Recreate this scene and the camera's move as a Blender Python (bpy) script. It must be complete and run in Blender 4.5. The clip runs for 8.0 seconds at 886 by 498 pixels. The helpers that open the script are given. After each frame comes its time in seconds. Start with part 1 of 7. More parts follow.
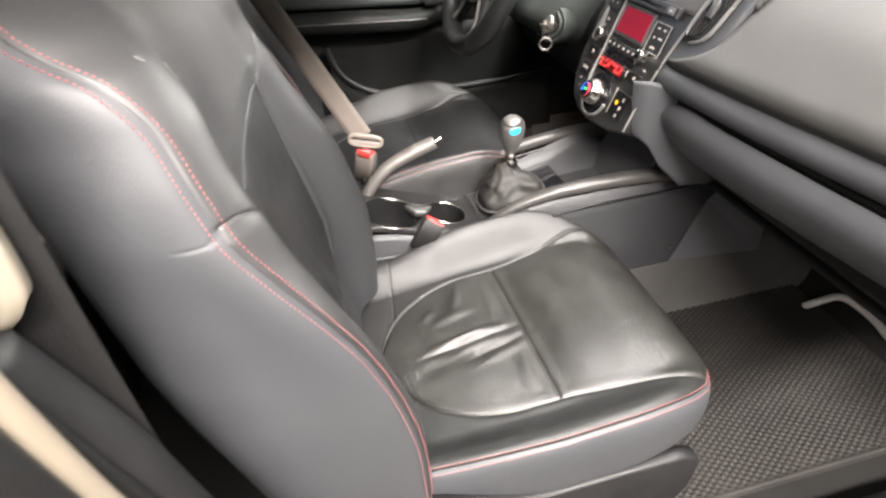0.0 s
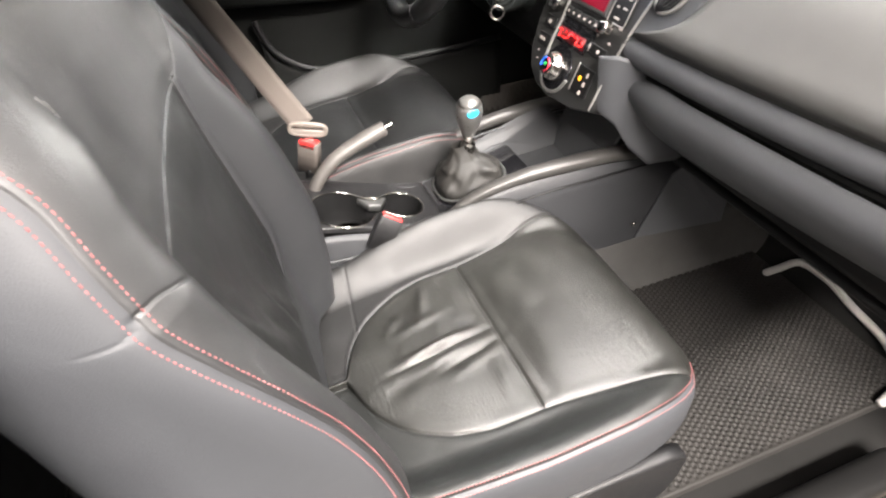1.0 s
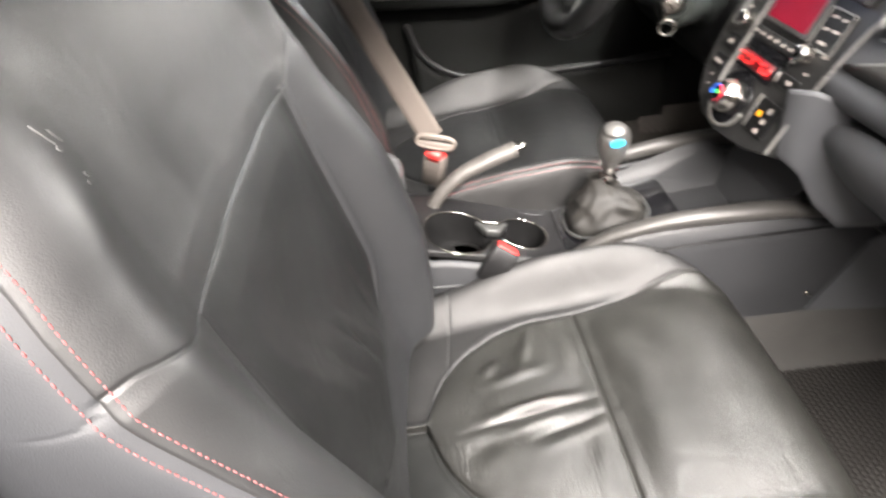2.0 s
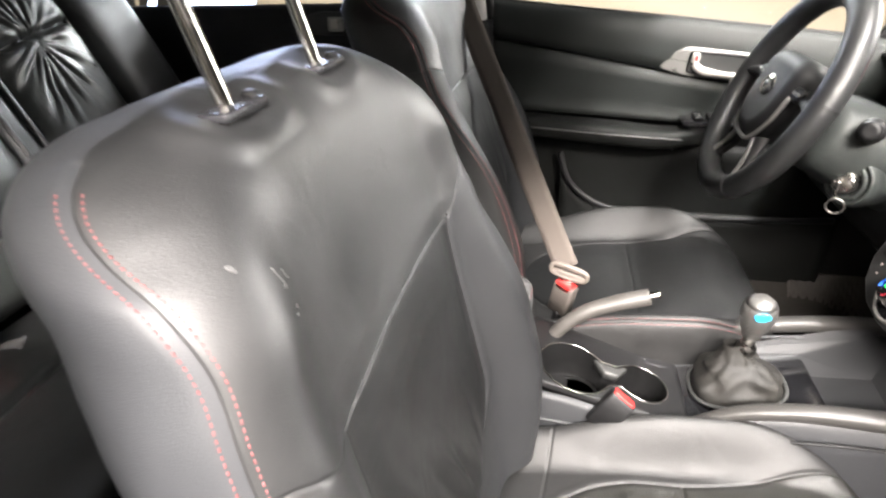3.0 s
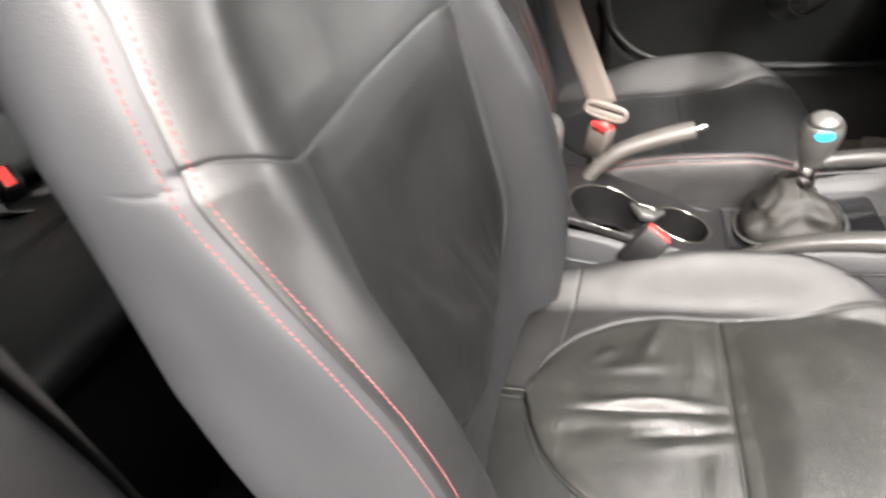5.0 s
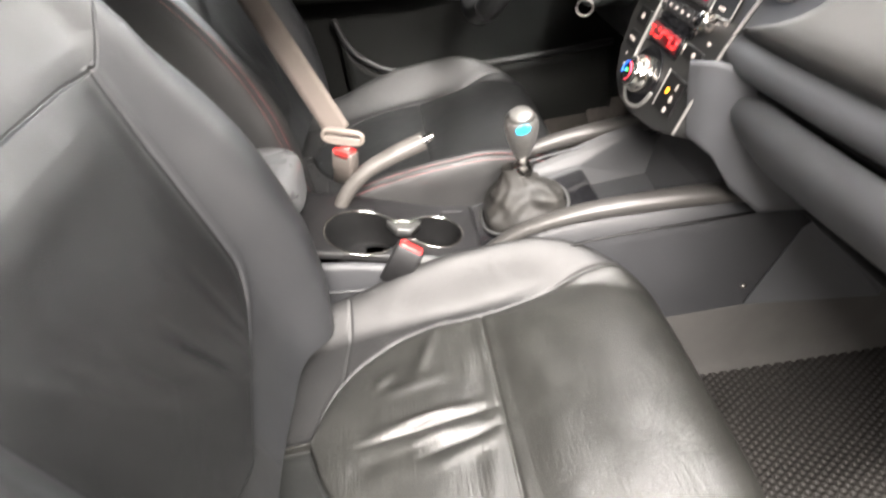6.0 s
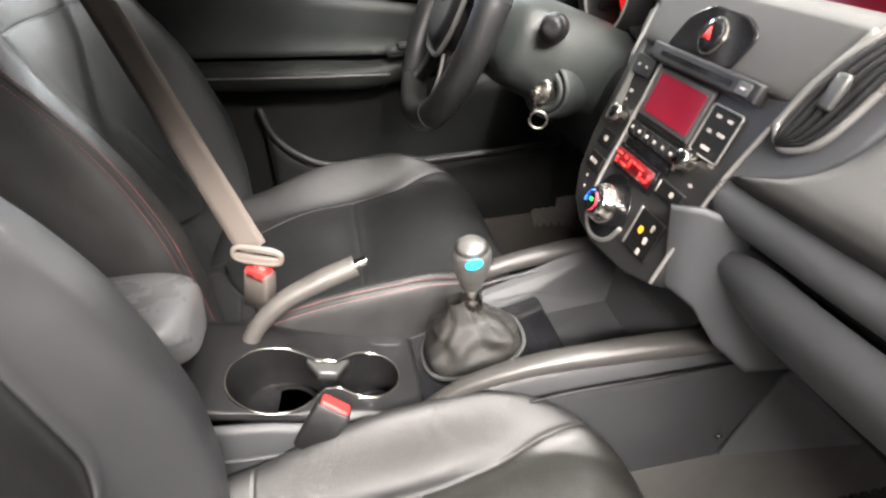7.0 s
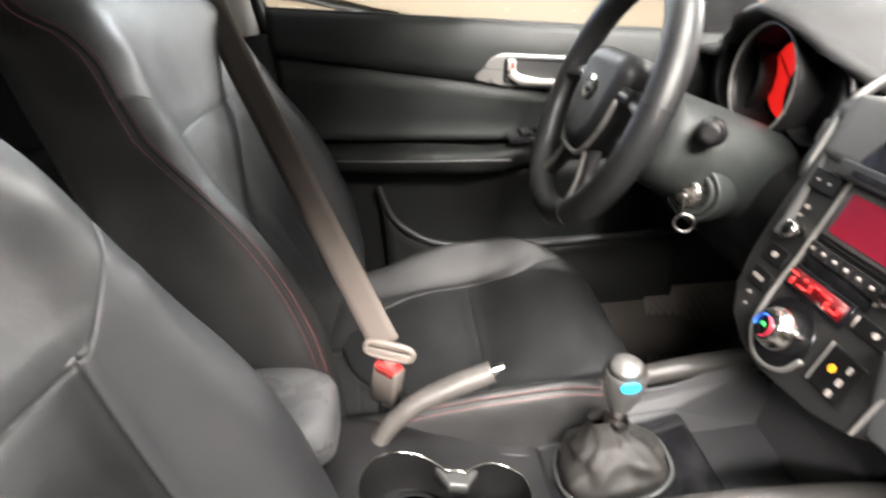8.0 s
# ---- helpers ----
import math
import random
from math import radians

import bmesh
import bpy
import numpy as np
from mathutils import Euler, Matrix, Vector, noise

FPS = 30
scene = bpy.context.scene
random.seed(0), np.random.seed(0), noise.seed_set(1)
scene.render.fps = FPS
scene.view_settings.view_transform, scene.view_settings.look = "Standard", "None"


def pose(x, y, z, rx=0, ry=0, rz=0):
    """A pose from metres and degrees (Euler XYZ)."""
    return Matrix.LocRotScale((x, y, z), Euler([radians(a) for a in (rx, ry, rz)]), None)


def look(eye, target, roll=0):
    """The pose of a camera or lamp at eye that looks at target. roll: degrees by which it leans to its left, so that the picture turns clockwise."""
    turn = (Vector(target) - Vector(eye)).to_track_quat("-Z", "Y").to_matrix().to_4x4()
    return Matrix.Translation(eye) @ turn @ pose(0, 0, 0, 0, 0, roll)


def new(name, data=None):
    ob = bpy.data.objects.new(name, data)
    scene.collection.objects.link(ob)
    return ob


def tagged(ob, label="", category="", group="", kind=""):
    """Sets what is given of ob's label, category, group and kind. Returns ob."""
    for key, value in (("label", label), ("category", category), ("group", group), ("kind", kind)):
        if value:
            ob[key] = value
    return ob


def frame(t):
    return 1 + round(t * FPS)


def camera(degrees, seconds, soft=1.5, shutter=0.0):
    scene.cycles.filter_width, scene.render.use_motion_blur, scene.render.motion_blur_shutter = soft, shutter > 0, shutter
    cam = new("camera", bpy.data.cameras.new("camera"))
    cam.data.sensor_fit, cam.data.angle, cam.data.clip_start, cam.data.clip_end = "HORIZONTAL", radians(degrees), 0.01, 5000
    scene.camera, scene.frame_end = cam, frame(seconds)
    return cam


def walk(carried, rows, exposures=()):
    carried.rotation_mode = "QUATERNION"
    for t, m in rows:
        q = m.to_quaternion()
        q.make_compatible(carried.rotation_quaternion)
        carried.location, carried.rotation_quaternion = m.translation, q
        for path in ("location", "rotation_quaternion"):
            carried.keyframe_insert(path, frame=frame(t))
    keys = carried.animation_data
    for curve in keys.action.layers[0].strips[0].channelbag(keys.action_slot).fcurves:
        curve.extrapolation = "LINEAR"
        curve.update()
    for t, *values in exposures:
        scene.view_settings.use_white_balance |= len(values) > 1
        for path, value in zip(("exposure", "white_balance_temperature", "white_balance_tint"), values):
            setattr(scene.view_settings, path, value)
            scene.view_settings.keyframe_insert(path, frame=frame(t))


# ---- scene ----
cam = camera(77.4, 8.0, soft=2.2, shutter=0.45)
PATH = [
    (0, (0.23, -0.944, 0.961), (0.555, 0.623, -0.238), -3.8),
    (0.5, (0.227, -0.878, 0.969), (0.678, 0.623, -0.273), -2.4),
    (1, (0.235, -0.839, 0.96), (0.711, 0.593, -0.352), -3.3),
    (1.2, (0.247, -0.823, 0.952), (0.73, 0.614, -0.353), -3.6),
    (2.3, (0.305, -0.714, 0.936), (0.082, 0.851, -0.29), -6.7),
    (2.5, (0.282, -0.697, 0.951), (-0.022, 0.932, -0.168), -4.9),
    (3, (0.276, -0.748, 0.994), (-0.12, 0.951, 0.017), -2.1),
    (3.5, (0.297, -0.769, 1.014), (-0.358, 0.892, 0.113), -3.8),
    (4, (0.292, -0.762, 0.97), (-0.479, 0.831, 0.039), -4.2),
    (4.2, (0.288, -0.77, 0.938), (-0.49, 0.782, -0.054), -4.2),
    (5.3, (0.359, -0.752, 0.846), (-0.031, 0.753, -0.412), -7.4),
    (5.5, (0.39, -0.74, 0.841), (0.128, 0.784, -0.428), -7.7),
    (6, (0.443, -0.716, 0.867), (0.445, 0.846, -0.382), -8.7),
    (6.5, (0.451, -0.648, 0.896), (0.509, 1.011, -0.221), -7.5),
    (7, (0.46, -0.542, 0.869), (0.726, 1.118, -0.213), -2.6),
    (7.5, (0.427, -0.496, 0.89), (0.625, 1.212, -0.131), -2.8),
    (8, (0.369, -0.473, 0.921), (0.421, 1.307, 0.009), -3.2),
]
walk(cam, [(t, look(eye, target, roll)) for t, eye, target, roll in PATH], [(0, -0.2), (1.2, -0.12), (2.5, -0.04), (3.5, -0.08), (4.0, -0.28), (5.5, -0.06), (6.0, 0.12), (6.5, 0.07), (7.0, -0.14), (7.5, -0.10), (8.0, -0.22)])

# ---- world, lamps, exposure ----
world = bpy.data.worlds.new("garage_world")
scene.world = world
world.use_nodes = True
world.node_tree.nodes["Background"].inputs[0].default_value = (0.80, 0.88, 1.0, 1)
world.node_tree.nodes["Background"].inputs[1].default_value = 0.018


def lamp(name, eye, target, sx, sy, watts, colour):
    data = bpy.data.lights.new(name, "AREA")
    data.shape, data.size, data.size_y, data.energy, data.color = "RECTANGLE", sx, sy, watts, colour
    ob = new(name, data)
    ob.matrix_basis = look(eye, target)
    return ob


lamp("bay_lamp", (0.75, -3.20, 3.02), (0.4, -0.2, 0.45), 3.2, 0.45, 1300, (1.0, 0.92, 0.865))
# unseen fill added above the open passenger door
lamp("door_lamp", (0.95, -1.35, 3.15), (0.45, -0.62, 0.3), 1.6, 0.30, 120, (1.0, 0.915, 0.88))
lamp("windscreen_lamp", (1.55, -0.25, 3.05), (1.0, -0.1, 0.6), 1.0, 0.24, 215, (1.0, 0.955, 0.92))
# unseen fill added to brighten the rear bench
lamp("rear_bay_lamp", (-2.4, -3.30, 2.72), (-0.4, -0.3, 0.6), 2.4, 0.40, 100, (1.0, 0.91, 0.85))
# unseen fill added ahead of the car for light on the seat fronts
lamp("front_bay_lamp", (4.8, 2.5, 2.15), (0.1, -0.2, 0.8), 2.6, 0.8, 320, (1.0, 0.955, 0.92))
# unseen fill added beyond the parked car for sheen on the leather
lamp("far_bay_lamp", (0.7, 4.3, 2.45), (0.0, -0.3, 0.85), 3.4, 0.60, 220, (0.95, 0.97, 1.0))
# unseen bluish fill added for cool glints round the headrest post guides
lamp("daylight_lamp", (-2.10, 3.60, 1.46), (0.066, -0.43, 0.905), 1.3, 0.5, 120, (0.62, 0.70, 1.0))
# unseen fill added to brighten the parked car's flank in the driver's window
lamp("wall_lamp", (0.6, 1.15, 3.05), (0.5, 1.7, 0.6), 1.6, 0.3, 6, (1.0, 0.93, 0.82))

# ---- materials ----


def material(name, colour, rough=0.5, metal=0.0, grain=0.0, scale=400.0, stain=0.0, stain_scale=9.0, coat=0.0, spec=0.5, rough_var=0.0, second=None, voronoi=False, emit=0.0, stretch=(1, 1, 1), diagonal=False, soft=0.0):
    """A procedural surface: base colour with broad variation, fine relief and uneven gloss."""
    mat = bpy.data.materials.new(name)
    mat.use_nodes = True
    nt = mat.node_tree
    b = nt.nodes["Principled BSDF"]
    b.inputs["Base Color"].default_value = (*colour, 1)
    b.inputs["Roughness"].default_value = rough
    b.inputs["Metallic"].default_value = metal
    b.inputs["Specular IOR Level"].default_value = spec
    b.inputs["Coat Weight"].default_value = coat
    b.inputs["Coat Roughness"].default_value = 0.12
    if emit:
        b.inputs["Emission Color"].default_value = (*colour, 1)
        b.inputs["Emission Strength"].default_value = emit
    co = nt.nodes.new("ShaderNodeTexCoord")
    mp = nt.nodes.new("ShaderNodeMapping")
    mp.inputs["Scale"].default_value = stretch
    nt.links.new(co.outputs["Object"], mp.inputs["Vector"])
    if stain or rough_var:
        n1 = nt.nodes.new("ShaderNodeTexNoise")
        n1.inputs["Scale"].default_value, n1.inputs["Detail"].default_value, n1.inputs["Roughness"].default_value = stain_scale, 6, 0.62
        nt.links.new(mp.outputs[0], n1.inputs["Vector"])
        if stain:
            mix = nt.nodes.new("ShaderNodeMix")
            mix.data_type = "RGBA"
            ramp = nt.nodes.new("ShaderNodeMapRange")
            ramp.inputs[1].default_value, ramp.inputs[2].default_value, ramp.inputs[4].default_value = 0.25, 0.8, stain
            nt.links.new(n1.outputs["Fac"], ramp.inputs[0])
            nt.links.new(ramp.outputs[0], mix.inputs["Factor"])
            mix.inputs["A"].default_value = (*colour, 1)
            mix.inputs["B"].default_value = (*(second or [c * 1.9 + 0.01 for c in colour]), 1)
            nt.links.new(mix.outputs["Result"], b.inputs["Base Color"])
        if rough_var:
            rr = nt.nodes.new("ShaderNodeMapRange")
            rr.inputs[1].default_value, rr.inputs[2].default_value = 0.3, 0.7
            rr.inputs[3].default_value, rr.inputs[4].default_value = max(0.03, rough - rough_var), rough + rough_var
            nt.links.new(n1.outputs["Fac"], rr.inputs[0])
            nt.links.new(rr.outputs[0], b.inputs["Roughness"])
    if grain:
        if voronoi:
            n2 = nt.nodes.new("ShaderNodeTexVoronoi")
            n2.inputs["Scale"].default_value = scale
            out = n2.outputs["Distance"]
        else:
            n2 = nt.nodes.new("ShaderNodeTexNoise")
            n2.inputs["Scale"].default_value, n2.inputs["Detail"].default_value = scale, 3
            out = n2.outputs["Fac"]
        nt.links.new(mp.outputs[0], n2.inputs["Vector"])
        bump = nt.nodes.new("ShaderNodeBump")
        bump.inputs["Strength"].default_value, bump.inputs["Distance"].default_value = grain, 0.001
        if diagonal:
            # fine slanting scuffs over the grain, in patches
            tw = nt.nodes.new("ShaderNodeMapping")
            tw.inputs["Rotation"].default_value, tw.inputs["Scale"].default_value = (0, 0, 0.85), (1, 0.09, 1)
            nt.links.new(co.outputs["Object"], tw.inputs["Vector"])
            n3 = nt.nodes.new("ShaderNodeTexNoise")
            n3.inputs["Scale"].default_value, n3.inputs["Detail"].default_value = 300, 2
            nt.links.new(tw.outputs[0], n3.inputs["Vector"])
            n5 = nt.nodes.new("ShaderNodeTexNoise")
            n5.inputs["Scale"].default_value, n5.inputs["Detail"].default_value = 8, 2
            nt.links.new(co.outputs["Object"], n5.inputs["Vector"])
            patch = nt.nodes.new("ShaderNodeMapRange")
            patch.inputs[1].default_value, patch.inputs[2].default_value, patch.inputs[4].default_value = 0.46, 0.66, 3.6
            nt.links.new(n5.outputs["Fac"], patch.inputs[0])
            add = nt.nodes.new("ShaderNodeMath")
            add.operation = "MULTIPLY_ADD"
            nt.links.new(patch.outputs[0], add.inputs[1])
            nt.links.new(n3.outputs["Fac"], add.inputs[0])
            nt.links.new(out, add.inputs[2])
            out = add.outputs[0]
        nt.links.new(out, bump.inputs["Height"])
        if soft:
            # slack and creases of the hide, broad and shallow
            n4 = nt.nodes.new("ShaderNodeTexNoise")
            n4.inputs["Scale"].default_value, n4.inputs["Detail"].default_value, n4.inputs["Distortion"].default_value = 13, 5, 0.8
            nt.links.new(mp.outputs[0], n4.inputs["Vector"])
            slack = nt.nodes.new("ShaderNodeBump")
            slack.inputs["Strength"].default_value, slack.inputs["Distance"].default_value = soft, 0.012
            nt.links.new(n4.outputs["Fac"], slack.inputs["Height"])
            nt.links.new(slack.outputs[0], bump.inputs["Normal"])
        nt.links.new(bump.outputs[0], b.inputs["Normal"])
    return mat


LEATHER = material("black_leather", (0.0110, 0.0115, 0.0118), 0.40, grain=0.16, scale=1100, voronoi=True, stain=0.5, stain_scale=7, rough_var=0.09, second=(0.0155, 0.0160, 0.0162), spec=0.48, soft=0.11)
LEATHER_GREY = material("grey_leather", (0.0185, 0.0195, 0.0212), 0.50, grain=0.16, scale=1100, voronoi=True, stain=0.6, stain_scale=6, rough_var=0.08, second=(0.026, 0.0268, 0.0280), spec=0.56, soft=0.10)
REAR_LEATHER = material("rear_black_leather", (0.0125, 0.0138, 0.0132), 0.34, grain=0.12, scale=1100, voronoi=True, stain=0.4, stain_scale=6, rough_var=0.08, second=(0.021, 0.0225, 0.0218), spec=0.5, soft=0.30)
LEATHER_MID = material("charcoal_leather", (0.0115, 0.0120, 0.0126), 0.49, grain=0.14, scale=1100, voronoi=True, stain=0.5, stain_scale=6, rough_var=0.08, second=(0.020, 0.0206, 0.0212), spec=0.9, soft=0.15)
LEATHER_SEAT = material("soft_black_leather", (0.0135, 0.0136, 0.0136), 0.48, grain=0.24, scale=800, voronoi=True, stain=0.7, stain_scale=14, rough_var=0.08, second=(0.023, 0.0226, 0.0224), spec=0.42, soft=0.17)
ARM_HIDE = material("polished_grey_leather", (0.105, 0.107, 0.110), 0.30, grain=0.12, scale=1000, voronoi=True, stain=0.5, stain_scale=12, rough_var=0.08, second=(0.14, 0.142, 0.144), spec=0.6, soft=0.16)
# paler than the driver's flanks: lamplight on the side panels put into the colour
LEATHER_SIDE = material("lit_side_leather", (0.034, 0.0358, 0.0395), 0.52, grain=0.16, scale=1100, voronoi=True, stain=0.5, stain_scale=6, rough_var=0.07, second=(0.043, 0.0450, 0.0485), spec=0.5, soft=0.09)
LEATHER_WORN = material("worn_black_leather", (0.0110, 0.0111, 0.0100), 0.33, grain=0.36, scale=900, voronoi=True, stain=0.7, stain_scale=16, rough_var=0.045, second=(0.025, 0.0250, 0.0225), spec=0.7, diagonal=True, soft=0.17)
LEATHER_DULL = material("dulled_black_leather", (0.0085, 0.0090, 0.0086), 0.42, grain=0.25, scale=900, voronoi=True, stain=0.6, stain_scale=9, rough_var=0.08, second=(0.018, 0.0188, 0.0178), spec=0.4, soft=0.14)
PLASTIC = material("charcoal_plastic", (0.0085, 0.0085, 0.0090), 0.46, grain=0.35, scale=900, stain=0.3, stain_scale=14, rough_var=0.06, spec=0.35, soft=0.08)
PLASTIC_SOFT = material("soft_grey_dash_plastic", (0.044, 0.044, 0.0425), 0.60, grain=0.22, scale=1300, voronoi=True, stain=0.35, stain_scale=5, rough_var=0.05, spec=0.34, soft=0.06)
PLASTIC_BLUE = material("slate_plastic", (0.050, 0.052, 0.056), 0.44, grain=0.35, scale=800, stain=0.3, stain_scale=8, rough_var=0.06, spec=0.4, soft=0.08)
DECK = material("black_deck_plastic", (0.0060, 0.0060, 0.0064), 0.38, grain=0.2, scale=900, stain=0.35, stain_scale=16, rough_var=0.08, spec=0.4)
CONSOLE_SIDE = material("charcoal_console_plastic", (0.027, 0.028, 0.030), 0.46, grain=0.35, scale=800, stain=0.3, stain_scale=8, rough_var=0.06, spec=0.35, soft=0.08)
RAIL = material("satin_taupe_rail", (0.040, 0.0385, 0.0365), 0.40, metal=0.12, grain=0.12, scale=900, stain=0.4, stain_scale=12, second=(0.030, 0.0285, 0.027), rough_var=0.06)
WELL = material("black_well_rubber", (0.0040, 0.0040, 0.0041), 0.70, grain=0.3, scale=600, stain=0.3, stain_scale=20, spec=0.12)
HOOD = material("matt_charcoal_hood_plastic", (0.0135, 0.0138, 0.0138), 0.58, grain=0.3, scale=1200, voronoi=True, stain=0.35, stain_scale=6, rough_var=0.06, spec=0.3)
TRAY = material("charcoal_tray_plastic", (0.024, 0.025, 0.0265), 0.48, grain=0.35, scale=800, stain=0.35, stain_scale=8, rough_var=0.06, spec=0.35)
DOOR_DARK = material("black_door_plastic", (0.0050, 0.0054, 0.0050), 0.55, grain=0.3, scale=800, stain=0.3, stain_scale=9, rough_var=0.06, spec=0.14)
DOOR_SOFT = material("teal_black_door_vinyl", (0.0125, 0.0145, 0.0138), 0.52, grain=0.3, scale=800, stain=0.3, stain_scale=9, rough_var=0.06, spec=0.3)
PLASTIC_DARK = material("dark_trim_plastic", (0.0045, 0.0045, 0.0048), 0.44, grain=0.25, scale=700, stain=0.3, rough_var=0.08, spec=0.25)
FASCIA = material("graphite_fascia", (0.050, 0.051, 0.050), 0.34, metal=0.25, grain=0.12, scale=900, stain=0.3, stain_scale=12, rough_var=0.05)
STACK_DARK = material("charcoal_fascia_plastic", (0.016, 0.0162, 0.0160), 0.36, grain=0.14, scale=900, stain=0.3, stain_scale=12, rough_var=0.06, spec=0.45)
SATIN = material("satin_silver_plastic", (0.24, 0.235, 0.225), 0.32, metal=0.55, grain=0.1, scale=600, stain=0.25, stain_scale=18, rough_var=0.08)
SILVER_PALE = material("pale_silver_plastic", (0.42, 0.405, 0.375), 0.34, metal=0.25, grain=0.08, scale=600, stain=0.25, stain_scale=25, rough_var=0.08)
PIANO = material("gloss_black_trim", (0.006, 0.006, 0.007), 0.09, coat=0.6, stain=0.2, rough_var=0.05, stain_scale=30)
CHROME = material("chrome", (0.72, 0.70, 0.66), 0.14, metal=1.0, rough_var=0.07, stain_scale=40)
STEEL = material("brushed_steel", (0.48, 0.46, 0.43), 0.28, metal=1.0, rough_var=0.1, stain_scale=60, grain=0.1, scale=300)
THREAD = material("red_thread", (0.215, 0.062, 0.064), 0.75, stain=0.5, stain_scale=90, second=(0.24, 0.115, 0.112))
SCUFF = material("scuffed_leather", (0.085, 0.085, 0.085), 0.6, stain=0.6, stain_scale=160, second=(0.03, 0.03, 0.03))
SEAM = material("seam_shadow_leather", (0.010, 0.010, 0.011), 0.6, stain=0.2)
WEB = material("belt_webbing", (0.118, 0.101, 0.090), 0.75, grain=0.8, scale=900, stretch=(1, 0.35, 1), stain=0.3, stain_scale=20, second=(0.105, 0.09, 0.078), spec=0.1)
WEB_BLACK = material("black_belt_webbing", (0.010, 0.010, 0.0102), 0.75, grain=0.8, scale=900, stretch=(1, 1, 0.35), stain=0.3, stain_scale=20, spec=0.12)
WEB_GREY = material("grey_belt_webbing", (0.075, 0.072, 0.072), 0.75, grain=0.8, scale=900, stain=0.3, stain_scale=20, spec=0.15)
TONGUE = material("beige_tongue_plastic", (0.130, 0.112, 0.097), 0.45, stain=0.3, stain_scale=30)
RED = material("red_button_plastic", (0.62, 0.030, 0.028), 0.38, stain=0.25, stain_scale=50, second=(0.5, 0.02, 0.02))
BRAKE = material("warm_grey_lever_leather", (0.056, 0.052, 0.048), 0.42, grain=0.3, scale=600, voronoi=True, stain=0.4, stain_scale=25, rough_var=0.08)
RUBBER = material("black_rubber", (0.005, 0.005, 0.005), 0.50, grain=0.3, scale=500, stain=0.4, stain_scale=10, second=(0.010, 0.0098, 0.0095), spec=0.3)
MAT_RUBBER = material("grey_mat_rubber", (0.0145, 0.0138, 0.0130), 0.60, grain=0.3, scale=500, stain=0.7, stain_scale=7, second=(0.029, 0.0268, 0.0245), rough_var=0.08, spec=0.25)
# pale taupe puts the light falling in the driver's footwell into the colour
MAT_LIT = material("lit_taupe_mat_rubber", (0.062, 0.056, 0.049), 0.65, grain=0.3, scale=500, stain=0.9, stain_scale=6, second=(0.016, 0.0145, 0.013), rough_var=0.08, spec=0.2)
CARPET = material("grey_carpet", (0.055, 0.054, 0.052), 0.95, grain=1.0, scale=420, stain=0.5, stain_scale=20, second=(0.080, 0.078, 0.074), spec=0.05)
CARPET_TAUPE = material("taupe_footwell_carpet", (0.034, 0.031, 0.028), 0.95, grain=1.0, scale=420, stain=0.7, stain_scale=9, second=(0.016, 0.015, 0.0138), spec=0.05)
FLOOR_DARK = material("black_floor_carpet", (0.012, 0.012, 0.0115), 0.95, grain=1.0, scale=420, stain=0.5, stain_scale=20, second=(0.020, 0.0195, 0.019), spec=0.05)
CREAM = material("cream_trim", (0.165, 0.146, 0.112), 0.5, grain=0.2, scale=500, stain=0.3, stain_scale=6, second=(0.21, 0.185, 0.145))
PAINT = material("beige_car_paint", (0.20, 0.17, 0.13), 0.28, coat=0.4, stain=0.25, stain_scale=3, second=(0.17, 0.145, 0.11))
CEILING_CLOTH = material("grey_ceiling_cloth", (0.045, 0.0445, 0.043), 0.9, grain=0.5, scale=700, stain=0.2, spec=0.1)
GUIDE = material("satin_black_guide_plastic", (0.020, 0.020, 0.023), 0.24, stain=0.3, stain_scale=40, rough_var=0.06)
KNOB_TOP = material("frosted_silver_knob", (0.24, 0.235, 0.225), 0.36, metal=0.75, grain=0.15, scale=500, stain=0.5, stain_scale=70, second=(0.17, 0.165, 0.16), rough_var=0.1)
KNOB = material("dark_satin_steel", (0.26, 0.25, 0.235), 0.30, metal=1.0, rough_var=0.1, stain_scale=60, grain=0.1, scale=300)
HEADLINER = material("headliner_fabric", (0.32, 0.305, 0.285), 0.9, grain=0.5, scale=700, stain=0.2, spec=0.1)
# concrete and plaster kept dark so the room bounces little light into the cabin
CONCRETE = material("concrete", (0.042, 0.041, 0.039), 0.8, grain=0.5, scale=40, stain=0.6, stain_scale=1.5, second=(0.028, 0.027, 0.0255), spec=0.2)
PLASTER = material("dark_plaster", (0.055, 0.050, 0.042), 0.85, grain=0.3, scale=60, stain=0.4, stain_scale=2, second=(0.045, 0.040, 0.033), spec=0.2)
SCREEN_RED = material("red_screen", (0.12, 0.005, 0.014), 0.16, coat=0.25, stain=0.6, stain_scale=14, second=(0.17, 0.012, 0.022), emit=0.75)
DIGITS = material("red_digits", (1.0, 0.03, 0.03), 0.4, emit=1.4)
DIGIT_BACK = material("red_clock_glow", (0.09, 0.002, 0.004), 0.3, emit=0.25)
GAUGE_RED = material("red_gauge_glow", (0.9, 0.02, 0.015), 0.4, emit=1.0, stain=0.7, stain_scale=22, second=(0.5, 0.01, 0.01))
BLUE_LED = material("blue_badge", (0.02, 0.42, 0.75), 0.3, emit=0.35)
BLUE_RING = material("blue_ring_glow", (0.03, 0.16, 0.75), 0.3, emit=0.9)
RED_RING = material("red_ring_glow", (0.75, 0.03, 0.06), 0.3, emit=0.7)
GREEN_LED = material("green_glow", (0.05, 0.8, 0.12), 0.3, emit=0.9)
AMBER = material("amber_glow", (1.0, 0.42, 0.02), 0.4, emit=0.9)
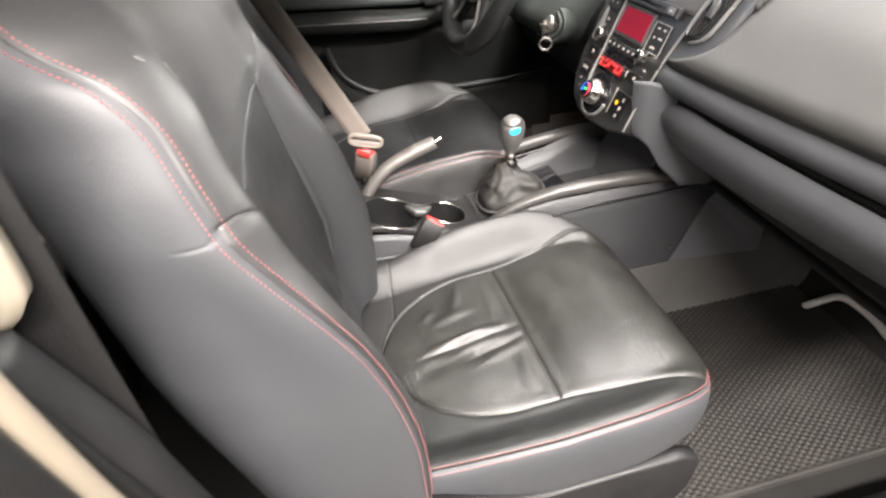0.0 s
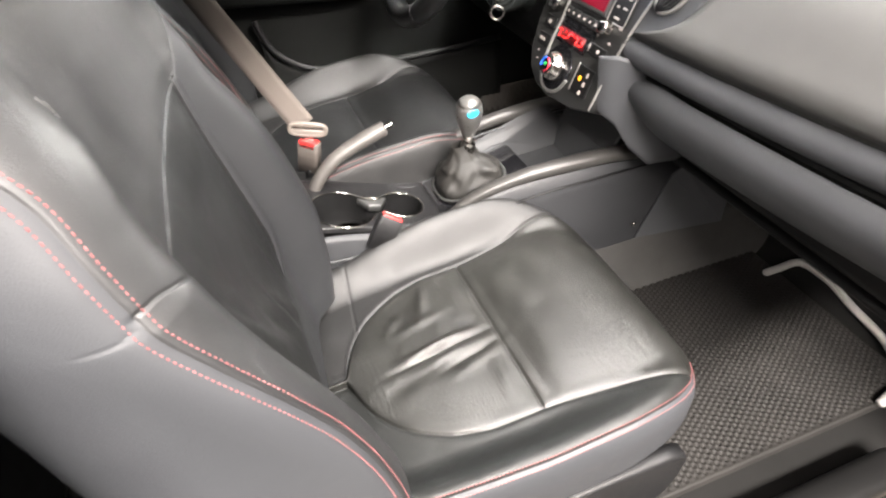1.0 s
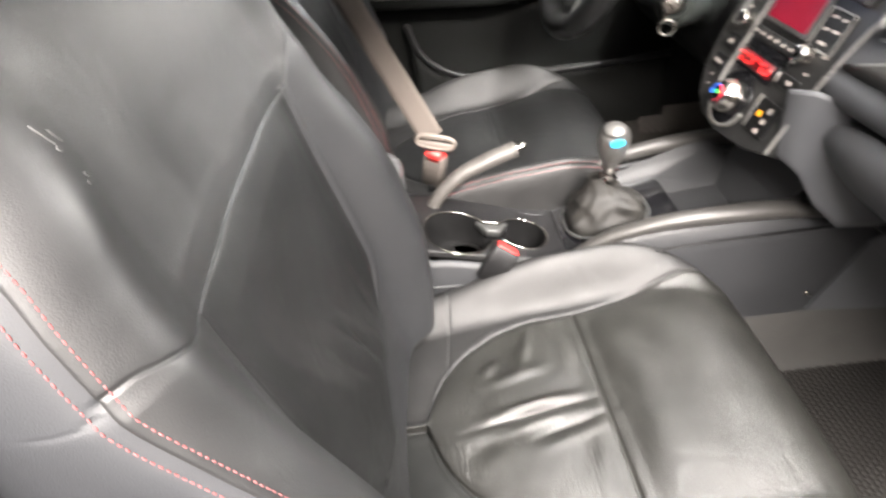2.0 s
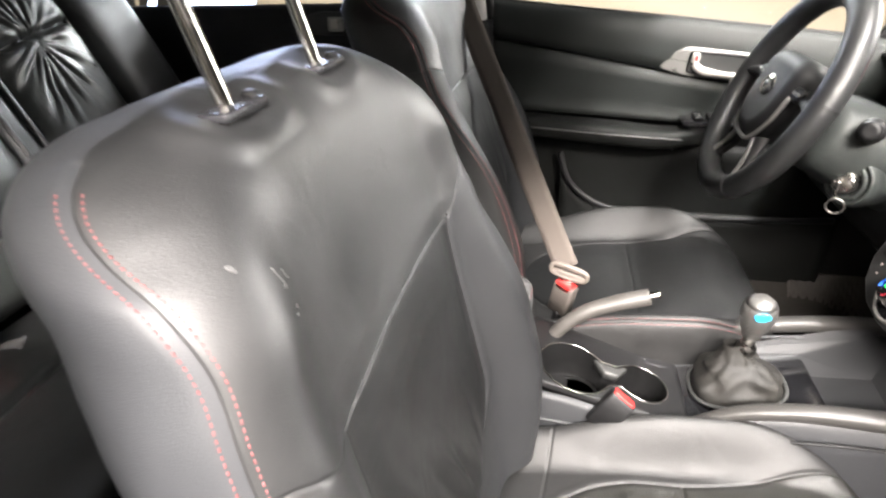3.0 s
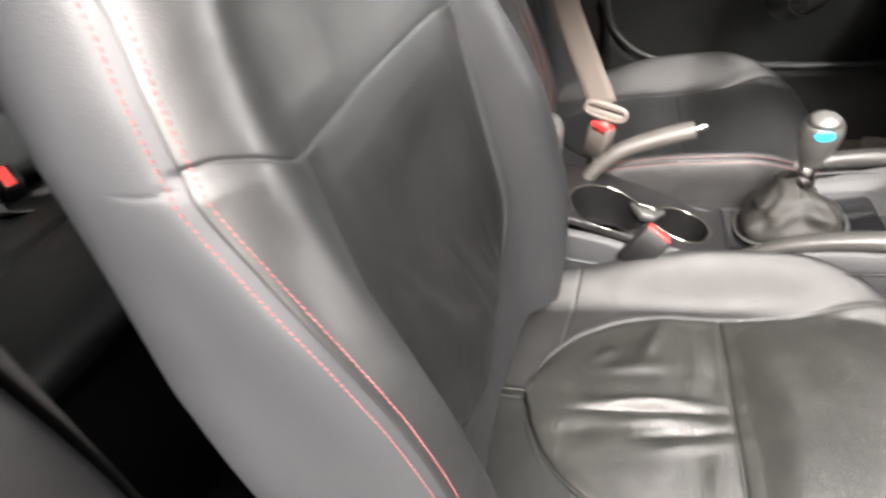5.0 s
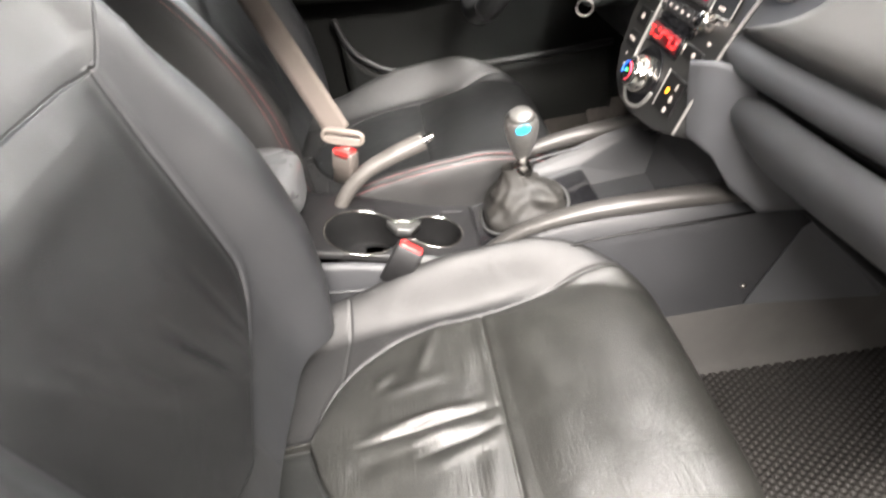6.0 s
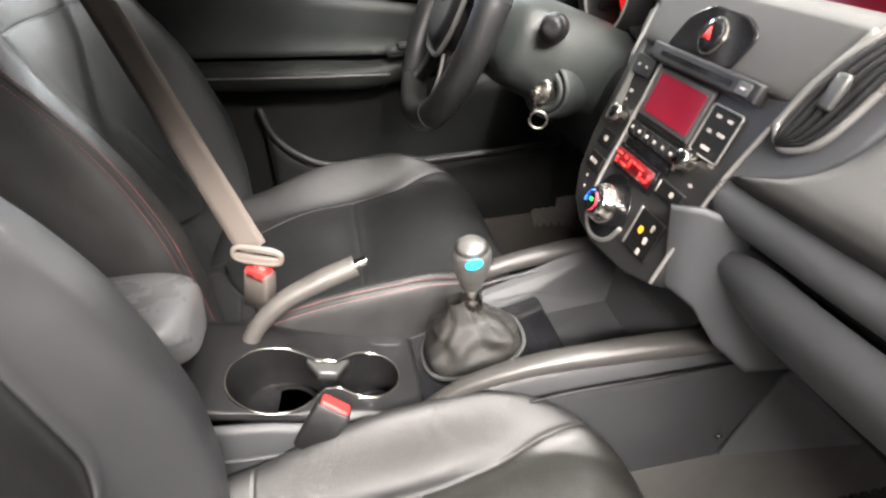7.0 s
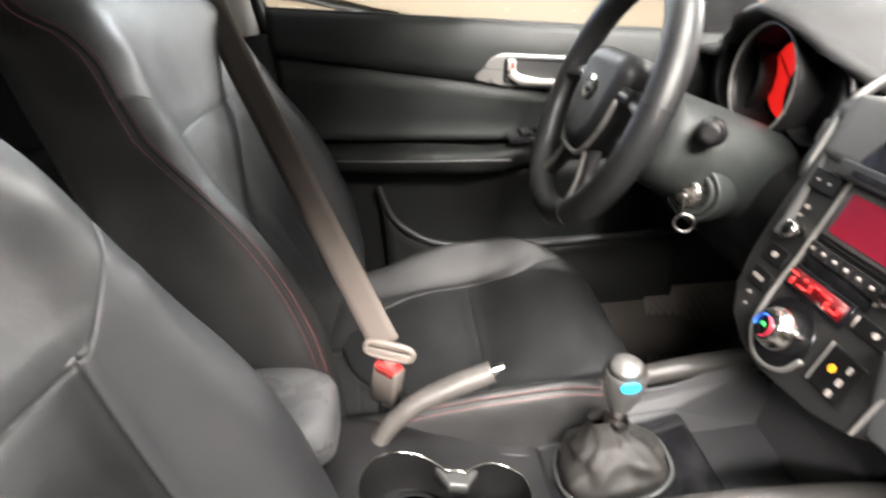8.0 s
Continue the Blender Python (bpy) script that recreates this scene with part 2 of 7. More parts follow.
PRINT = material("white_print", (0.36, 0.325, 0.30), 0.5, stain=0.2, stain_scale=60)
BUCKLE = material("taupe_buckle_plastic", (0.085, 0.074, 0.066), 0.45, grain=0.2, scale=500, stain=0.3, stain_scale=30)
CAR_BEIGE = material("neighbour_beige_paint", (0.165, 0.136, 0.100), 0.50, spec=0.2, stain=0.4, stain_scale=3, second=(0.135, 0.110, 0.080))
FOIL = material("grey_hose_plastic", (0.42, 0.41, 0.39), 0.35, stain=0.3, stain_scale=20)


def glass_material():
    mat = bpy.data.materials.new("window_glass")
    mat.use_nodes = True
    b = mat.node_tree.nodes["Principled BSDF"]
    b.inputs["Base Color"].default_value = (0.93, 0.97, 0.95, 1)
    b.inputs["Roughness"].default_value = 0.02
    b.inputs["Transmission Weight"].default_value = 1.0
    b.inputs["IOR"].default_value = 1.1
    return mat


GLASS = glass_material()

# ---- building helpers ----


def mesh(name, verts, faces, smooth=True):
    me = bpy.data.meshes.new(name)
    me.from_pydata([tuple(map(float, v)) for v in verts], [], faces)
    if smooth:
        me.polygons.foreach_set("use_smooth", [True] * len(me.polygons))
    me.update()
    return me


def thing(name, base, label, category, group="", kind=""):
    ob = new(name)
    ob.empty_display_size = 0.05
    ob.matrix_basis = Matrix.Translation(base)
    return tagged(ob, label, category, group, kind)


def part(name, me, mat, parent=None, label="", m=None, kind=""):
    """One mesh object, in the world's coordinates or at the pose m, under a thing or a part."""
    if isinstance(me, bmesh.types.BMesh):
        bm, me = me, bpy.data.meshes.new(name)
        bm.to_mesh(me)
        bm.free()
    if mat and not me.materials:
        me.materials.append(mat)
    ob = new(name, me)
    if parent is not None:
        ob.parent = parent
        world_up = WORLD.get(parent.name, parent.matrix_basis)
        ob.matrix_parent_inverse = world_up.inverted()
    if m is not None:
        ob.matrix_basis = m
    WORLD[ob.name] = ob.matrix_basis.copy()
    return tagged(ob, label, kind=kind)


WORLD = {}


def single(name, me, mat, label, category, group="", kind="", m=None):
    """A thing that is one mesh."""
    ob = part(name, me, mat, None, label, m)
    return tagged(ob, label, category, group, kind)


def smooth_all(bm):
    for f in bm.faces:
        f.smooth = True
    return bm


def box(sx, sy, sz, r=0.003, at=(0, 0, 0), seg=2, taper=1.0):
    """A box with rounded edges; taper narrows its top."""
    bm = bmesh.new()
    bmesh.ops.create_cube(bm, size=1)
    for v in bm.verts:
        k = taper if v.co.z > 0 else 1.0
        v.co = Vector((v.co.x * sx * k, v.co.y * sy * k, v.co.z * sz))
    if r > 0:
        bmesh.ops.bevel(bm, geom=bm.edges[:], offset=min(r, 0.49 * min(sx, sy, sz)), segments=seg, affect="EDGES", profile=0.5)
    bmesh.ops.translate(bm, verts=bm.verts, vec=at)
    return smooth_all(bm)


def spl(keys, vals, t):
    """A smooth curve through keys, without overshoot."""
    k, v, t = np.asarray(keys, float), np.asarray(vals, float), np.clip(np.asarray(t, float), keys[0], keys[-1])
    d = np.diff(v) / np.diff(k)
    m = np.zeros(len(k))
    m[0], m[-1] = d[0], d[-1]
    for i in range(1, len(k) - 1):
        m[i] = 0 if d[i - 1] * d[i] <= 0 else 2 * d[i - 1] * d[i] / (d[i - 1] + d[i])
    i = np.clip(np.searchsorted(k, t, side="right") - 1, 0, len(k) - 2)
    h = k[i + 1] - k[i]
    s = (t - k[i]) / h
    return v[i] * (1 + 2 * s) * (1 - s) ** 2 + h * m[i] * s * (1 - s) ** 2 + v[i + 1] * s * s * (3 - 2 * s) + h * m[i + 1] * s * s * (s - 1)


def curve3(points, n):
    """n points on a smooth line through the given ones."""
    p = np.asarray(points, float)
    k = np.concatenate([[0], np.cumsum(np.linalg.norm(np.diff(p, axis=0), axis=1))])
    t = np.linspace(0, k[-1], n)
    out = np.zeros((n, p.shape[1]))
    tan = np.gradient(p, k, axis=0)
    i = np.clip(np.searchsorted(k, t, side="right") - 1, 0, len(k) - 2)
    h = (k[i + 1] - k[i])[:, None]
    s = ((t - k[i])[:, None]) / h
    out = p[i] * (1 + 2 * s) * (1 - s) ** 2 + h * tan[i] * s * (1 - s) ** 2 + p[i + 1] * s * s * (3 - 2 * s) + h * tan[i + 1] * s * s * (s - 1)
    return out


def grid_faces(n, m, cu=False, cv=False):
    """Quads of a grid of n by m points, closed round along either way."""
    out = []
    for i in range(n if cu else n - 1):
        for j in range(m if cv else m - 1):
            a, b = (i + 1) % n, (j + 1) % m
            out.append((i * m + j, a * m + j, a * m + b, i * m + b))
    return out


def sheet(name, P, cu=False, cv=False, thick=0.0, flip=False):
    """A mesh from a grid of points; thick gives it a back and rims."""
    P = np.asarray(P, float)
    n, m = P.shape[:2]
    faces = grid_faces(n, m, cu, cv)
    if flip:
        faces = [f[::-1] for f in faces]
    me = mesh(name, P.reshape(-1, 3), faces)
    if thick:
        bm = bmesh.new()
        bm.from_mesh(me)
        bmesh.ops.recalc_face_normals(bm, faces=bm.faces)
        if flip:
            bmesh.ops.reverse_faces(bm, faces=bm.faces)
        bmesh.ops.solidify(bm, geom=bm.faces[:], thickness=thick)
        smooth_all(bm)
        bm.to_mesh(me)
        bm.free()
    return me


def slab(name, P, shift):
    """A closed plate: a grid of points and the same grid moved by shift, joined along the rims."""
    P = np.asarray(P, float)
    n, m = P.shape[:2]
    k = n * m
    front = grid_faces(n, m)
    rim = [i * m for i in range(n)] + [(n - 1) * m + j for j in range(1, m)] + [i * m + m - 1 for i in range(n - 2, -1, -1)] + [j for j in range(m - 2, 0, -1)]
    faces = front + [tuple(v + k for v in f[::-1]) for f in front] + [(a, b, b + k, a + k) for a, b in zip(rim, rim[1:] + rim[:1])]
    me = mesh(name, np.concatenate([P.reshape(-1, 3), P.reshape(-1, 3) + np.asarray(shift)]), faces)
    bm = bmesh.new()
    bm.from_mesh(me)
    bmesh.ops.recalc_face_normals(bm, faces=bm.faces)
    bm.to_mesh(me)
    bm.free()
    return me


def frames_along(p):
    """Tangent, side and up at each point of a line."""
    t = np.gradient(p, axis=0)
    t /= np.linalg.norm(t, axis=1)[:, None]
    up = np.tile([0.0, 0.0, 1.0], (len(p), 1))
    if np.abs(t[:, 2]).mean() > 0.8:
        up[:] = (1.0, 0.0, 0.0)
    side = np.cross(t, up)
    side /= np.linalg.norm(side, axis=1)[:, None]
    return t, side, np.cross(side, t)


def sweep(name, points, rx, rz=None, n=40, seg=12, power=1.0, caps=True):
    """A rounded bar along a smooth line; rx, rz: half sizes (numbers, or one for each given point)."""
    p = curve3(points, n)
    rz = rx if rz is None else rz
    k = np.linspace(0, 1, len(points))
    t = np.linspace(0, 1, n)
    ax = np.interp(t, k, np.broadcast_to(rx, len(points)))
    az = np.interp(t, k, np.broadcast_to(rz, len(points)))
    _, side, up = frames_along(p)
    a = np.linspace(0, 2 * math.pi, seg, endpoint=False)
    ca, sa = np.sign(np.cos(a)) * np.abs(np.cos(a)) ** power, np.sign(np.sin(a)) * np.abs(np.sin(a)) ** power
    P = p[:, None] + side[:, None] * (ax[:, None] * ca)[..., None] + up[:, None] * (az[:, None] * sa)[..., None]
    verts, faces = list(P.reshape(-1, 3)), grid_faces(n, seg, False, True)
    if caps:
        for i, e in ((0, -1), (n - 1, 1)):
            verts.append(p[i] + (p[i] - p[i - e]) * 0.15)
            c = len(verts) - 1
            for j in range(seg):
                q = (i * seg + j, i * seg + (j + 1) % seg, c)
                faces.append(q if e > 0 else q[::-1])
    bm = bmesh.new()
    me = mesh(name, verts, faces)
    bm.from_mesh(me)
    bmesh.ops.recalc_face_normals(bm, faces=bm.faces)
    bm.to_mesh(me)
    bm.free()
    return me


def lathe(profile, seg=40, n=None, fill=True):
    """A turned solid about z from (radius, height) pairs."""
    pr = curve3(profile, n) if n else np.asarray(profile, float)
    a = np.linspace(0, 2 * math.pi, seg, endpoint=False)
    P = np.stack([pr[:, 0, None] * np.cos(a), pr[:, 0, None] * np.sin(a), np.repeat(pr[:, 1, None], seg, 1)], -1)
    me = mesh("turned", P.reshape(-1, 3), grid_faces(len(pr), seg, False, True))
    bm = bmesh.new()
    bm.from_mesh(me)
    bmesh.ops.remove_doubles(bm, verts=bm.verts, dist=1e-5)
    if fill:
        bmesh.ops.holes_fill(bm, edges=bm.edges)
    bmesh.ops.recalc_face_normals(bm, faces=bm.faces)
    bm.to_mesh(me)
    bm.free()
    return me


def prism(outline, depth, r=0.0, at=0.0, seg=2):
    """A plate from a flat outline (x, y), its face at z = at, its back depth below, with rounded rims."""
    bm = bmesh.new()
    vs = [bm.verts.new((x, y, at - depth)) for x, y in outline]
    f = bm.faces.new(vs)
    if f.calc_area() and f.normal.z < 0:
        bmesh.ops.reverse_faces(bm, faces=[f])
    f.normal_update()
    ret = bmesh.ops.extrude_face_region(bm, geom=[f])
    top = [v for v in ret["geom"] if isinstance(v, bmesh.types.BMVert)]
    bmesh.ops.translate(bm, verts=top, vec=(0, 0, depth))
    bmesh.ops.recalc_face_normals(bm, faces=bm.faces)
    if r:
        rim = [e for e in bm.edges if all(abs(v.co.z - at) < 1e-6 for v in e.verts)]
        bmesh.ops.bevel(bm, geom=rim, offset=r, segments=seg, affect="EDGES", profile=0.5)
    for f in bm.faces:
        f.smooth = len(f.verts) < 5
    return bm


def round_outline(points, r, seg=5):
    """A closed outline with its corners rounded."""
    pts = [Vector(p) for p in points]
    out = []
    for i, p in enumerate(pts):
        a, b = pts[i - 1] - p, pts[(i + 1) % len(pts)] - p
        k = min(r, 0.45 * a.length, 0.45 * b.length)
        p0, p1 = p + a.normalized() * k, p + b.normalized() * k
        for s in np.linspace(0, 1, seg):
            q = p0 * (1 - s) ** 2 + p * 2 * s * (1 - s) + p1 * s * s
            out.append((q.x, q.y))
    return out


def rect(x0, y0, x1, y1):
    return [(x0, y0), (x1, y0), (x1, y1), (x0, y1)]


def tube_loop(points, r, seg=8):
    """A thin round bead along a closed line."""
    p = np.asarray(points, float)
    t = np.roll(p, -1, 0) - np.roll(p, 1, 0)
    t /= np.linalg.norm(t, axis=1)[:, None]
    nrm = np.cross(p - p.mean(0), np.roll(p, -1, 0) - p.mean(0)).sum(0)
    nrm /= np.linalg.norm(nrm)
    side = np.cross(t, nrm)
    a = np.linspace(0, 2 * math.pi, seg, endpoint=False)
    P = p[:, None] + side[:, None] * (r * np.cos(a))[None, :, None] + nrm * (r * np.sin(a))[None, :, None]
    return sheet("bead", P, True, True)


def strap(name, points, width, thick, n=60, sides=None):
    """A flat band along a smooth line; sides: a direction across it at each given point."""
    p = curve3(points, n)
    k, t = np.linspace(0, 1, len(points)), np.linspace(0, 1, n)
    s = np.stack([np.interp(t, k, np.asarray(sides, float)[:, i]) for i in range(3)], -1)
    tan = np.gradient(p, axis=0)
    tan /= np.linalg.norm(tan, axis=1)[:, None]
    s -= (s * tan).sum(1)[:, None] * tan
    s /= np.linalg.norm(s, axis=1)[:, None]
    nrm = np.cross(tan, s)
    w, h = width / 2, thick / 2
    ring = [(-w, -h), (-w * 0.5, -h), (0, -h), (w * 0.5, -h), (w, -h), (w, h), (w * 0.5, h), (0, h), (-w * 0.5, h), (-w, h)]
    P = np.stack([p + s * a + nrm * b for a, b in ring], 1)
    me = sheet(name, P, False, True)
    bm = bmesh.new()
    bm.from_mesh(me)
    bmesh.ops.holes_fill(bm, edges=bm.edges)
    bmesh.ops.recalc_face_normals(bm, faces=bm.faces)
    bm.to_mesh(me)
    bm.free()
    return me


def sstep(a, b, x):
    t = np.clip((x - a) / (b - a), 0, 1)
    return t * t * (3 - 2 * t)


def grid_normals(P, cv=True):
    """Outward normals of a closed tube of points (rings along the first axis)."""
    du = np.gradient(P, axis=0)
    dv = np.roll(P, -1, 1) - np.roll(P, 1, 1) if cv else np.gradient(P, axis=1)
    n = np.cross(du, dv)
    return n / (np.linalg.norm(n, axis=2)[..., None] + 1e-9)


def split_panels(P, N, region, names):
    """Cuts a closed tube of quads into one mesh a panel; region(i, j) is a number for each quad."""
    n, m = P.shape[:2]
    V, NN = P.reshape(-1, 3), N.reshape(-1, 3)
    faces = np.array(grid_faces(n, m, False, True))
    f0 = faces[len(faces) // 2]
    if np.cross(V[f0[1]] - V[f0[0]], V[f0[2]] - V[f0[0]]) @ NN[f0[0]] < 0:
        faces = faces[:, ::-1]
    reg = region.reshape(-1)
    out = {}
    for k, name in names.items():
        fs = faces[reg == k]
        if not len(fs):
            continue
        used, inv = np.unique(fs, return_inverse=True)
        me = mesh(name, V[used], [tuple(map(int, f)) for f in inv.reshape(fs.shape)])
        me.normals_split_custom_set_from_vertices([tuple(v) for v in NN[used]])
        out[k] = me
    return out


def stitches(points, normals, length=0.0036, gap=0.0014, r=0.00070, lift=0.0004):
    """Two-sided sewing along a line: small rounded thread bars, in one mesh."""
    p, nr = np.asarray(points, float), np.asarray(normals, float)
    k = np.concatenate([[0], np.cumsum(np.linalg.norm(np.diff(p, axis=0), axis=1))])
    verts, faces = [], []
    s = 0.0
    while s + length < k[-1]:
        ends = [np.array([np.interp(q, k, p[:, i]) for i in range(3)]) for q in (s, s + length)]
        nn = np.array([np.interp(s, k, nr[:, i]) for i in range(3)])
        nn /= np.linalg.norm(nn)
        d = ends[1] - ends[0]
        d /= np.linalg.norm(d)
        c = np.cross(d, nn)
        b = len(verts)
        for e, w, h in ((ends[0], 0.4, 0), (ends[0] + d * length * 0.25, 1, 1), (ends[1] - d * length * 0.25, 1, 1), (ends[1], 0.4, 0)):
            for a, q in ((-1, -0.6), (1, -0.6), (0.6, 1), (-0.6, 1)):
                verts.append(e + c * a * r * w + nn * (q * r * (0.5 + 0.5 * h) + lift * (h - 0.3)))
        for i in range(3):
            for j in range(4):
                faces.append((b + i * 4 + j, b + i * 4 + (j + 1) % 4, b + i * 4 + 4 + (j + 1) % 4, b + i * 4 + 4 + j))
        s += length + gap
    return mesh("stitching", verts, faces)


def join(name, meshes):
    """One mesh from several."""
    bm = bmesh.new()
    for me in meshes:
        bm.from_mesh(me)
    out = bpy.data.meshes.new(name)
    bm.to_mesh(out)
    bm.free()
    return out


# ---- front seats ----
SEAT_Y = -0.350          # centre of the passenger seat
CUSH_IN = 0.033          # its cushion sits nearer the console
DRIVER = (-0.042, 0.722, 0.045)   # the driver's seat from the passenger's


def hseam(y):
    """Height of the seam across the backrest."""
    return spl([-0.30, -0.258, -0.251, -0.246, -0.238, -0.226, -0.20, -0.175, -0.154, -0.12, -0.06, 0.0, 0.10, 0.15, 0.165, 0.172, 0.180, 0.196, 0.214, 0.24, 0.27],
               [0.738, 0.742, 0.746, 0.751, 0.751, 0.747, 0.733, 0.720, 0.7145, 0.7145, 0.717, 0.717, 0.718, 0.7155, 0.716, 0.722, 0.732, 0.752, 0.772, 0.780, 0.778], y)


def insert_half(z):
    """Half width of the backrest's insert, straight above and rounded at its foot."""
    return 0.160 * (1 - np.clip((0.49 - z) / 0.135, 0, 1) ** 2.2) ** 0.75


def insert_mid(z):
    """Middle of the insert, drawn outwards at its foot."""
    return -0.035 * sstep(0.43, 0.36, z)


def line_gap(Y, Z, line, reach=0.02):
    """Distance across the backrest from a seam's line, out to its reach."""
    line = np.asarray(line)
    k = np.concatenate([[0], np.cumsum(np.linalg.norm(np.diff(line, axis=0), axis=1))])
    t = np.arange(0, k[-1], 0.0005)
    q = np.stack([np.interp(t, k, line[:, 0]), np.interp(t, k, line[:, 1])], 1)
    out = np.full(Y.shape, 1.0)
    for i in range(len(Y)):
        zi = Z[i, 0]
        near = q[np.abs(q[:, 1] - zi) < reach]
        if len(near):
            out[i] = np.sqrt(((Y[i][:, None] - near[:, 0]) ** 2 + (zi - near[:, 1]) ** 2).min(1))
    return out


def section(k, ratio, n_front, n_back):
    """A rounded-square outline, evenly spaced along its length, denser on the front half: (across, depth)."""
    out = []
    for lo, hi, n in ((0, math.pi, n_front), (math.pi, 2 * math.pi, n_back)):
        a = np.linspace(lo, hi, 6000)
        c, s = np.cos(a), np.sin(a)
        y, x = np.sign(c) * np.abs(c) ** k, np.sign(s) * np.abs(s) ** k
        arc = np.concatenate([[0], np.cumsum(np.hypot(np.diff(y), ratio * np.diff(x)))])
        t = np.linspace(0, arc[-1], n, endpoint=False)
        out.append((np.interp(t, arc, y), np.interp(t, arc, x)))
    return np.concatenate([o[0] for o in out]), np.concatenate([o[1] for o in out])


# the backrest's sections by height: middle, insert edge, crest of the bolster, its seam, widest point, rear
BACK_Z = [0.285, 0.36, 0.44, 0.52, 0.59, 0.645, 0.70, 0.736, 0.747, 0.78, 0.815, 0.849, 0.868, 0.882, 0.895, 0.905, 0.912]
BACK = dict(
    mid_x=[0.218, 0.204, 0.190, 0.174, 0.161, 0.152, 0.146, 0.139, 0.136, 0.128, 0.120, 0.110, 0.103, 0.096, 0.086, 0.074, 0.052],
    edge_y=[0.160, 0.160, 0.160, 0.160, 0.160, 0.160, 0.160, 0.160, 0.160, 0.156, 0.150, 0.145, 0.140, 0.135, 0.125, 0.105, 0.050],
    edge_x=[0.232, 0.216, 0.205, 0.190, 0.175, 0.163, 0.153, 0.148, 0.145, 0.137, 0.130, 0.120, 0.110, 0.099, 0.085, 0.071, 0.050],
    crest_y=[0.205, 0.212, 0.215, 0.216, 0.219, 0.222, 0.226, 0.228, 0.224, 0.212, 0.197, 0.187, 0.178, 0.168, 0.153, 0.130, 0.064],
    crest_x=[0.266, 0.272, 0.271, 0.253, 0.230, 0.206, 0.182, 0.168, 0.1635, 0.153, 0.145, 0.126, 0.109, 0.092, 0.073, 0.058, 0.047],
    seam_y=[0.240, 0.254, 0.257, 0.255, 0.256, 0.256, 0.254, 0.252, 0.249, 0.241, 0.231, 0.225, 0.216, 0.205, 0.186, 0.155, 0.074],
    seam_x=[0.262, 0.267, 0.265, 0.252, 0.231, 0.204, 0.170, 0.149, 0.1445, 0.134, 0.123, 0.100, 0.069, 0.050, 0.038, 0.032, 0.036],
    side_y=[0.252, 0.268, 0.274, 0.273, 0.270, 0.266, 0.260, 0.256, 0.254, 0.247, 0.237, 0.229, 0.217, 0.204, 0.184, 0.152, 0.072],
    side_x=[0.190, 0.200, 0.200, 0.185, 0.165, 0.142, 0.113, 0.094, 0.088, 0.078, 0.066, 0.045, 0.026, 0.016, 0.012, 0.012, 0.026],
    rear_k=[0.97, 0.97, 0.97, 0.97, 0.965, 0.94, 0.915, 0.90, 0.895, 0.89, 0.89, 0.90, 0.91, 0.92, 0.94, 0.95, 0.97],
    rear_x=[0.100, 0.090, 0.072, 0.052, 0.036, 0.024, 0.012, 0.005, 0.002, -0.006, -0.013, -0.020, -0.022, -0.020, -0.014, -0.004, 0.016],
)


def spline_at(p, k, t):
    """Points at t on a smooth line through p, whose knots are k."""
    tan = np.gradient(p, k, axis=0)
    i = np.clip(np.searchsorted(k, t, side="right") - 1, 0, len(k) - 2)
    h = (k[i + 1] - k[i])[:, None]
    s = (t - k[i])[:, None] / h
    return p[i] * (1 + 2 * s) * (1 - s) ** 2 + h * tan[i] * s * (1 - s) ** 2 + p[i + 1] * s * s * (3 - 2 * s) + h * tan[i + 1] * s * s * (s - 1)


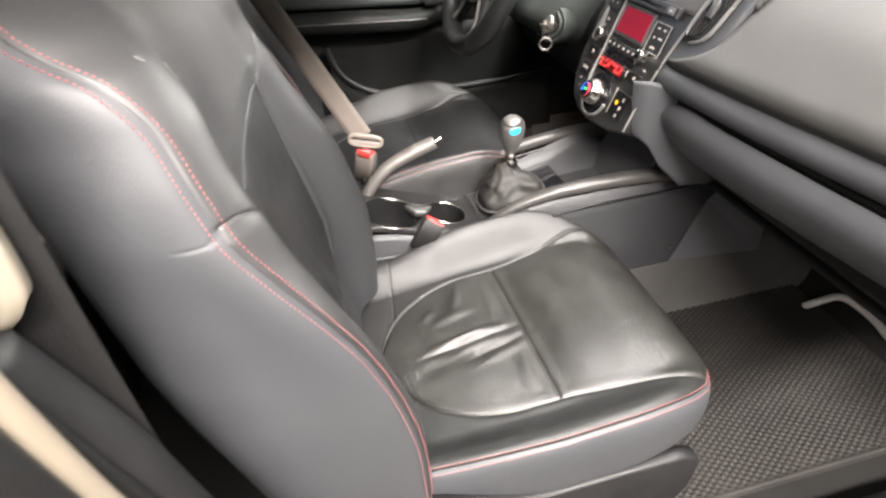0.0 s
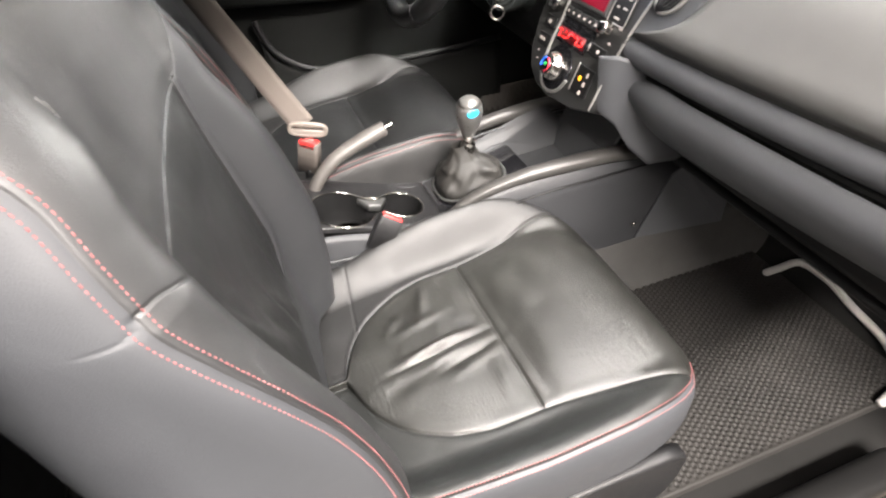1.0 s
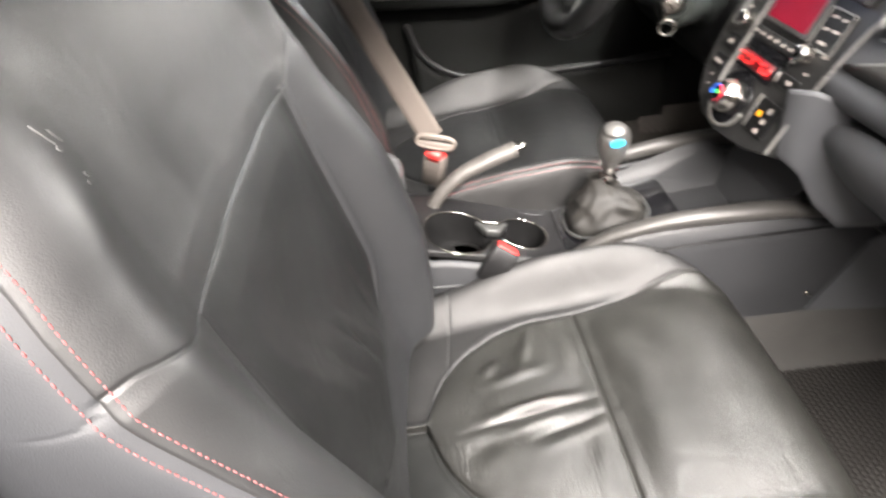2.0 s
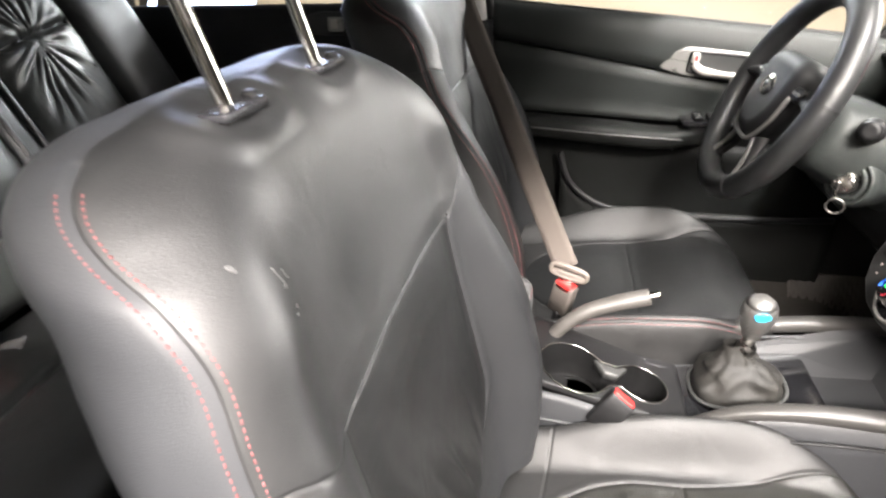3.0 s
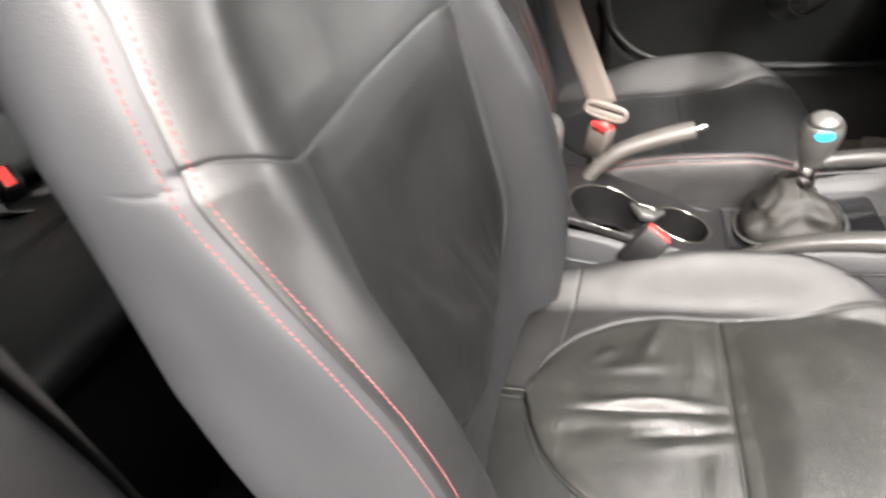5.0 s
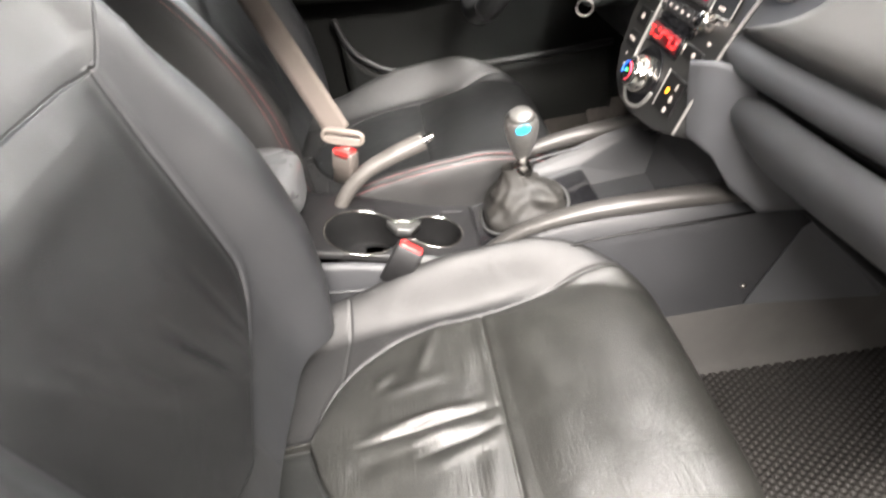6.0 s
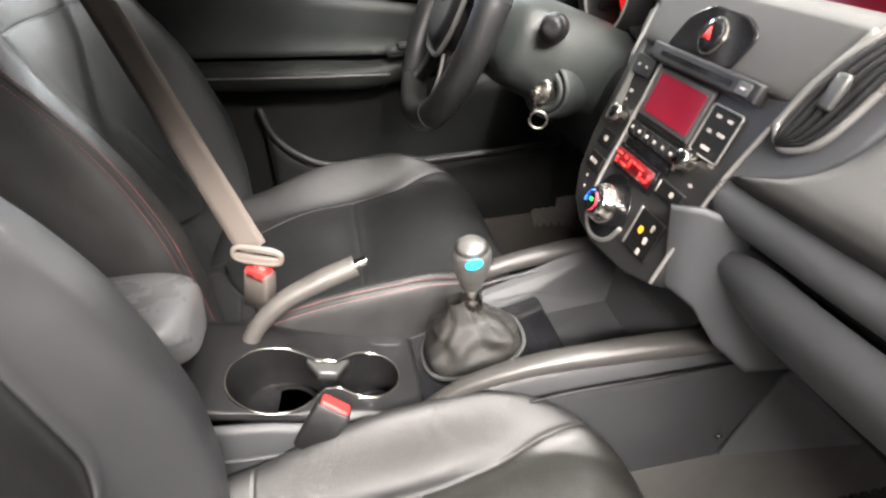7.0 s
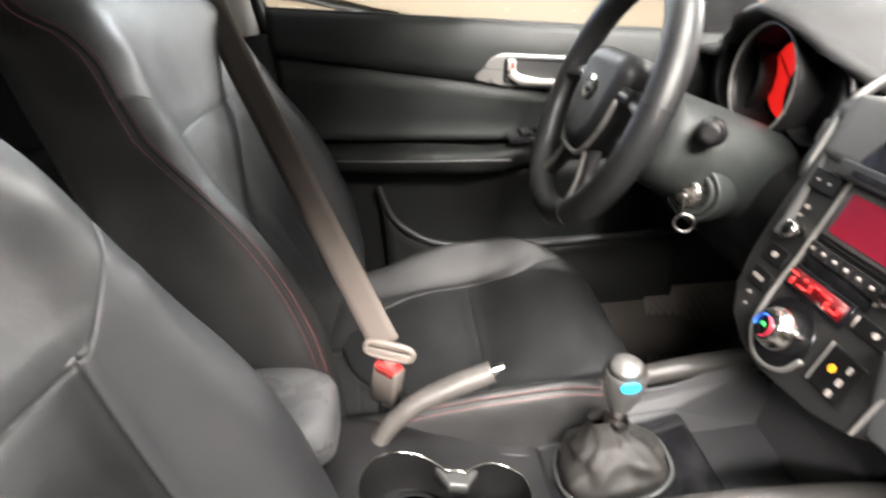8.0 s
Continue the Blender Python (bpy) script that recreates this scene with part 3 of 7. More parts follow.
def backrest(seat, insert_hide, flip):
    n_front, n_back = 236, 46
    z = np.concatenate([np.linspace(0.285, 0.655, 150, endpoint=False), np.linspace(0.655, 0.78, 130, endpoint=False), 0.78 + 0.132 * np.sin(np.linspace(0, math.pi / 2 * 0.985, 120))])
    nz = len(z)
    V = {k: spl(BACK_Z, v, z) for k, v in BACK.items()}
    half = []
    for i in range(nz):
        g = {k: float(v[i]) for k, v in V.items()}
        k_top = float(sstep(0.90, 0.912, z[i]))
        p = np.array([(-0.5 * g["edge_y"], g["mid_x"] + 0.25 * (g["edge_x"] - g["mid_x"])), (0.0, g["mid_x"]), (0.5 * g["edge_y"], g["mid_x"] + 0.25 * (g["edge_x"] - g["mid_x"])), (g["edge_y"], g["edge_x"]), (g["crest_y"], g["crest_x"]),
                      (g["seam_y"], g["seam_x"]), (g["side_y"], g["side_x"]), (g["side_y"] * g["rear_k"], 0.35 * g["side_x"] + 0.65 * g["rear_x"]), (g["side_y"] * (g["rear_k"] - 0.15), g["rear_x"] + 0.004 * (1 - k_top)), (0.0, g["rear_x"] - 0.006 * (1 - k_top)), (-g["side_y"] * (g["rear_k"] - 0.15), g["rear_x"] + 0.004)])
        k = np.concatenate([[0], np.cumsum(np.linalg.norm(np.diff(p, axis=0), axis=1) + 1e-5)])
        t = np.concatenate([np.linspace(k[1], k[5], n_front), np.linspace(k[5], k[9], n_back + 1)[1:]])
        half.append(spline_at(p, k, t))
    half = np.array(half)
    m = half.shape[1]
    Y = np.concatenate([half[:, :, 0], -half[:, -2:0:-1, 0]], 1)
    X = np.concatenate([half[:, :, 1], half[:, -2:0:-1, 1]], 1)
    na = Y.shape[1]
    col = np.concatenate([np.arange(m), np.arange(m - 2, 0, -1)])
    fr_col = col < n_front
    Z = np.repeat(z[:, None], na, 1)
    is_fr = np.broadcast_to(fr_col, Z.shape)
    # pads swell between their seams
    ins = insert_half(Z)
    t_in = np.clip(np.abs(Y - flip * insert_mid(Z)) / (ins + 1e-6), 0, 1)
    inside = (np.abs(Y - flip * insert_mid(Z)) < ins) & (Z < hseam(flip * Y)) & is_fr
    X = X + np.where(inside, 0.006 * (1 - t_in ** 2) * sstep(0, 0.06, hseam(flip * Y) - Z) + 0.004 * np.sqrt(np.clip((hseam(flip * Y) - Z) / 0.03, 0, 1)) * sstep(1.0, 0.75, t_in), 0)
    # slack folds of the insert's hide towards its foot
    for y0, z0, ang, ln, wd, amp in ((0.004, 0.480, -0.38, 0.055, 0.008, 0.0050), (0.026, 0.468, -0.30, 0.050, 0.007, -0.0045), (-0.030, 0.500, -0.42, 0.060, 0.010, -0.0035), (-0.108, 0.585, -0.40, 0.045, 0.011, 0.0028), (0.060, 0.430, -0.25, 0.040, 0.010, 0.0035), (-0.075, 0.520, -0.5, 0.05, 0.012, 0.0022), (0.092, 0.470, -0.12, 0.060, 0.010, -0.0025)):
        u = (Z - z0) * math.cos(ang) + (Y - y0) * math.sin(ang)
        v = -(Z - z0) * math.sin(ang) + (Y - y0) * math.cos(ang)
        X = X + np.where(inside, amp * np.exp(-((u / ln) ** 2) - (v / wd) ** 2) * sstep(1.0, 0.85, t_in), 0)
    P = np.stack([X, Y + SEAT_Y, Z], -1)
    N = grid_normals(P)
    N *= np.sign((N * (P - P.mean(1)[:, None])).sum())
    for y0 in (-0.085, 0.055):
        rr = np.sqrt((X - 0.066) ** 2 + ((Y - y0) * 0.8) ** 2)
        P = P + sstep(0.880, 0.894, Z)[..., None] * N * (0.0035 * np.exp(-(((rr - 0.036) / 0.011) ** 2)) - 0.0025 * np.exp(-((rr / 0.022) ** 2)))[..., None]
    N = grid_normals(P)
    N *= np.sign((N * (P - P.mean(1)[:, None])).sum())
    ring = np.concatenate([P, P[:, :1]], 1)
    arc = np.concatenate([np.zeros((nz, 1)), np.cumsum(np.linalg.norm(np.diff(ring, axis=1), axis=2), axis=1)], 1)
    whole = arc[:, -1:]
    seam_col = {1: n_front - 1, -1: na - (n_front - 1)}

    def arc_gap(sg):
        g = np.abs(arc[:, :na] - arc[:, seam_col[sg], None])
        return np.minimum(g, whole - g)
    dq = np.where(Z < 0.9, np.minimum(arc_gap(1), arc_gap(-1)), 1)
    ys = np.linspace(-0.30, 0.27, 1200)
    dh = line_gap(Y, Z, np.stack([flip * ys, hseam(ys)], 1)[::flip], 0.03) + np.where(is_fr, 0, 0.5 * np.clip(dq - 0.035, 0, 1))
    zs = 0.3552 + 0.362 * np.linspace(0, 1, 1400) ** 2
    edge = [line_gap(Y, Z, np.stack([flip * insert_mid(zs) + s * insert_half(zs), zs], 1)) for s in (-1, 1)]
    di = np.where(is_fr & (Z < hseam(flip * Y) + 0.004), np.minimum(*edge), 1)
    g = np.where(is_fr, 1.0, 0.45) * (0.0014 * np.exp(-((dh / 0.0011) ** 2)) + 0.0003 * np.exp(-((dh / 0.006) ** 2))) + np.where(flip * Y > -0.10, 0.0024, 0.0005) * np.exp(-((di / 0.0015) ** 2)) + 0.0015 * np.exp(-((dq / 0.0013) ** 2)) + 0.0004 * np.exp(-((dq / 0.005) ** 2))
    roll = np.where(flip * Y > -0.10, 0.0010, 0.0) * np.exp(-(((di - 0.006) / 0.004) ** 2))
    P = P + N * (roll - g)[..., None]
    N2 = grid_normals(P)
    N2 *= np.sign((N2 * N).sum(2))[..., None]

    def mid(A):
        return 0.25 * (A[:-1] + A[1:] + np.roll(A, -1, 1)[:-1] + np.roll(A, -1, 1)[1:])
    Ym, Zm = mid(Y), mid(Z)
    j_r, j_l = seam_col[1], seam_col[-1]
    jj = np.broadcast_to(np.arange(na), Ym.shape)
    fr = (jj < j_r) | (jj >= j_l)
    reg = np.full(Ym.shape, 4)
    below = Zm < hseam(flip * Ym)
    within = np.abs(Ym - flip * insert_mid(Zm)) < insert_half(Zm)
    reg[fr & ~below] = 1
    reg[fr & below & within] = 2
    reg[fr & below & ~within & (Ym > 0)] = 3
    reg[fr & below & ~within & (Ym <= 0)] = 5
    side = ~fr & (np.minimum(np.abs(jj - j_r), np.abs(jj - j_l)) < 36)
    reg[side & (Ym < 0)] = 6
    reg[side & (Ym > 0)] = 7
    reg[(Zm > 0.885) & (reg == 4)] = 1
    names = {1: "shoulder_panel", 2: "insert", 3: "bolster", 5: "bolster", 6: "side_panel", 7: "side_panel", 4: "back_panel"}
    pads = split_panels(P, N2, reg, names)
    back = part("backrest", pads[4], LEATHER, seat)
    # lit hide on the passenger's flanks, darker one for the driver's shaded flanks
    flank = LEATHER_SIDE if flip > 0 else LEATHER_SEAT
    # on the driver's seat the grey of bolster 3 stands in for sheen
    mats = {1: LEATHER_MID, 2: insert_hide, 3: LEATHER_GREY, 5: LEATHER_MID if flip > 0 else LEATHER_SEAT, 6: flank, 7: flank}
    for key, me in pads.items():
        if key != 4:
            part(names[key], me, mats[key], back)
    # crown closed at the very top
    top = P[-1]
    part("top_cap", mesh("top_cap", list(top) + [top.mean(0) + (0, 0, 0.0006)], [(j, (j + 1) % na, na) for j in range(na)]), LEATHER_MID, back)
    # red sewing on both sides of the seam along the near bolster
    rows = []
    for sgn in (-1,):
        for off in (-0.0066, 0.0066):
            pts, nrm = [], []
            for i in range(6, nz, 2):
                if z[i] > 0.893:
                    break
                at = (arc[i, seam_col[sgn]] + off) % whole[i, 0]
                pts.append([np.interp(at, arc[i], np.append(P[i, :, c], P[i, 0, c])) for c in range(3)])
                nrm.append([np.interp(at, arc[i], np.append(N2[i, :, c], N2[i, 0, c])) for c in range(3)])
            rows.append(stitches(pts, nrm, 0.0031, 0.0012, 0.00056))
    part("stitching", join("stitching", rows), THREAD, back, "red double seam stitching", kind="stuff")
    return back


def cushion_half(x):
    """Half width of the cushion's insert."""
    return spl([0.245, 0.262, 0.278, 0.30, 0.318, 0.369, 0.427, 0.486, 0.56, 0.643, 0.70], [0.005, 0.052, 0.080, 0.105, 0.119, 0.146, 0.157, 0.158, 0.167, 0.184, 0.194], x)


def cushion(seat, worn, flip):
    cy = SEAT_Y + flip * CUSH_IN
    nx, na = 300, 400
    s = np.linspace(0, 1, nx)
    cap = np.clip((s - 0.76) / 0.24, 0, 1) * math.pi / 2 * 0.985
    x = np.where(s < 0.76, 0.195 + (0.615 - 0.195) * s / 0.76, 0.615 + 0.120 * np.sin(cap))
    keys = [0.195, 0.30, 0.40, 0.47, 0.56, 0.64, 0.735]
    zt = spl(keys, [0.262, 0.272, 0.283, 0.289, 0.301, 0.314, 0.318], x)
    zb = spl(keys, [0.19, 0.19, 0.19, 0.19, 0.195, 0.205, 0.22], x)
    w = spl(keys, [0.225, 0.242, 0.252, 0.255, 0.254, 0.244, 0.228], x) * np.cos(cap) ** 0.30
    p_low = spl(keys, [0.040, 0.044, 0.046, 0.046, 0.042, 0.026, 0.004], x) * np.cos(cap) ** 0.5
    p_in = spl(keys, [0.040, 0.048, 0.070, 0.078, 0.074, 0.046, 0.006], x) * np.cos(cap) ** 0.5
    p_out = p_low if flip > 0 else p_in
    zc, hh = (zt + zb) / 2, (zt - zb) / 2 * np.cos(cap) ** 0.55
    zc = zc - 0.022 * (1 - np.cos(cap))
    yy, zz = section(0.50, 0.22, 320, 80)
    q = np.abs(yy)
    up = np.clip(zz, 0, 1)
    Y = w[:, None] * yy
    X = np.repeat(x[:, None], na, 1)
    p = np.where(flip * yy > 0, p_in[:, None], p_out[:, None])
    Z = zc[:, None] + hh[:, None] * zz + p * sstep(0.66, 0.93, q) * sstep(0, 0.8, up)
    ins = cushion_half(X)
    t_in = np.clip(np.abs(Y) / ins, 0, 1)
    isu = np.broadcast_to(up > 0.15, Z.shape)
    inside = isu & (np.abs(Y) < ins)
    tcut = 0.486 - 0.02 * Y
    sw = np.where(X < tcut, np.abs(X - tcut) / 0.16, np.abs(X - tcut) / 0.10)
    Z = Z + np.where(inside, 0.011 * (1 - t_in ** 4) * (1 - np.exp(-(sw * 3) ** 2)) , 0)
    P = np.stack([X, Y + cy, Z], -1)
    N = grid_normals(P)
    N *= np.sign((N * (P - P.mean(1)[:, None])).sum())
    di = np.where(isu & (X < 0.70), np.abs(np.abs(Y) - ins) * 0.9, 1)
    dt = np.where(inside, np.abs(X - tcut), 1)
    EDGE = 0.945
    de = np.where(np.broadcast_to(zz > 0.2, Z.shape), np.abs(q - EDGE)[None, :] * w[:, None] * 1.4, 1)
    db = np.where(isu & (flip * Y > ins), np.abs(X - 0.283 - 0.10 * (flip * Y - 0.10)), 1)
    g = 0.0016 * np.exp(-((db / 0.0020) ** 2)) + 0.0026 * np.exp(-((di / 0.0019) ** 2)) + 0.0028 * np.exp(-((dt / 0.0017) ** 2)) + 0.0026 * np.exp(-((de / 0.0022) ** 2))
    roll = 0.0011 * np.exp(-(((np.minimum(di, dt) - 0.008) / 0.007) ** 2))
    # creases worn into the rear insert by sitting
    for x0, y0, ang, ln, wd, amp in () if not worn else ((0.392, -0.010, 0.14, 0.060, 0.0042, -0.0066), (0.392, 0.002, 0.14, 0.052, 0.0060, 0.0055), (0.405, -0.024, 0.16, 0.050, 0.0075, 0.0045), (0.432, -0.036, 0.28, 0.040, 0.0050, -0.0040), (0.440, -0.050, 0.32, 0.040, 0.0080, 0.0030), (0.362, 0.098, 0.75, 0.036, 0.026, -0.0065), (0.340, 0.072, 0.9, 0.022, 0.010, 0.0050), (0.398, 0.104, 1.25, 0.034, 0.009, 0.0045), (0.372, 0.052, 0.2, 0.040, 0.010, 0.0035), (0.330, -0.045, 0.3, 0.045, 0.014, -0.0028), (0.462, -0.085, 1.45, 0.070, 0.012, 0.0035), (0.452, 0.070, 1.5, 0.040, 0.013, 0.0025)):
        u = (X - x0) * math.cos(ang) + (Y - y0) * math.sin(ang)
        v = -(X - x0) * math.sin(ang) + (Y - y0) * math.cos(ang)
        roll = roll + np.where(isu, amp * np.exp(-((u / ln) ** 2) - (v / wd) ** 2), 0)
    # fine slack wrinkles over the front of the insert and the inner bolster
    wav = np.sin(520 * (X * 0.85 - Y * 0.5) + 5 * np.sin(31 * Y) + 4 * np.sin(23 * X))
    roll = roll + np.where(inside & (X > tcut), 0.00006 * wav * sstep(0.53, 0.62, X) * np.exp(-(((Y + 0.05) / 0.13) ** 2)), 0)
    P = P + N * (roll - g)[..., None]
    N2 = grid_normals(P)
    N2 *= np.sign((N2 * N).sum(2))[..., None]

    def mid(A):
        return 0.25 * (A[:-1] + A[1:] + np.roll(A, -1, 1)[:-1] + np.roll(A, -1, 1)[1:])
    Xm, Ym, Um = mid(X), mid(Y), mid(np.broadcast_to(zz, Z.shape).copy())
    qm = np.abs(Ym) / np.maximum(mid(np.repeat(w[:, None], na, 1)), 1e-6)
    reg = np.full(Xm.shape, 6)
    top = (Um > 0.2) & (qm < EDGE)
    tm = 0.486 - 0.02 * Ym
    inm = top & (np.abs(Ym) < cushion_half(Xm))
    reg[top & ~inm & (Ym > 0)] = 3
    reg[top & ~inm & (Ym <= 0)] = 4
    reg[inm & (Xm < tm)] = 1
    reg[inm & (Xm >= tm)] = 2
    reg[(Xm > 0.70) & (np.abs(Ym) < 0.19) & (Um > -0.3)] = 2
    names = {1: "rear_insert", 2: "front_insert", 3: "bolster", 4: "bolster", 6: "side_panel"}
    pads = split_panels(P, N2, reg, names)
    # passenger's cushion sides take the lit hide, the driver's the shaded one
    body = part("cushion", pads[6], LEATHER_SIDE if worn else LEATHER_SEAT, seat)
    top_mat = LEATHER_WORN if worn else LEATHER
    mats = {1: top_mat, 2: top_mat, 3: LEATHER_SEAT, 4: LEATHER_DULL if worn else LEATHER_SEAT}
    for key, me in pads.items():
        if key != 6:
            part(names[key], me, mats[key], body)
    nose = P[-1]
    part("nose_cap", mesh("nose_cap", list(nose) + [nose.mean(0)], [(j, (j + 1) % na, na) for j in range(na)]), top_mat, body)
    rows = []
    for sgn in (-1,):
        js = np.array([j for j in range(na) if zz[j] > 0.1 and yy[j] * sgn > 0])
        for off in (-0.0055, 0.0055):
            pts, nrm = [], []
            for i in range(4, int(nx * 0.93)):
                pos = P[i, js]
                arc = np.concatenate([[0], np.cumsum(np.linalg.norm(np.diff(pos, axis=0), axis=1))])
                qs = q[js]
                order = np.argsort(qs)
                at = np.interp(EDGE, qs[order], arc[order]) + (off if arc[-1] > 0 and qs[-1] > qs[0] else -off)
                pts.append([np.interp(at, arc, pos[:, c]) for c in range(3)])
                nrm.append(N2[i, js[int(np.argmin(np.abs(arc - at)))]])
            rows.append(stitches(pts, nrm))
    part("stitching", join("stitching", rows), THREAD, body, "red double seam stitching", kind="stuff")
    return body


def seat_base(seat, flip):
    cy = SEAT_Y + flip * CUSH_IN
    for sgn in (-1, 1):
        out = [(0.205, 0.06), (0.60, 0.06), (0.665, 0.13), (0.672, 0.212), (0.64, 0.232), (0.42, 0.225), (0.30, 0.262), (0.215, 0.285)]
        bm = prism(round_outline(out, 0.03), 0.022, 0.006)
        m = Matrix.Translation((0, cy + sgn * 0.262, 0)) @ Matrix.Rotation(math.pi / 2, 4, "X")
        part("side_shield", bm, PLASTIC, seat, m=m)
        part("seat_rail", box(0.52, 0.035, 0.03, 0.004, (0.43, cy + sgn * 0.2, 0.035)), PLASTIC_DARK, seat)
        for x in (0.24, 0.60):
            part("rail_foot", box(0.05, 0.05, 0.03, 0.004, (x, cy + sgn * 0.2, 0.016)), PLASTIC_DARK, seat)
    part("seat_pan", box(0.42, 0.42, 0.06, 0.02, (0.43, cy, 0.185)), PLASTIC_DARK, seat)
    for sgn in (-1, 1):
        part("seat_leg", box(0.40, 0.03, 0.13, 0.01, (0.42, cy + sgn * 0.2, 0.11)), PLASTIC_DARK, seat)
    part("hinge_cover", box(0.08, 0.44, 0.09, 0.03, (0.165, cy, 0.235)), PLASTIC_DARK, seat)


def head_restraint(seat, raised):
    rake = Vector((-0.25, 0, 0.97)).normalized()
    for sgn in (-1, 1):
        foot = Vector((0.066, SEAT_Y - 0.015 + sgn * 0.070, 0.903))
        guide = part("post_guide", prism(round_outline(rect(-0.026, -0.016, 0.026, 0.016), 0.005, 5), 0.006, 0.0022), GUIDE, seat, m=Matrix.Translation(foot + Vector((0, 0, 0.004))) @ Matrix.Rotation(-0.10, 4, "Y") @ Matrix.Rotation(math.pi / 2, 4, "Z"))
        part("release_button", box(0.010, 0.010, 0.006, 0.002), PLASTIC_DARK, guide, m=Matrix.Translation(foot + Vector((0.006, 0.019, 0.006))))
        part("headrest_post", sweep("headrest_post", [foot + rake * k for k in (-0.05, 0.02, 0.06, 0.10 + raised)], 0.0058, n=16, seg=16), CHROME, seat)
        for k in (0.055, 0.075):
            part("post_notch", box(0.0010, 0.0070, 0.003, 0.0004), KNOB, seat, m=Matrix.Translation(foot + rake * k + Vector((0.0048, 0, 0))))
    nz, na = 60, 96
    v = np.linspace(-0.5, 0.5, nz) * math.pi * 0.99
    a = np.linspace(0, 2 * math.pi, na, endpoint=False)
    sg = lambda c, k: np.sign(c) * np.abs(c) ** k
    cz, sz = np.cos(v) ** 0.5, sg(np.sin(v), 0.62)
    base = Vector((0.053, SEAT_Y - 0.005, 0.903)) + rake * (0.165 + raised)
    X = base.x + 0.052 * cz[:, None] * sg(np.cos(a), 0.62) - 0.16 * sz[:, None] * 0.1
    Y = base.y - 0.012 + 0.112 * (cz[:, None]) * sg(np.sin(a), 0.62) * (1 + 0.05 * sz[:, None])
    Z = base.z + 0.088 * sz[:, None] + 0 * a
    P = np.stack([X, Y, Z], -1)
    N = grid_normals(P)
    N *= np.sign((N * (P - np.array(base))).sum(2))[..., None]
    line = np.abs(Z - (base.z - 0.052))
    P = P - N * (0.003 * np.exp(-((line / 0.004) ** 2)))[..., None]
    head = part("headrest", sheet("headrest", P, False, True, flip=True), LEATHER_GREY, seat)
    rows = []
    for dz in (-0.058, -0.046):
        i = int(np.argmin(np.abs(Z[:, 0] - (base.z + dz))))
        rows.append(stitches(list(P[i]) + [P[i, 0]], list(N[i]) + [N[i, 0]]))
    part("stitching", join("stitching", rows), THREAD, head, "red double seam stitching", kind="stuff")


def front_seat(worn, flip, label):
    """flip: 1 for the passenger's seat, -1 for its mirror image on the driver's side."""
    seat = thing("front_seat", (0.43, SEAT_Y, 0.02), label, "car seat", "front seats")
    cushion(seat, worn, flip)
    # the driver's insert takes the paler hide in place of its sheen
    backrest(seat, LEATHER if worn else LEATHER_GREY, flip)
    seat_base(seat, flip)
    head_restraint(seat, 0.0)
    return seat


PASSENGER_SEAT = front_seat(True, 1, "black and grey leather seat, red double stitching, worn creased cushion")
DRIVER_SEAT = front_seat(False, -1, "black leather driver seat with red double stitching, set a little higher")
DRIVER_SEAT.matrix_basis = Matrix.Translation(Vector((0.43, SEAT_Y, 0.02)) + Vector(DRIVER))
# the driver's backrest leans further back
lean_back = Matrix.Translation((0.25, 0, 0.33)) @ Matrix.Rotation(math.radians(-5), 4, "Y") @ Matrix.Translation((-0.25, 0, -0.33))
for o in DRIVER_SEAT.children:
    if o.name.split(".")[0] in ("backrest", "post_guide", "headrest_post", "post_notch", "headrest"):
        o.matrix_basis = lean_back @ o.matrix_basis

# pale scuffs on the passenger's backrest
SHOULDER = next(o for o in PASSENGER_SEAT.children_recursive if o.name.startswith("shoulder_panel")).data
skin_at, skin_n = np.zeros(len(SHOULDER.vertices) * 3), np.zeros(len(SHOULDER.vertices) * 3)
SHOULDER.vertices.foreach_get("co", skin_at)
SHOULDER.vertices.foreach_get("normal", skin_n)
skin_at, skin_n = skin_at.reshape(-1, 3), skin_n.reshape(-1, 3)
for at, ln, wd, turn in (((0.120, -0.542, 0.856), 0.0036, 0.0022, 0.4), ((0.130, -0.519, 0.838), 0.0070, 0.0012, 0.2), ((0.131, -0.509, 0.834), 0.0048, 0.0014, 0.3), ((0.131, -0.517, 0.829), 0.0032, 0.0022, 1.0), ((0.134, -0.513, 0.814), 0.0030, 0.0016, 0.7), ((0.134, -0.520, 0.812), 0.0026, 0.0014, 0.9)):
    k = int(np.argmin(((skin_at - np.array(at)) ** 2).sum(1)))
    ring = [(0.75 * wd * (1 + 0.25 * math.sin(3 * t)) * math.cos(t), ln * (1 + 0.15 * math.cos(2 * t + 1)) * math.sin(t)) for t in np.linspace(0, 2 * math.pi, 14, endpoint=False)]
    part("scuff_mark", prism(ring, 0.0016, 0.0003), SCUFF, PASSENGER_SEAT, "pale scuff on the leather", m=Matrix.Translation(Vector(skin_at[k]) + Vector(skin_n[k]) * 0.0006) @ Vector(skin_n[k]).to_track_quat("Z", "Y").to_matrix().to_4x4() @ Matrix.Rotation(turn, 4, "Z"))

# ---- shell of the car ----
CY = 0.02


def sill_z(x):
    """Height of the driver's window sill."""
    return 0.864 - 0.104 * (x - 0.05)


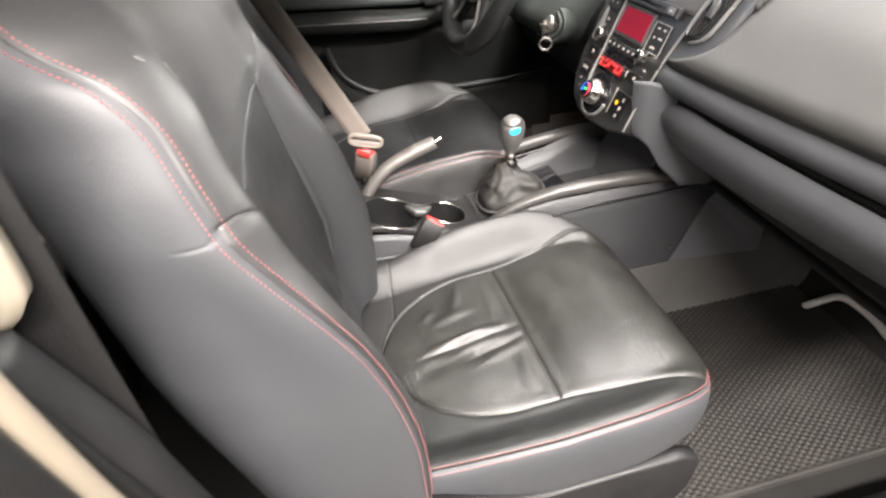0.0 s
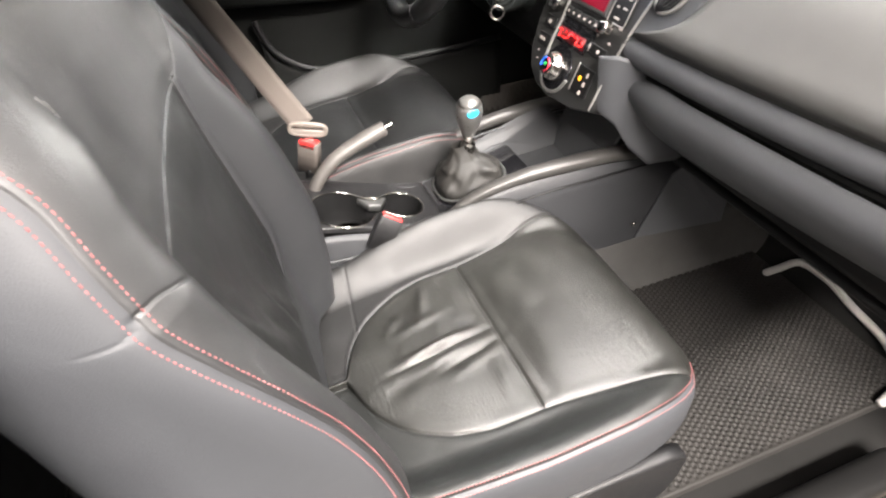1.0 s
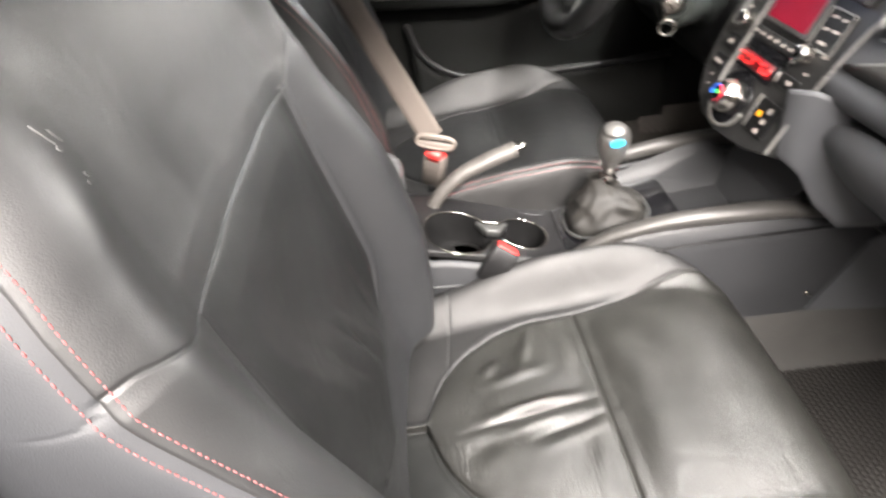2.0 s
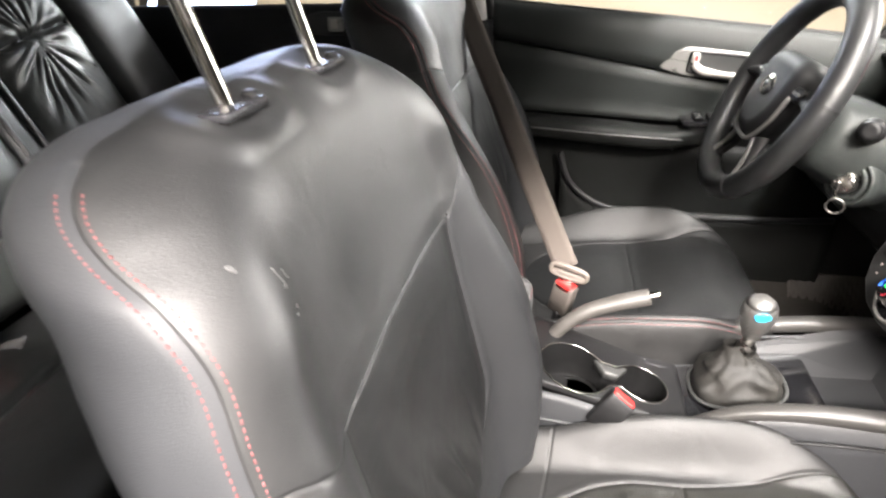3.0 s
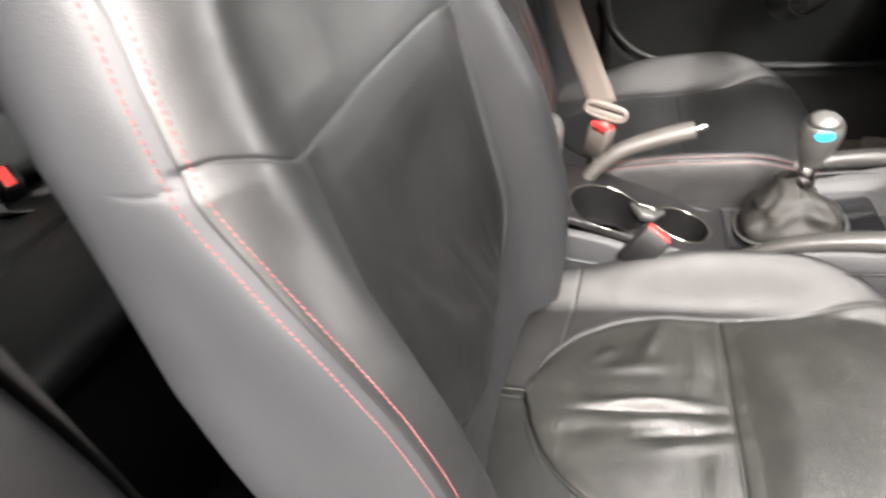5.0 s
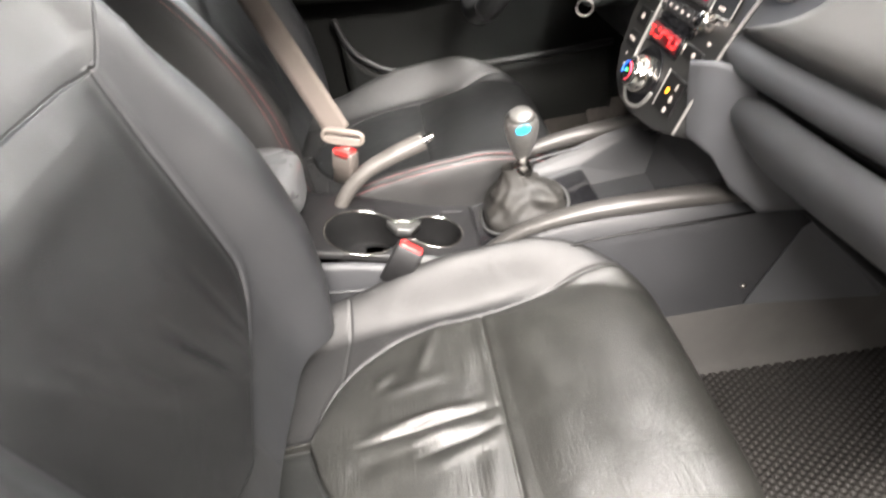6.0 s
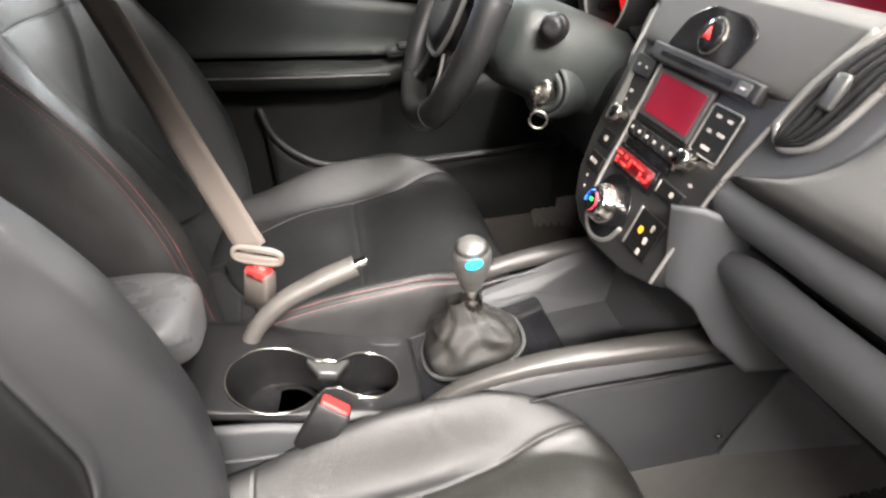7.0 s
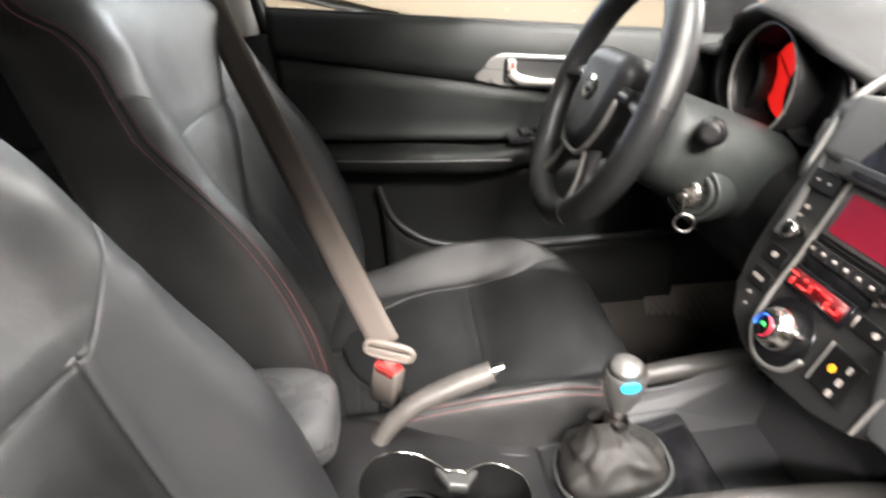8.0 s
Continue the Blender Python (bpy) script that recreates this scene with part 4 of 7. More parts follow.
def shell():
    single("floor", box(3.0, 1.42, 0.02, 0, (0.10, CY, -0.012)), FLOOR_DARK, "dark grey carpeted car floor", "floor", kind="structure")
    # toe board rising to the bulkhead
    xs = np.linspace(1.20, 1.62, 14)
    P = np.array([[(x, y, -0.002 + 0.42 * sstep(1.28, 1.66, x)) for y in np.linspace(-0.68, 0.72, 12)] for x in xs])
    single("toe_board", sheet("toe_board", P, thick=0.012), FLOOR_DARK, "dark carpeted toe board of the footwells", "floor", kind="structure")
    single("bulkhead", box(0.03, 1.44, 0.95, 0.0, (1.60, CY, 0.40)), PLASTIC_DARK, "dark front bulkhead under the dash", "wall", kind="structure")
    roof = [(-1.45, 1.10), (-1.05, 1.19), (-0.4, 1.235), (0.2, 1.24), (0.62, 1.205)]
    c = curve3([(x, 0, z) for x, z in roof], 20)
    P = np.array([[(p[0], CY + y, p[2] - 0.07 * (y / 0.60) ** 2) for y in np.linspace(-0.60, 0.60, 17)] for p in c])
    single("ceiling", sheet("ceiling", P, thick=0.02), CEILING_CLOTH, "grey fabric headliner under the roof", "ceiling", kind="structure")
    # rear bulkhead with the parcel shelf
    single("wall_rear", box(0.03, 1.44, 0.90, 0.0, (-1.30, CY, 0.43)), PLASTIC_DARK, "dark wall behind the rear bench", "wall", kind="structure")
    single("parcel_shelf", box(0.45, 1.36, 0.02, 0.006, (-1.15, CY, 0.895)), FLOOR_DARK, "dark carpeted rear parcel shelf", "shelf", kind="structure")
    single("window_rear", sheet("window_rear", np.array([[(-1.42 + 0.40 * t, CY + y, 0.90 + 0.29 * t) for y in np.linspace(-0.58, 0.58, 9)] for t in np.linspace(0, 1, 5)]), thick=0.004), GLASS, "clear sloping rear window glass", "window", kind="structure")
    ws = single("windscreen", sheet("windscreen", np.array([[(1.50 - 0.86 * t - 0.10 * (y / 0.6) ** 2, CY + y * (1 - 0.1 * t), 0.82 + 0.37 * t) for y in np.linspace(-0.66, 0.66, 15)] for t in np.linspace(0, 1, 9)]), thick=0.005), GLASS, "clear raked windscreen glass", "window", kind="structure")
    ws.visible_shadow = False
    for sgn in (-1, 1):
        single("a_pillar", sweep("a_pillar", [(1.42, CY + sgn * 0.70, 0.80), (1.0, CY + sgn * 0.665, 1.00), (0.62, CY + sgn * 0.62, 1.165), (0.50, CY + sgn * 0.605, 1.19)], 0.032, 0.028, n=24, seg=14), PLASTIC_DARK, "dark plastic trim of the windscreen pillar", "pillar", kind="structure")
        single("roof_rail", sweep("roof_rail", [(0.62, CY + sgn * 0.61, 1.165), (0.1, CY + sgn * 0.60, 1.185), (-0.6, CY + sgn * 0.60, 1.175), (-1.3, CY + sgn * 0.62, 1.05)], 0.04, 0.035, n=30, seg=12), CEILING_CLOTH, "grey headliner edge above the doors", "trim", kind="structure")
        single("c_pillar", sweep("c_pillar", [(-0.72, CY + sgn * 0.60, 1.16), (-1.0, CY + sgn * 0.63, 1.02), (-1.2, CY + sgn * 0.67, 0.85)], 0.09, 0.03, n=16, seg=12), PLASTIC_DARK, "dark trim of the rear pillar", "pillar", kind="structure")
        single("inner_sill", box(1.35, 0.10, 0.085, 0.015, (0.60, CY + sgn * 0.675, 0.040)) if sgn > 0 else box(1.0, 0.06, 0.05, 0.015, (0.60, CY + sgn * 0.675, 0.022)), RUBBER, "dark plastic scuff trim along the door sill", "sill", kind="structure")
        single("kick_panel", box(0.46, 0.035, 0.84, 0.008, (1.40, CY + sgn * 0.712, 0.42)), PLASTIC_DARK, "dark kick panel at the front of the footwell", "panel", kind="structure")
        single("outer_sill", box(2.1, 0.10, 0.10, 0.02, (0.20, CY + sgn * 0.74, -0.06)), PAINT, "beige painted door sill of the car", "sill", kind="structure")


def outer_body():
    """The car's own sheet metal: roof, bonnet, boot, front wings and wheels, all behind or above the cabin."""
    body = thing("car_body", (0.1, CY, -0.32), "beige saloon body on four wheels, passenger door open", "car", kind="structure")

    def skin(name, line, half, crown, mat=PAINT):
        c = curve3([(x, 0, z) for x, z in line], 24)
        P = np.array([[(p[0], CY + u * half, p[2] - crown * abs(u) ** 2.5) for u in np.linspace(-1, 1, 21)] for p in c])
        return part(name, sheet(name, P, thick=0.012), mat, body)
    skin("roof", [(-1.47, 1.125), (-1.05, 1.225), (-0.4, 1.27), (0.2, 1.275), (0.60, 1.242)], 0.62, 0.075)
    skin("bonnet", [(1.52, 0.815), (1.75, 0.77), (2.05, 0.70), (2.35, 0.56), (2.42, 0.40)], 0.72, 0.06)
    skin("boot_lid", [(-1.40, 0.905), (-1.60, 0.87), (-1.85, 0.83), (-2.02, 0.74), (-2.06, 0.45)], 0.70, 0.05)
    for sgn in (-1, 1):
        y = CY + sgn * 0.765

        def flank(name, outline):
            n = [(x, y - sgn * (0.05 + 0.03 * ((z - 0.35) / 0.4) ** 2) * 0.5, z) for x, z in outline]
            bm = bmesh.new()
            bm.faces.new([bm.verts.new(v) for v in n])
            bmesh.ops.solidify(bm, geom=bm.faces[:], thickness=0.02)
            part(name, bm, PAINT, body)
        arch = lambda cx, lo, hi: [(cx + 0.34 * math.cos(t), 0.0 + 0.36 * math.sin(t)) for t in np.linspace(lo, hi, 12)]
        flank("front_wing", [(1.27, -0.08), (1.27, 0.78), (1.55, 0.80), (2.05, 0.69), (2.36, 0.52), (2.42, 0.02), (2.14, 0.0)] + arch(1.80, 0.2, math.pi - 0.2) + [(1.46, -0.05)])
        flank("rear_wing", [(-0.97, 0.10), (-0.97, 0.84), (-1.45, 0.89), (-1.85, 0.80), (-2.04, 0.70), (-2.06, 0.05), (-1.78, 0.0)] + arch(-1.40, 0.2, math.pi - 0.2)[:9] + [(-1.02, 0.26)])
        for x in (1.80, -1.40):
            m = Matrix.Translation((x, CY + sgn * 0.66, -0.005)) @ Matrix.Rotation(-sgn * math.pi / 2, 4, "X")
            tyre = part("tyre", lathe([(0.20, -0.09), (0.29, -0.09), (0.315, -0.06), (0.315, 0.06), (0.29, 0.09), (0.20, 0.09), (0.20, -0.09)], 48), RUBBER, body, m=m)
            part("rim", lathe([(0.0, 0.05), (0.05, 0.06), (0.17, 0.05), (0.20, 0.08), (0.205, 0.06), (0.205, -0.06)], 40), STEEL, tyre, m=m)
    part("underbody", box(4.0, 1.20, 0.12, 0.02, (0.15, CY, -0.10)), PLASTIC_DARK, body)


def driver_door():
    door = thing("driver_door", (0.55, 0.70, 0.06), "closed driver door with dark padded panel and silver handle", "car door")
    x0, x1 = 0.085, 1.22
    xs = np.linspace(x0, x1, 60)

    def face(zs, ys, name, mat, parent):
        """A moulded strip of the door: height and depth along x."""
        P = np.array([[(x, y(x), z(x)) for z, y in zip(zs, ys)] for x in xs])
        return part(name, sheet(name, P, thick=-0.006), mat, parent)
    part("door_frame", box(x1 - x0, 0.05, 0.72, 0.01, ((x0 + x1) / 2, 0.755, 0.395)), PLASTIC_DARK, door)
    crease = lambda x: 0.776 - 0.185 * (x - 0.10) + 0.02 * sstep(0.62, 1.1, x)
    arm_top = lambda x: 0.600 - 0.06 * (x - 0.2)
    arm_low = lambda x: 0.545 - 0.05 * (x - 0.2)
    up = [lambda x, k=k: crease(x) + 0.004 + (sill_z(x) - crease(x) - 0.004) * k for k in (0, 0.05, 0.25, 0.6, 0.88, 0.97, 1.0)]
    uy = [lambda x, d=d: 0.69 + d for d in (0.012, 0.001, -0.004, 0.0, 0.004, 0.012, 0.03)]
    face(up, uy, "upper_panel", DOOR_SOFT, door)
    md = [lambda x, k=k: arm_top(x) + (crease(x) - 0.003 - arm_top(x)) * k for k in (0, 0.1, 0.4, 0.75, 0.95, 1.0)]
    my = [lambda x, d=d: 0.695 + d for d in (0.0, 0.006, 0.006, 0.0, 0.0, 0.012)]
    face(md, my, "middle_panel", DOOR_SOFT, door)
    lw = [lambda x, k=k: 0.07 + (arm_low(x) - 0.07) * k for k in (0, 0.2, 0.45, 0.7, 0.9, 1.0)]
    ly = [lambda x, d=d: 0.69 + d + 0.02 * sstep(0.6, 1.0, x) for d in (0.0, -0.012, -0.02, 0.0, 0.004, 0.0)]
    face(lw, ly, "lower_panel", DOOR_DARK, door)
    arm = part("armrest", sweep("armrest", [(0.09, 0.672, 0.580), (0.2, 0.655, 0.574), (0.38, 0.648, 0.563), (0.53, 0.652, 0.553), (0.60, 0.668, 0.556), (0.70, 0.69, 0.575)], [0.030, 0.042, 0.046, 0.044, 0.030, 0.012], [0.024, 0.026, 0.026, 0.026, 0.024, 0.012], n=60, seg=20, power=0.7), DOOR_DARK, door)
    part("edge_strip", sweep("edge_strip", [(0.17, 0.611, 0.582), (0.38, 0.600, 0.571), (0.55, 0.609, 0.560)], 0.0022, 0.0018, n=30, seg=8), FASCIA, arm)
    part("pull_strut", sweep("pull_strut", [(0.53, 0.640, 0.540), (0.60, 0.655, 0.575), (0.66, 0.675, 0.61)], 0.014, 0.018, n=20, seg=12), PLASTIC, arm)
    sw = part("switch_panel", box(0.15, 0.07, 0.012, 0.004, (0.625, 0.665, 0.592)), PIANO, door)
    for i in range(4):
        part("window_switch", box(0.022, 0.018, 0.010, 0.003, (0.575 + 0.032 * (i % 2) + 0.012, 0.65 + 0.026 * (i // 2), 0.602)), PLASTIC_DARK, sw)
    # handle in its silver bezel
    out = round_outline([(-0.118, -0.022), (-0.088, 0.020), (-0.062, 0.033), (0.085, 0.031), (0.105, 0.020), (0.105, -0.024), (0.085, -0.034), (-0.06, -0.033)], 0.016, 7)
    stand = Matrix(((1, 0, 0, 0.600), (0, 0, -1, 0.686), (0, 1, 0, 0.722), (0, 0, 0, 1))) @ Matrix.Rotation(math.radians(-5), 4, "Z")
    bez = part("handle_bezel", prism(out, 0.014, 0.005, 0.006), SATIN, door, m=stand)
    cup = round_outline(rect(-0.052, -0.024, 0.088, 0.022), 0.009, 6)
    part("handle_rim", tube_loop([stand @ Vector((a, b, 0.0066)) for a, b in cup], 0.0028, 8), PLASTIC_DARK, bez)
    part("handle_recess", prism(cup, 0.010, 0.002, 0.0070), FASCIA, bez, "grey hollow behind the lever", m=stand)
    part("pull_lever", sweep("pull_lever", [stand @ Vector(p) for p in ((-0.040, -0.004, 0.010), (-0.030, -0.012, 0.014), (0.01, -0.019, 0.016), (0.06, -0.020, 0.016), (0.086, -0.018, 0.012))], [0.008, 0.009, 0.007, 0.007, 0.006], [0.010, 0.010, 0.007, 0.007, 0.006], n=30, seg=12), SILVER_PALE, bez, "pale silver pull lever")
    part("lock_button", box(0.018, 0.024, 0.010, 0.004), SILVER_PALE, bez, m=stand @ Matrix.Translation((-0.040, 0.010, 0.011)))
    part("lock_mark", box(0.006, 0.011, 0.002, 0.0005), RED, bez, m=stand @ Matrix.Translation((-0.039, 0.011, 0.0165)))
    # map pocket with its bright lip
    lip = part("pocket", sweep("pocket", [(0.27, 0.66, 0.50), (0.295, 0.652, 0.43), (0.36, 0.645, 0.375), (0.50, 0.640, 0.352), (0.70, 0.642, 0.346), (0.95, 0.66, 0.35)], 0.006, 0.008, n=50, seg=10), PLASTIC, door)
    P = np.array([[(x, 0.645 + 0.03 * abs(k - 0.5), 0.08 + (spl([0.27, 0.30, 0.37, 0.50, 0.95], [0.47, 0.42, 0.37, 0.35, 0.35], x) - 0.08) * k) for k in np.linspace(0, 1, 8)] for x in np.linspace(0.275, 0.95, 30)])
    part("pocket_front", sheet("pocket_front", P, thick=-0.004), DOOR_DARK, lip)
    gl = part("window_pane", sheet("window_pane", np.array([[(x, 0.712 - 0.10 * t, sill_z(x) - 0.01 + (1.17 - sill_z(x)) * t) for x in np.linspace(0.06, 0.98 - 0.36 * t, 12)] for t in np.linspace(0, 1, 5)]), thick=0.004), GLASS, door)
    gl.visible_shadow = False
    part("window_seal", sweep("window_seal", [(x, 0.706, sill_z(x) + 0.002) for x in np.linspace(0.06, 1.1, 6)], 0.006, 0.006, n=30, seg=8), RUBBER, door)
    sail = prism(round_outline([(0.0, 0.0), (0.22, -0.02), (0.05, 0.12)], 0.01), 0.02, 0.004)
    part("mirror_sail", sail, PLASTIC_DARK, door, m=Matrix(((1, 0, 0, 0.93), (0, 0, -1, 0.70), (0, 1, 0, 0.775), (0, 0, 0, 1))))
    return door


def b_pillars():
    # driver side, behind the front door
    p = thing("b_pillar_driver", (0.0, 0.70, 0.05), "dark trim of the door pillar beside the driver", "pillar", kind="structure")
    part("upper_trim", sweep("upper_trim", [(0.03, 0.69, 0.80), (0.015, 0.665, 0.98), (-0.01, 0.62, 1.18)], 0.025, 0.045, n=20, seg=14, power=0.7), HEADLINER, p)
    part("lower_trim", sweep("lower_trim", [(0.02, 0.70, 0.02), (0.03, 0.705, 0.4), (0.03, 0.69, 0.82)], 0.03, 0.06, n=20, seg=14, power=0.6), PLASTIC_DARK, p)
    part("seal", sweep("seal", [(0.085, 0.705, 0.03), (0.088, 0.705, 0.4), (0.082, 0.695, 0.82), (0.06, 0.655, 1.02), (0.045, 0.61, 1.17)], 0.010, 0.010, n=40, seg=10), RUBBER, p)
    # passenger side, beside the open door
    q = thing("b_pillar_passenger", (0.0, -0.70, 0.05), "door pillar with cream upper trim and charcoal lower trim", "pillar", kind="structure")
    P = []
    for z in np.concatenate([np.linspace(0.774, 0.81, 8), np.linspace(0.83, 1.17, 14)]):
        edge = float(spl([0.774, 0.782, 0.79, 0.845, 0.88, 1.0, 1.17], [0.058, 0.067, 0.069, 0.065, 0.056, 0.028, -0.014], z))
        y = float(spl([0.774, 0.79, 0.843, 1.0, 1.17], [-0.697, -0.694, -0.684, -0.658, -0.628], z))
        P.append([(edge - 0.075 * k, y - 0.004 * math.sin(math.pi * k), z) for k in np.linspace(0, 1, 8)])
    part("upper_trim", sheet("upper_trim", np.array(P), thick=0.018), CREAM, q)
    part("lower_trim", sweep("lower_trim", [(0.075, -0.684, 0.03), (0.072, -0.684, 0.35), (0.058, -0.684, 0.485), (0.044, -0.684, 0.565), (0.034, -0.686, 0.634), (0.018, -0.690, 0.705), (0.008, -0.698, 0.760)], 0.022, [0.060, 0.052, 0.046, 0.044, 0.044, 0.043, 0.042], n=60, seg=20, power=0.5), PLASTIC, q)
    part("seal", sweep("seal", [(0.105, -0.712, 0.03), (0.100, -0.712, 0.40), (0.078, -0.714, 0.58), (0.062, -0.716, 0.66), (0.050, -0.718, 0.72), (0.044, -0.724, 0.79), (0.030, -0.70, 0.90), (0.0, -0.66, 1.05)], 0.010, 0.010, n=60, seg=12), RUBBER, q)
    part("jamb", sweep("jamb", [(0.098, -0.744, 0.02), (0.095, -0.744, 0.40), (0.078, -0.742, 0.60), (0.066, -0.742, 0.68), (0.060, -0.742, 0.74), (0.050, -0.738, 0.82), (0.0, -0.71, 1.0), (-0.04, -0.66, 1.18)], 0.012, 0.013, n=60, seg=16, power=0.7), PAINT, q)
    part("outer_seal", sweep("outer_seal", [(0.085, -0.775, 0.02), (0.085, -0.775, 0.40), (0.068, -0.772, 0.60), (0.056, -0.772, 0.68), (0.048, -0.772, 0.74), (0.034, -0.768, 0.82), (-0.03, -0.74, 1.0), (-0.07, -0.69, 1.18)], 0.022, 0.030, n=60, seg=14, power=0.7), RUBBER, q)
    part("striker", box(0.03, 0.012, 0.04, 0.004, (0.070, -0.768, 0.47)), STEEL, q)


def rear_door(sgn):
    y = CY + sgn * 0.685
    door = thing("rear_door", (-0.45, y, 0.06), "closed dark rear door with small silver handle", "car door", "rear doors")
    part("door_panel", box(0.98, 0.04, 0.80, 0.012, (-0.47, y, 0.46)), PLASTIC_DARK, door)
    part("armrest", box(0.42, 0.05, 0.05, 0.02, (-0.42, y - sgn * 0.035, 0.60)), PLASTIC, door)
    out = round_outline([(-0.09, -0.004), (-0.03, 0.030), (0.06, 0.030), (0.075, 0.0), (0.05, -0.028), (-0.03, -0.026)], 0.02, 6)
    stand = Matrix(((1, 0, 0, -0.345), (0, 0, -sgn, y - sgn * 0.020), (0, 1, 0, 0.812), (0, 0, 0, 1)))
    if sgn < 0:
        stand = Matrix(((-1, 0, 0, -0.345), (0, 0, 1, y + 0.020), (0, 1, 0, 0.812), (0, 0, 0, 1)))
    bez = part("handle_bezel", prism(out, 0.012, 0.004, 0.006), PLASTIC, door, m=stand)
    part("pull_lever", box(0.042, 0.034, 0.012, 0.004), SATIN, bez, m=stand @ Matrix.Translation((0.028, 0.0, 0.006)))
    part("lock_button", box(0.020, 0.022, 0.006, 0.002), PRINT, bez, m=stand @ Matrix.Translation((0.026, 0.002, 0.013)))
    gl = part("window_pane", sheet("window_pane", np.array([[(x, y - sgn * 0.09 * t, 0.86 + 0.31 * t) for x in np.linspace(-0.95 + 0.15 * t, -0.06, 8)] for t in np.linspace(0, 1, 4)]), thick=0.004), GLASS, door)
    gl.visible_shadow = False


shell()
outer_body()
driver_door()
b_pillars()
rear_door(1)
rear_door(-1)

# ---- dashboard ----
V_UP, N_OUT, U_RT = Vector((0.387, 0, 0.922)), Vector((-0.922, 0, 0.387)), Vector((0, -1, 0))
STACK = Matrix.Translation((0.757, 0, 0.52)) @ Matrix((U_RT, V_UP, N_OUT)).transposed().to_4x4()


def on_stack(u, v, h=0.0):
    return STACK @ Matrix.Translation((u, v, h))


def plate(parent, name, outline, mat, h, depth, r=0.001, corner=0.0, label=""):
    return part(name, prism(round_outline(outline, corner) if corner else outline, depth, r, h), mat, parent, label, m=STACK)


def marks(parent, spots, h, mat=None):
    """Small printed signs on the keys."""
    for u, v, w, t in spots:
        part("printed_mark", prism(round_outline(rect(u - w * 0.38, v - t * 0.38, u + w * 0.38, v + t * 0.38), min(w, t) * 0.3, 3), 0.0012, 0, h), mat or PRINT, parent, m=STACK)


def stack_edge(v):
    """Right edge of the centre fascia."""
    return spl([-0.03, -0.014, 0.06, 0.12, 0.166, 0.225, 0.30], [0.108, 0.109, 0.111, 0.118, 0.128, 0.146, 0.18], v)


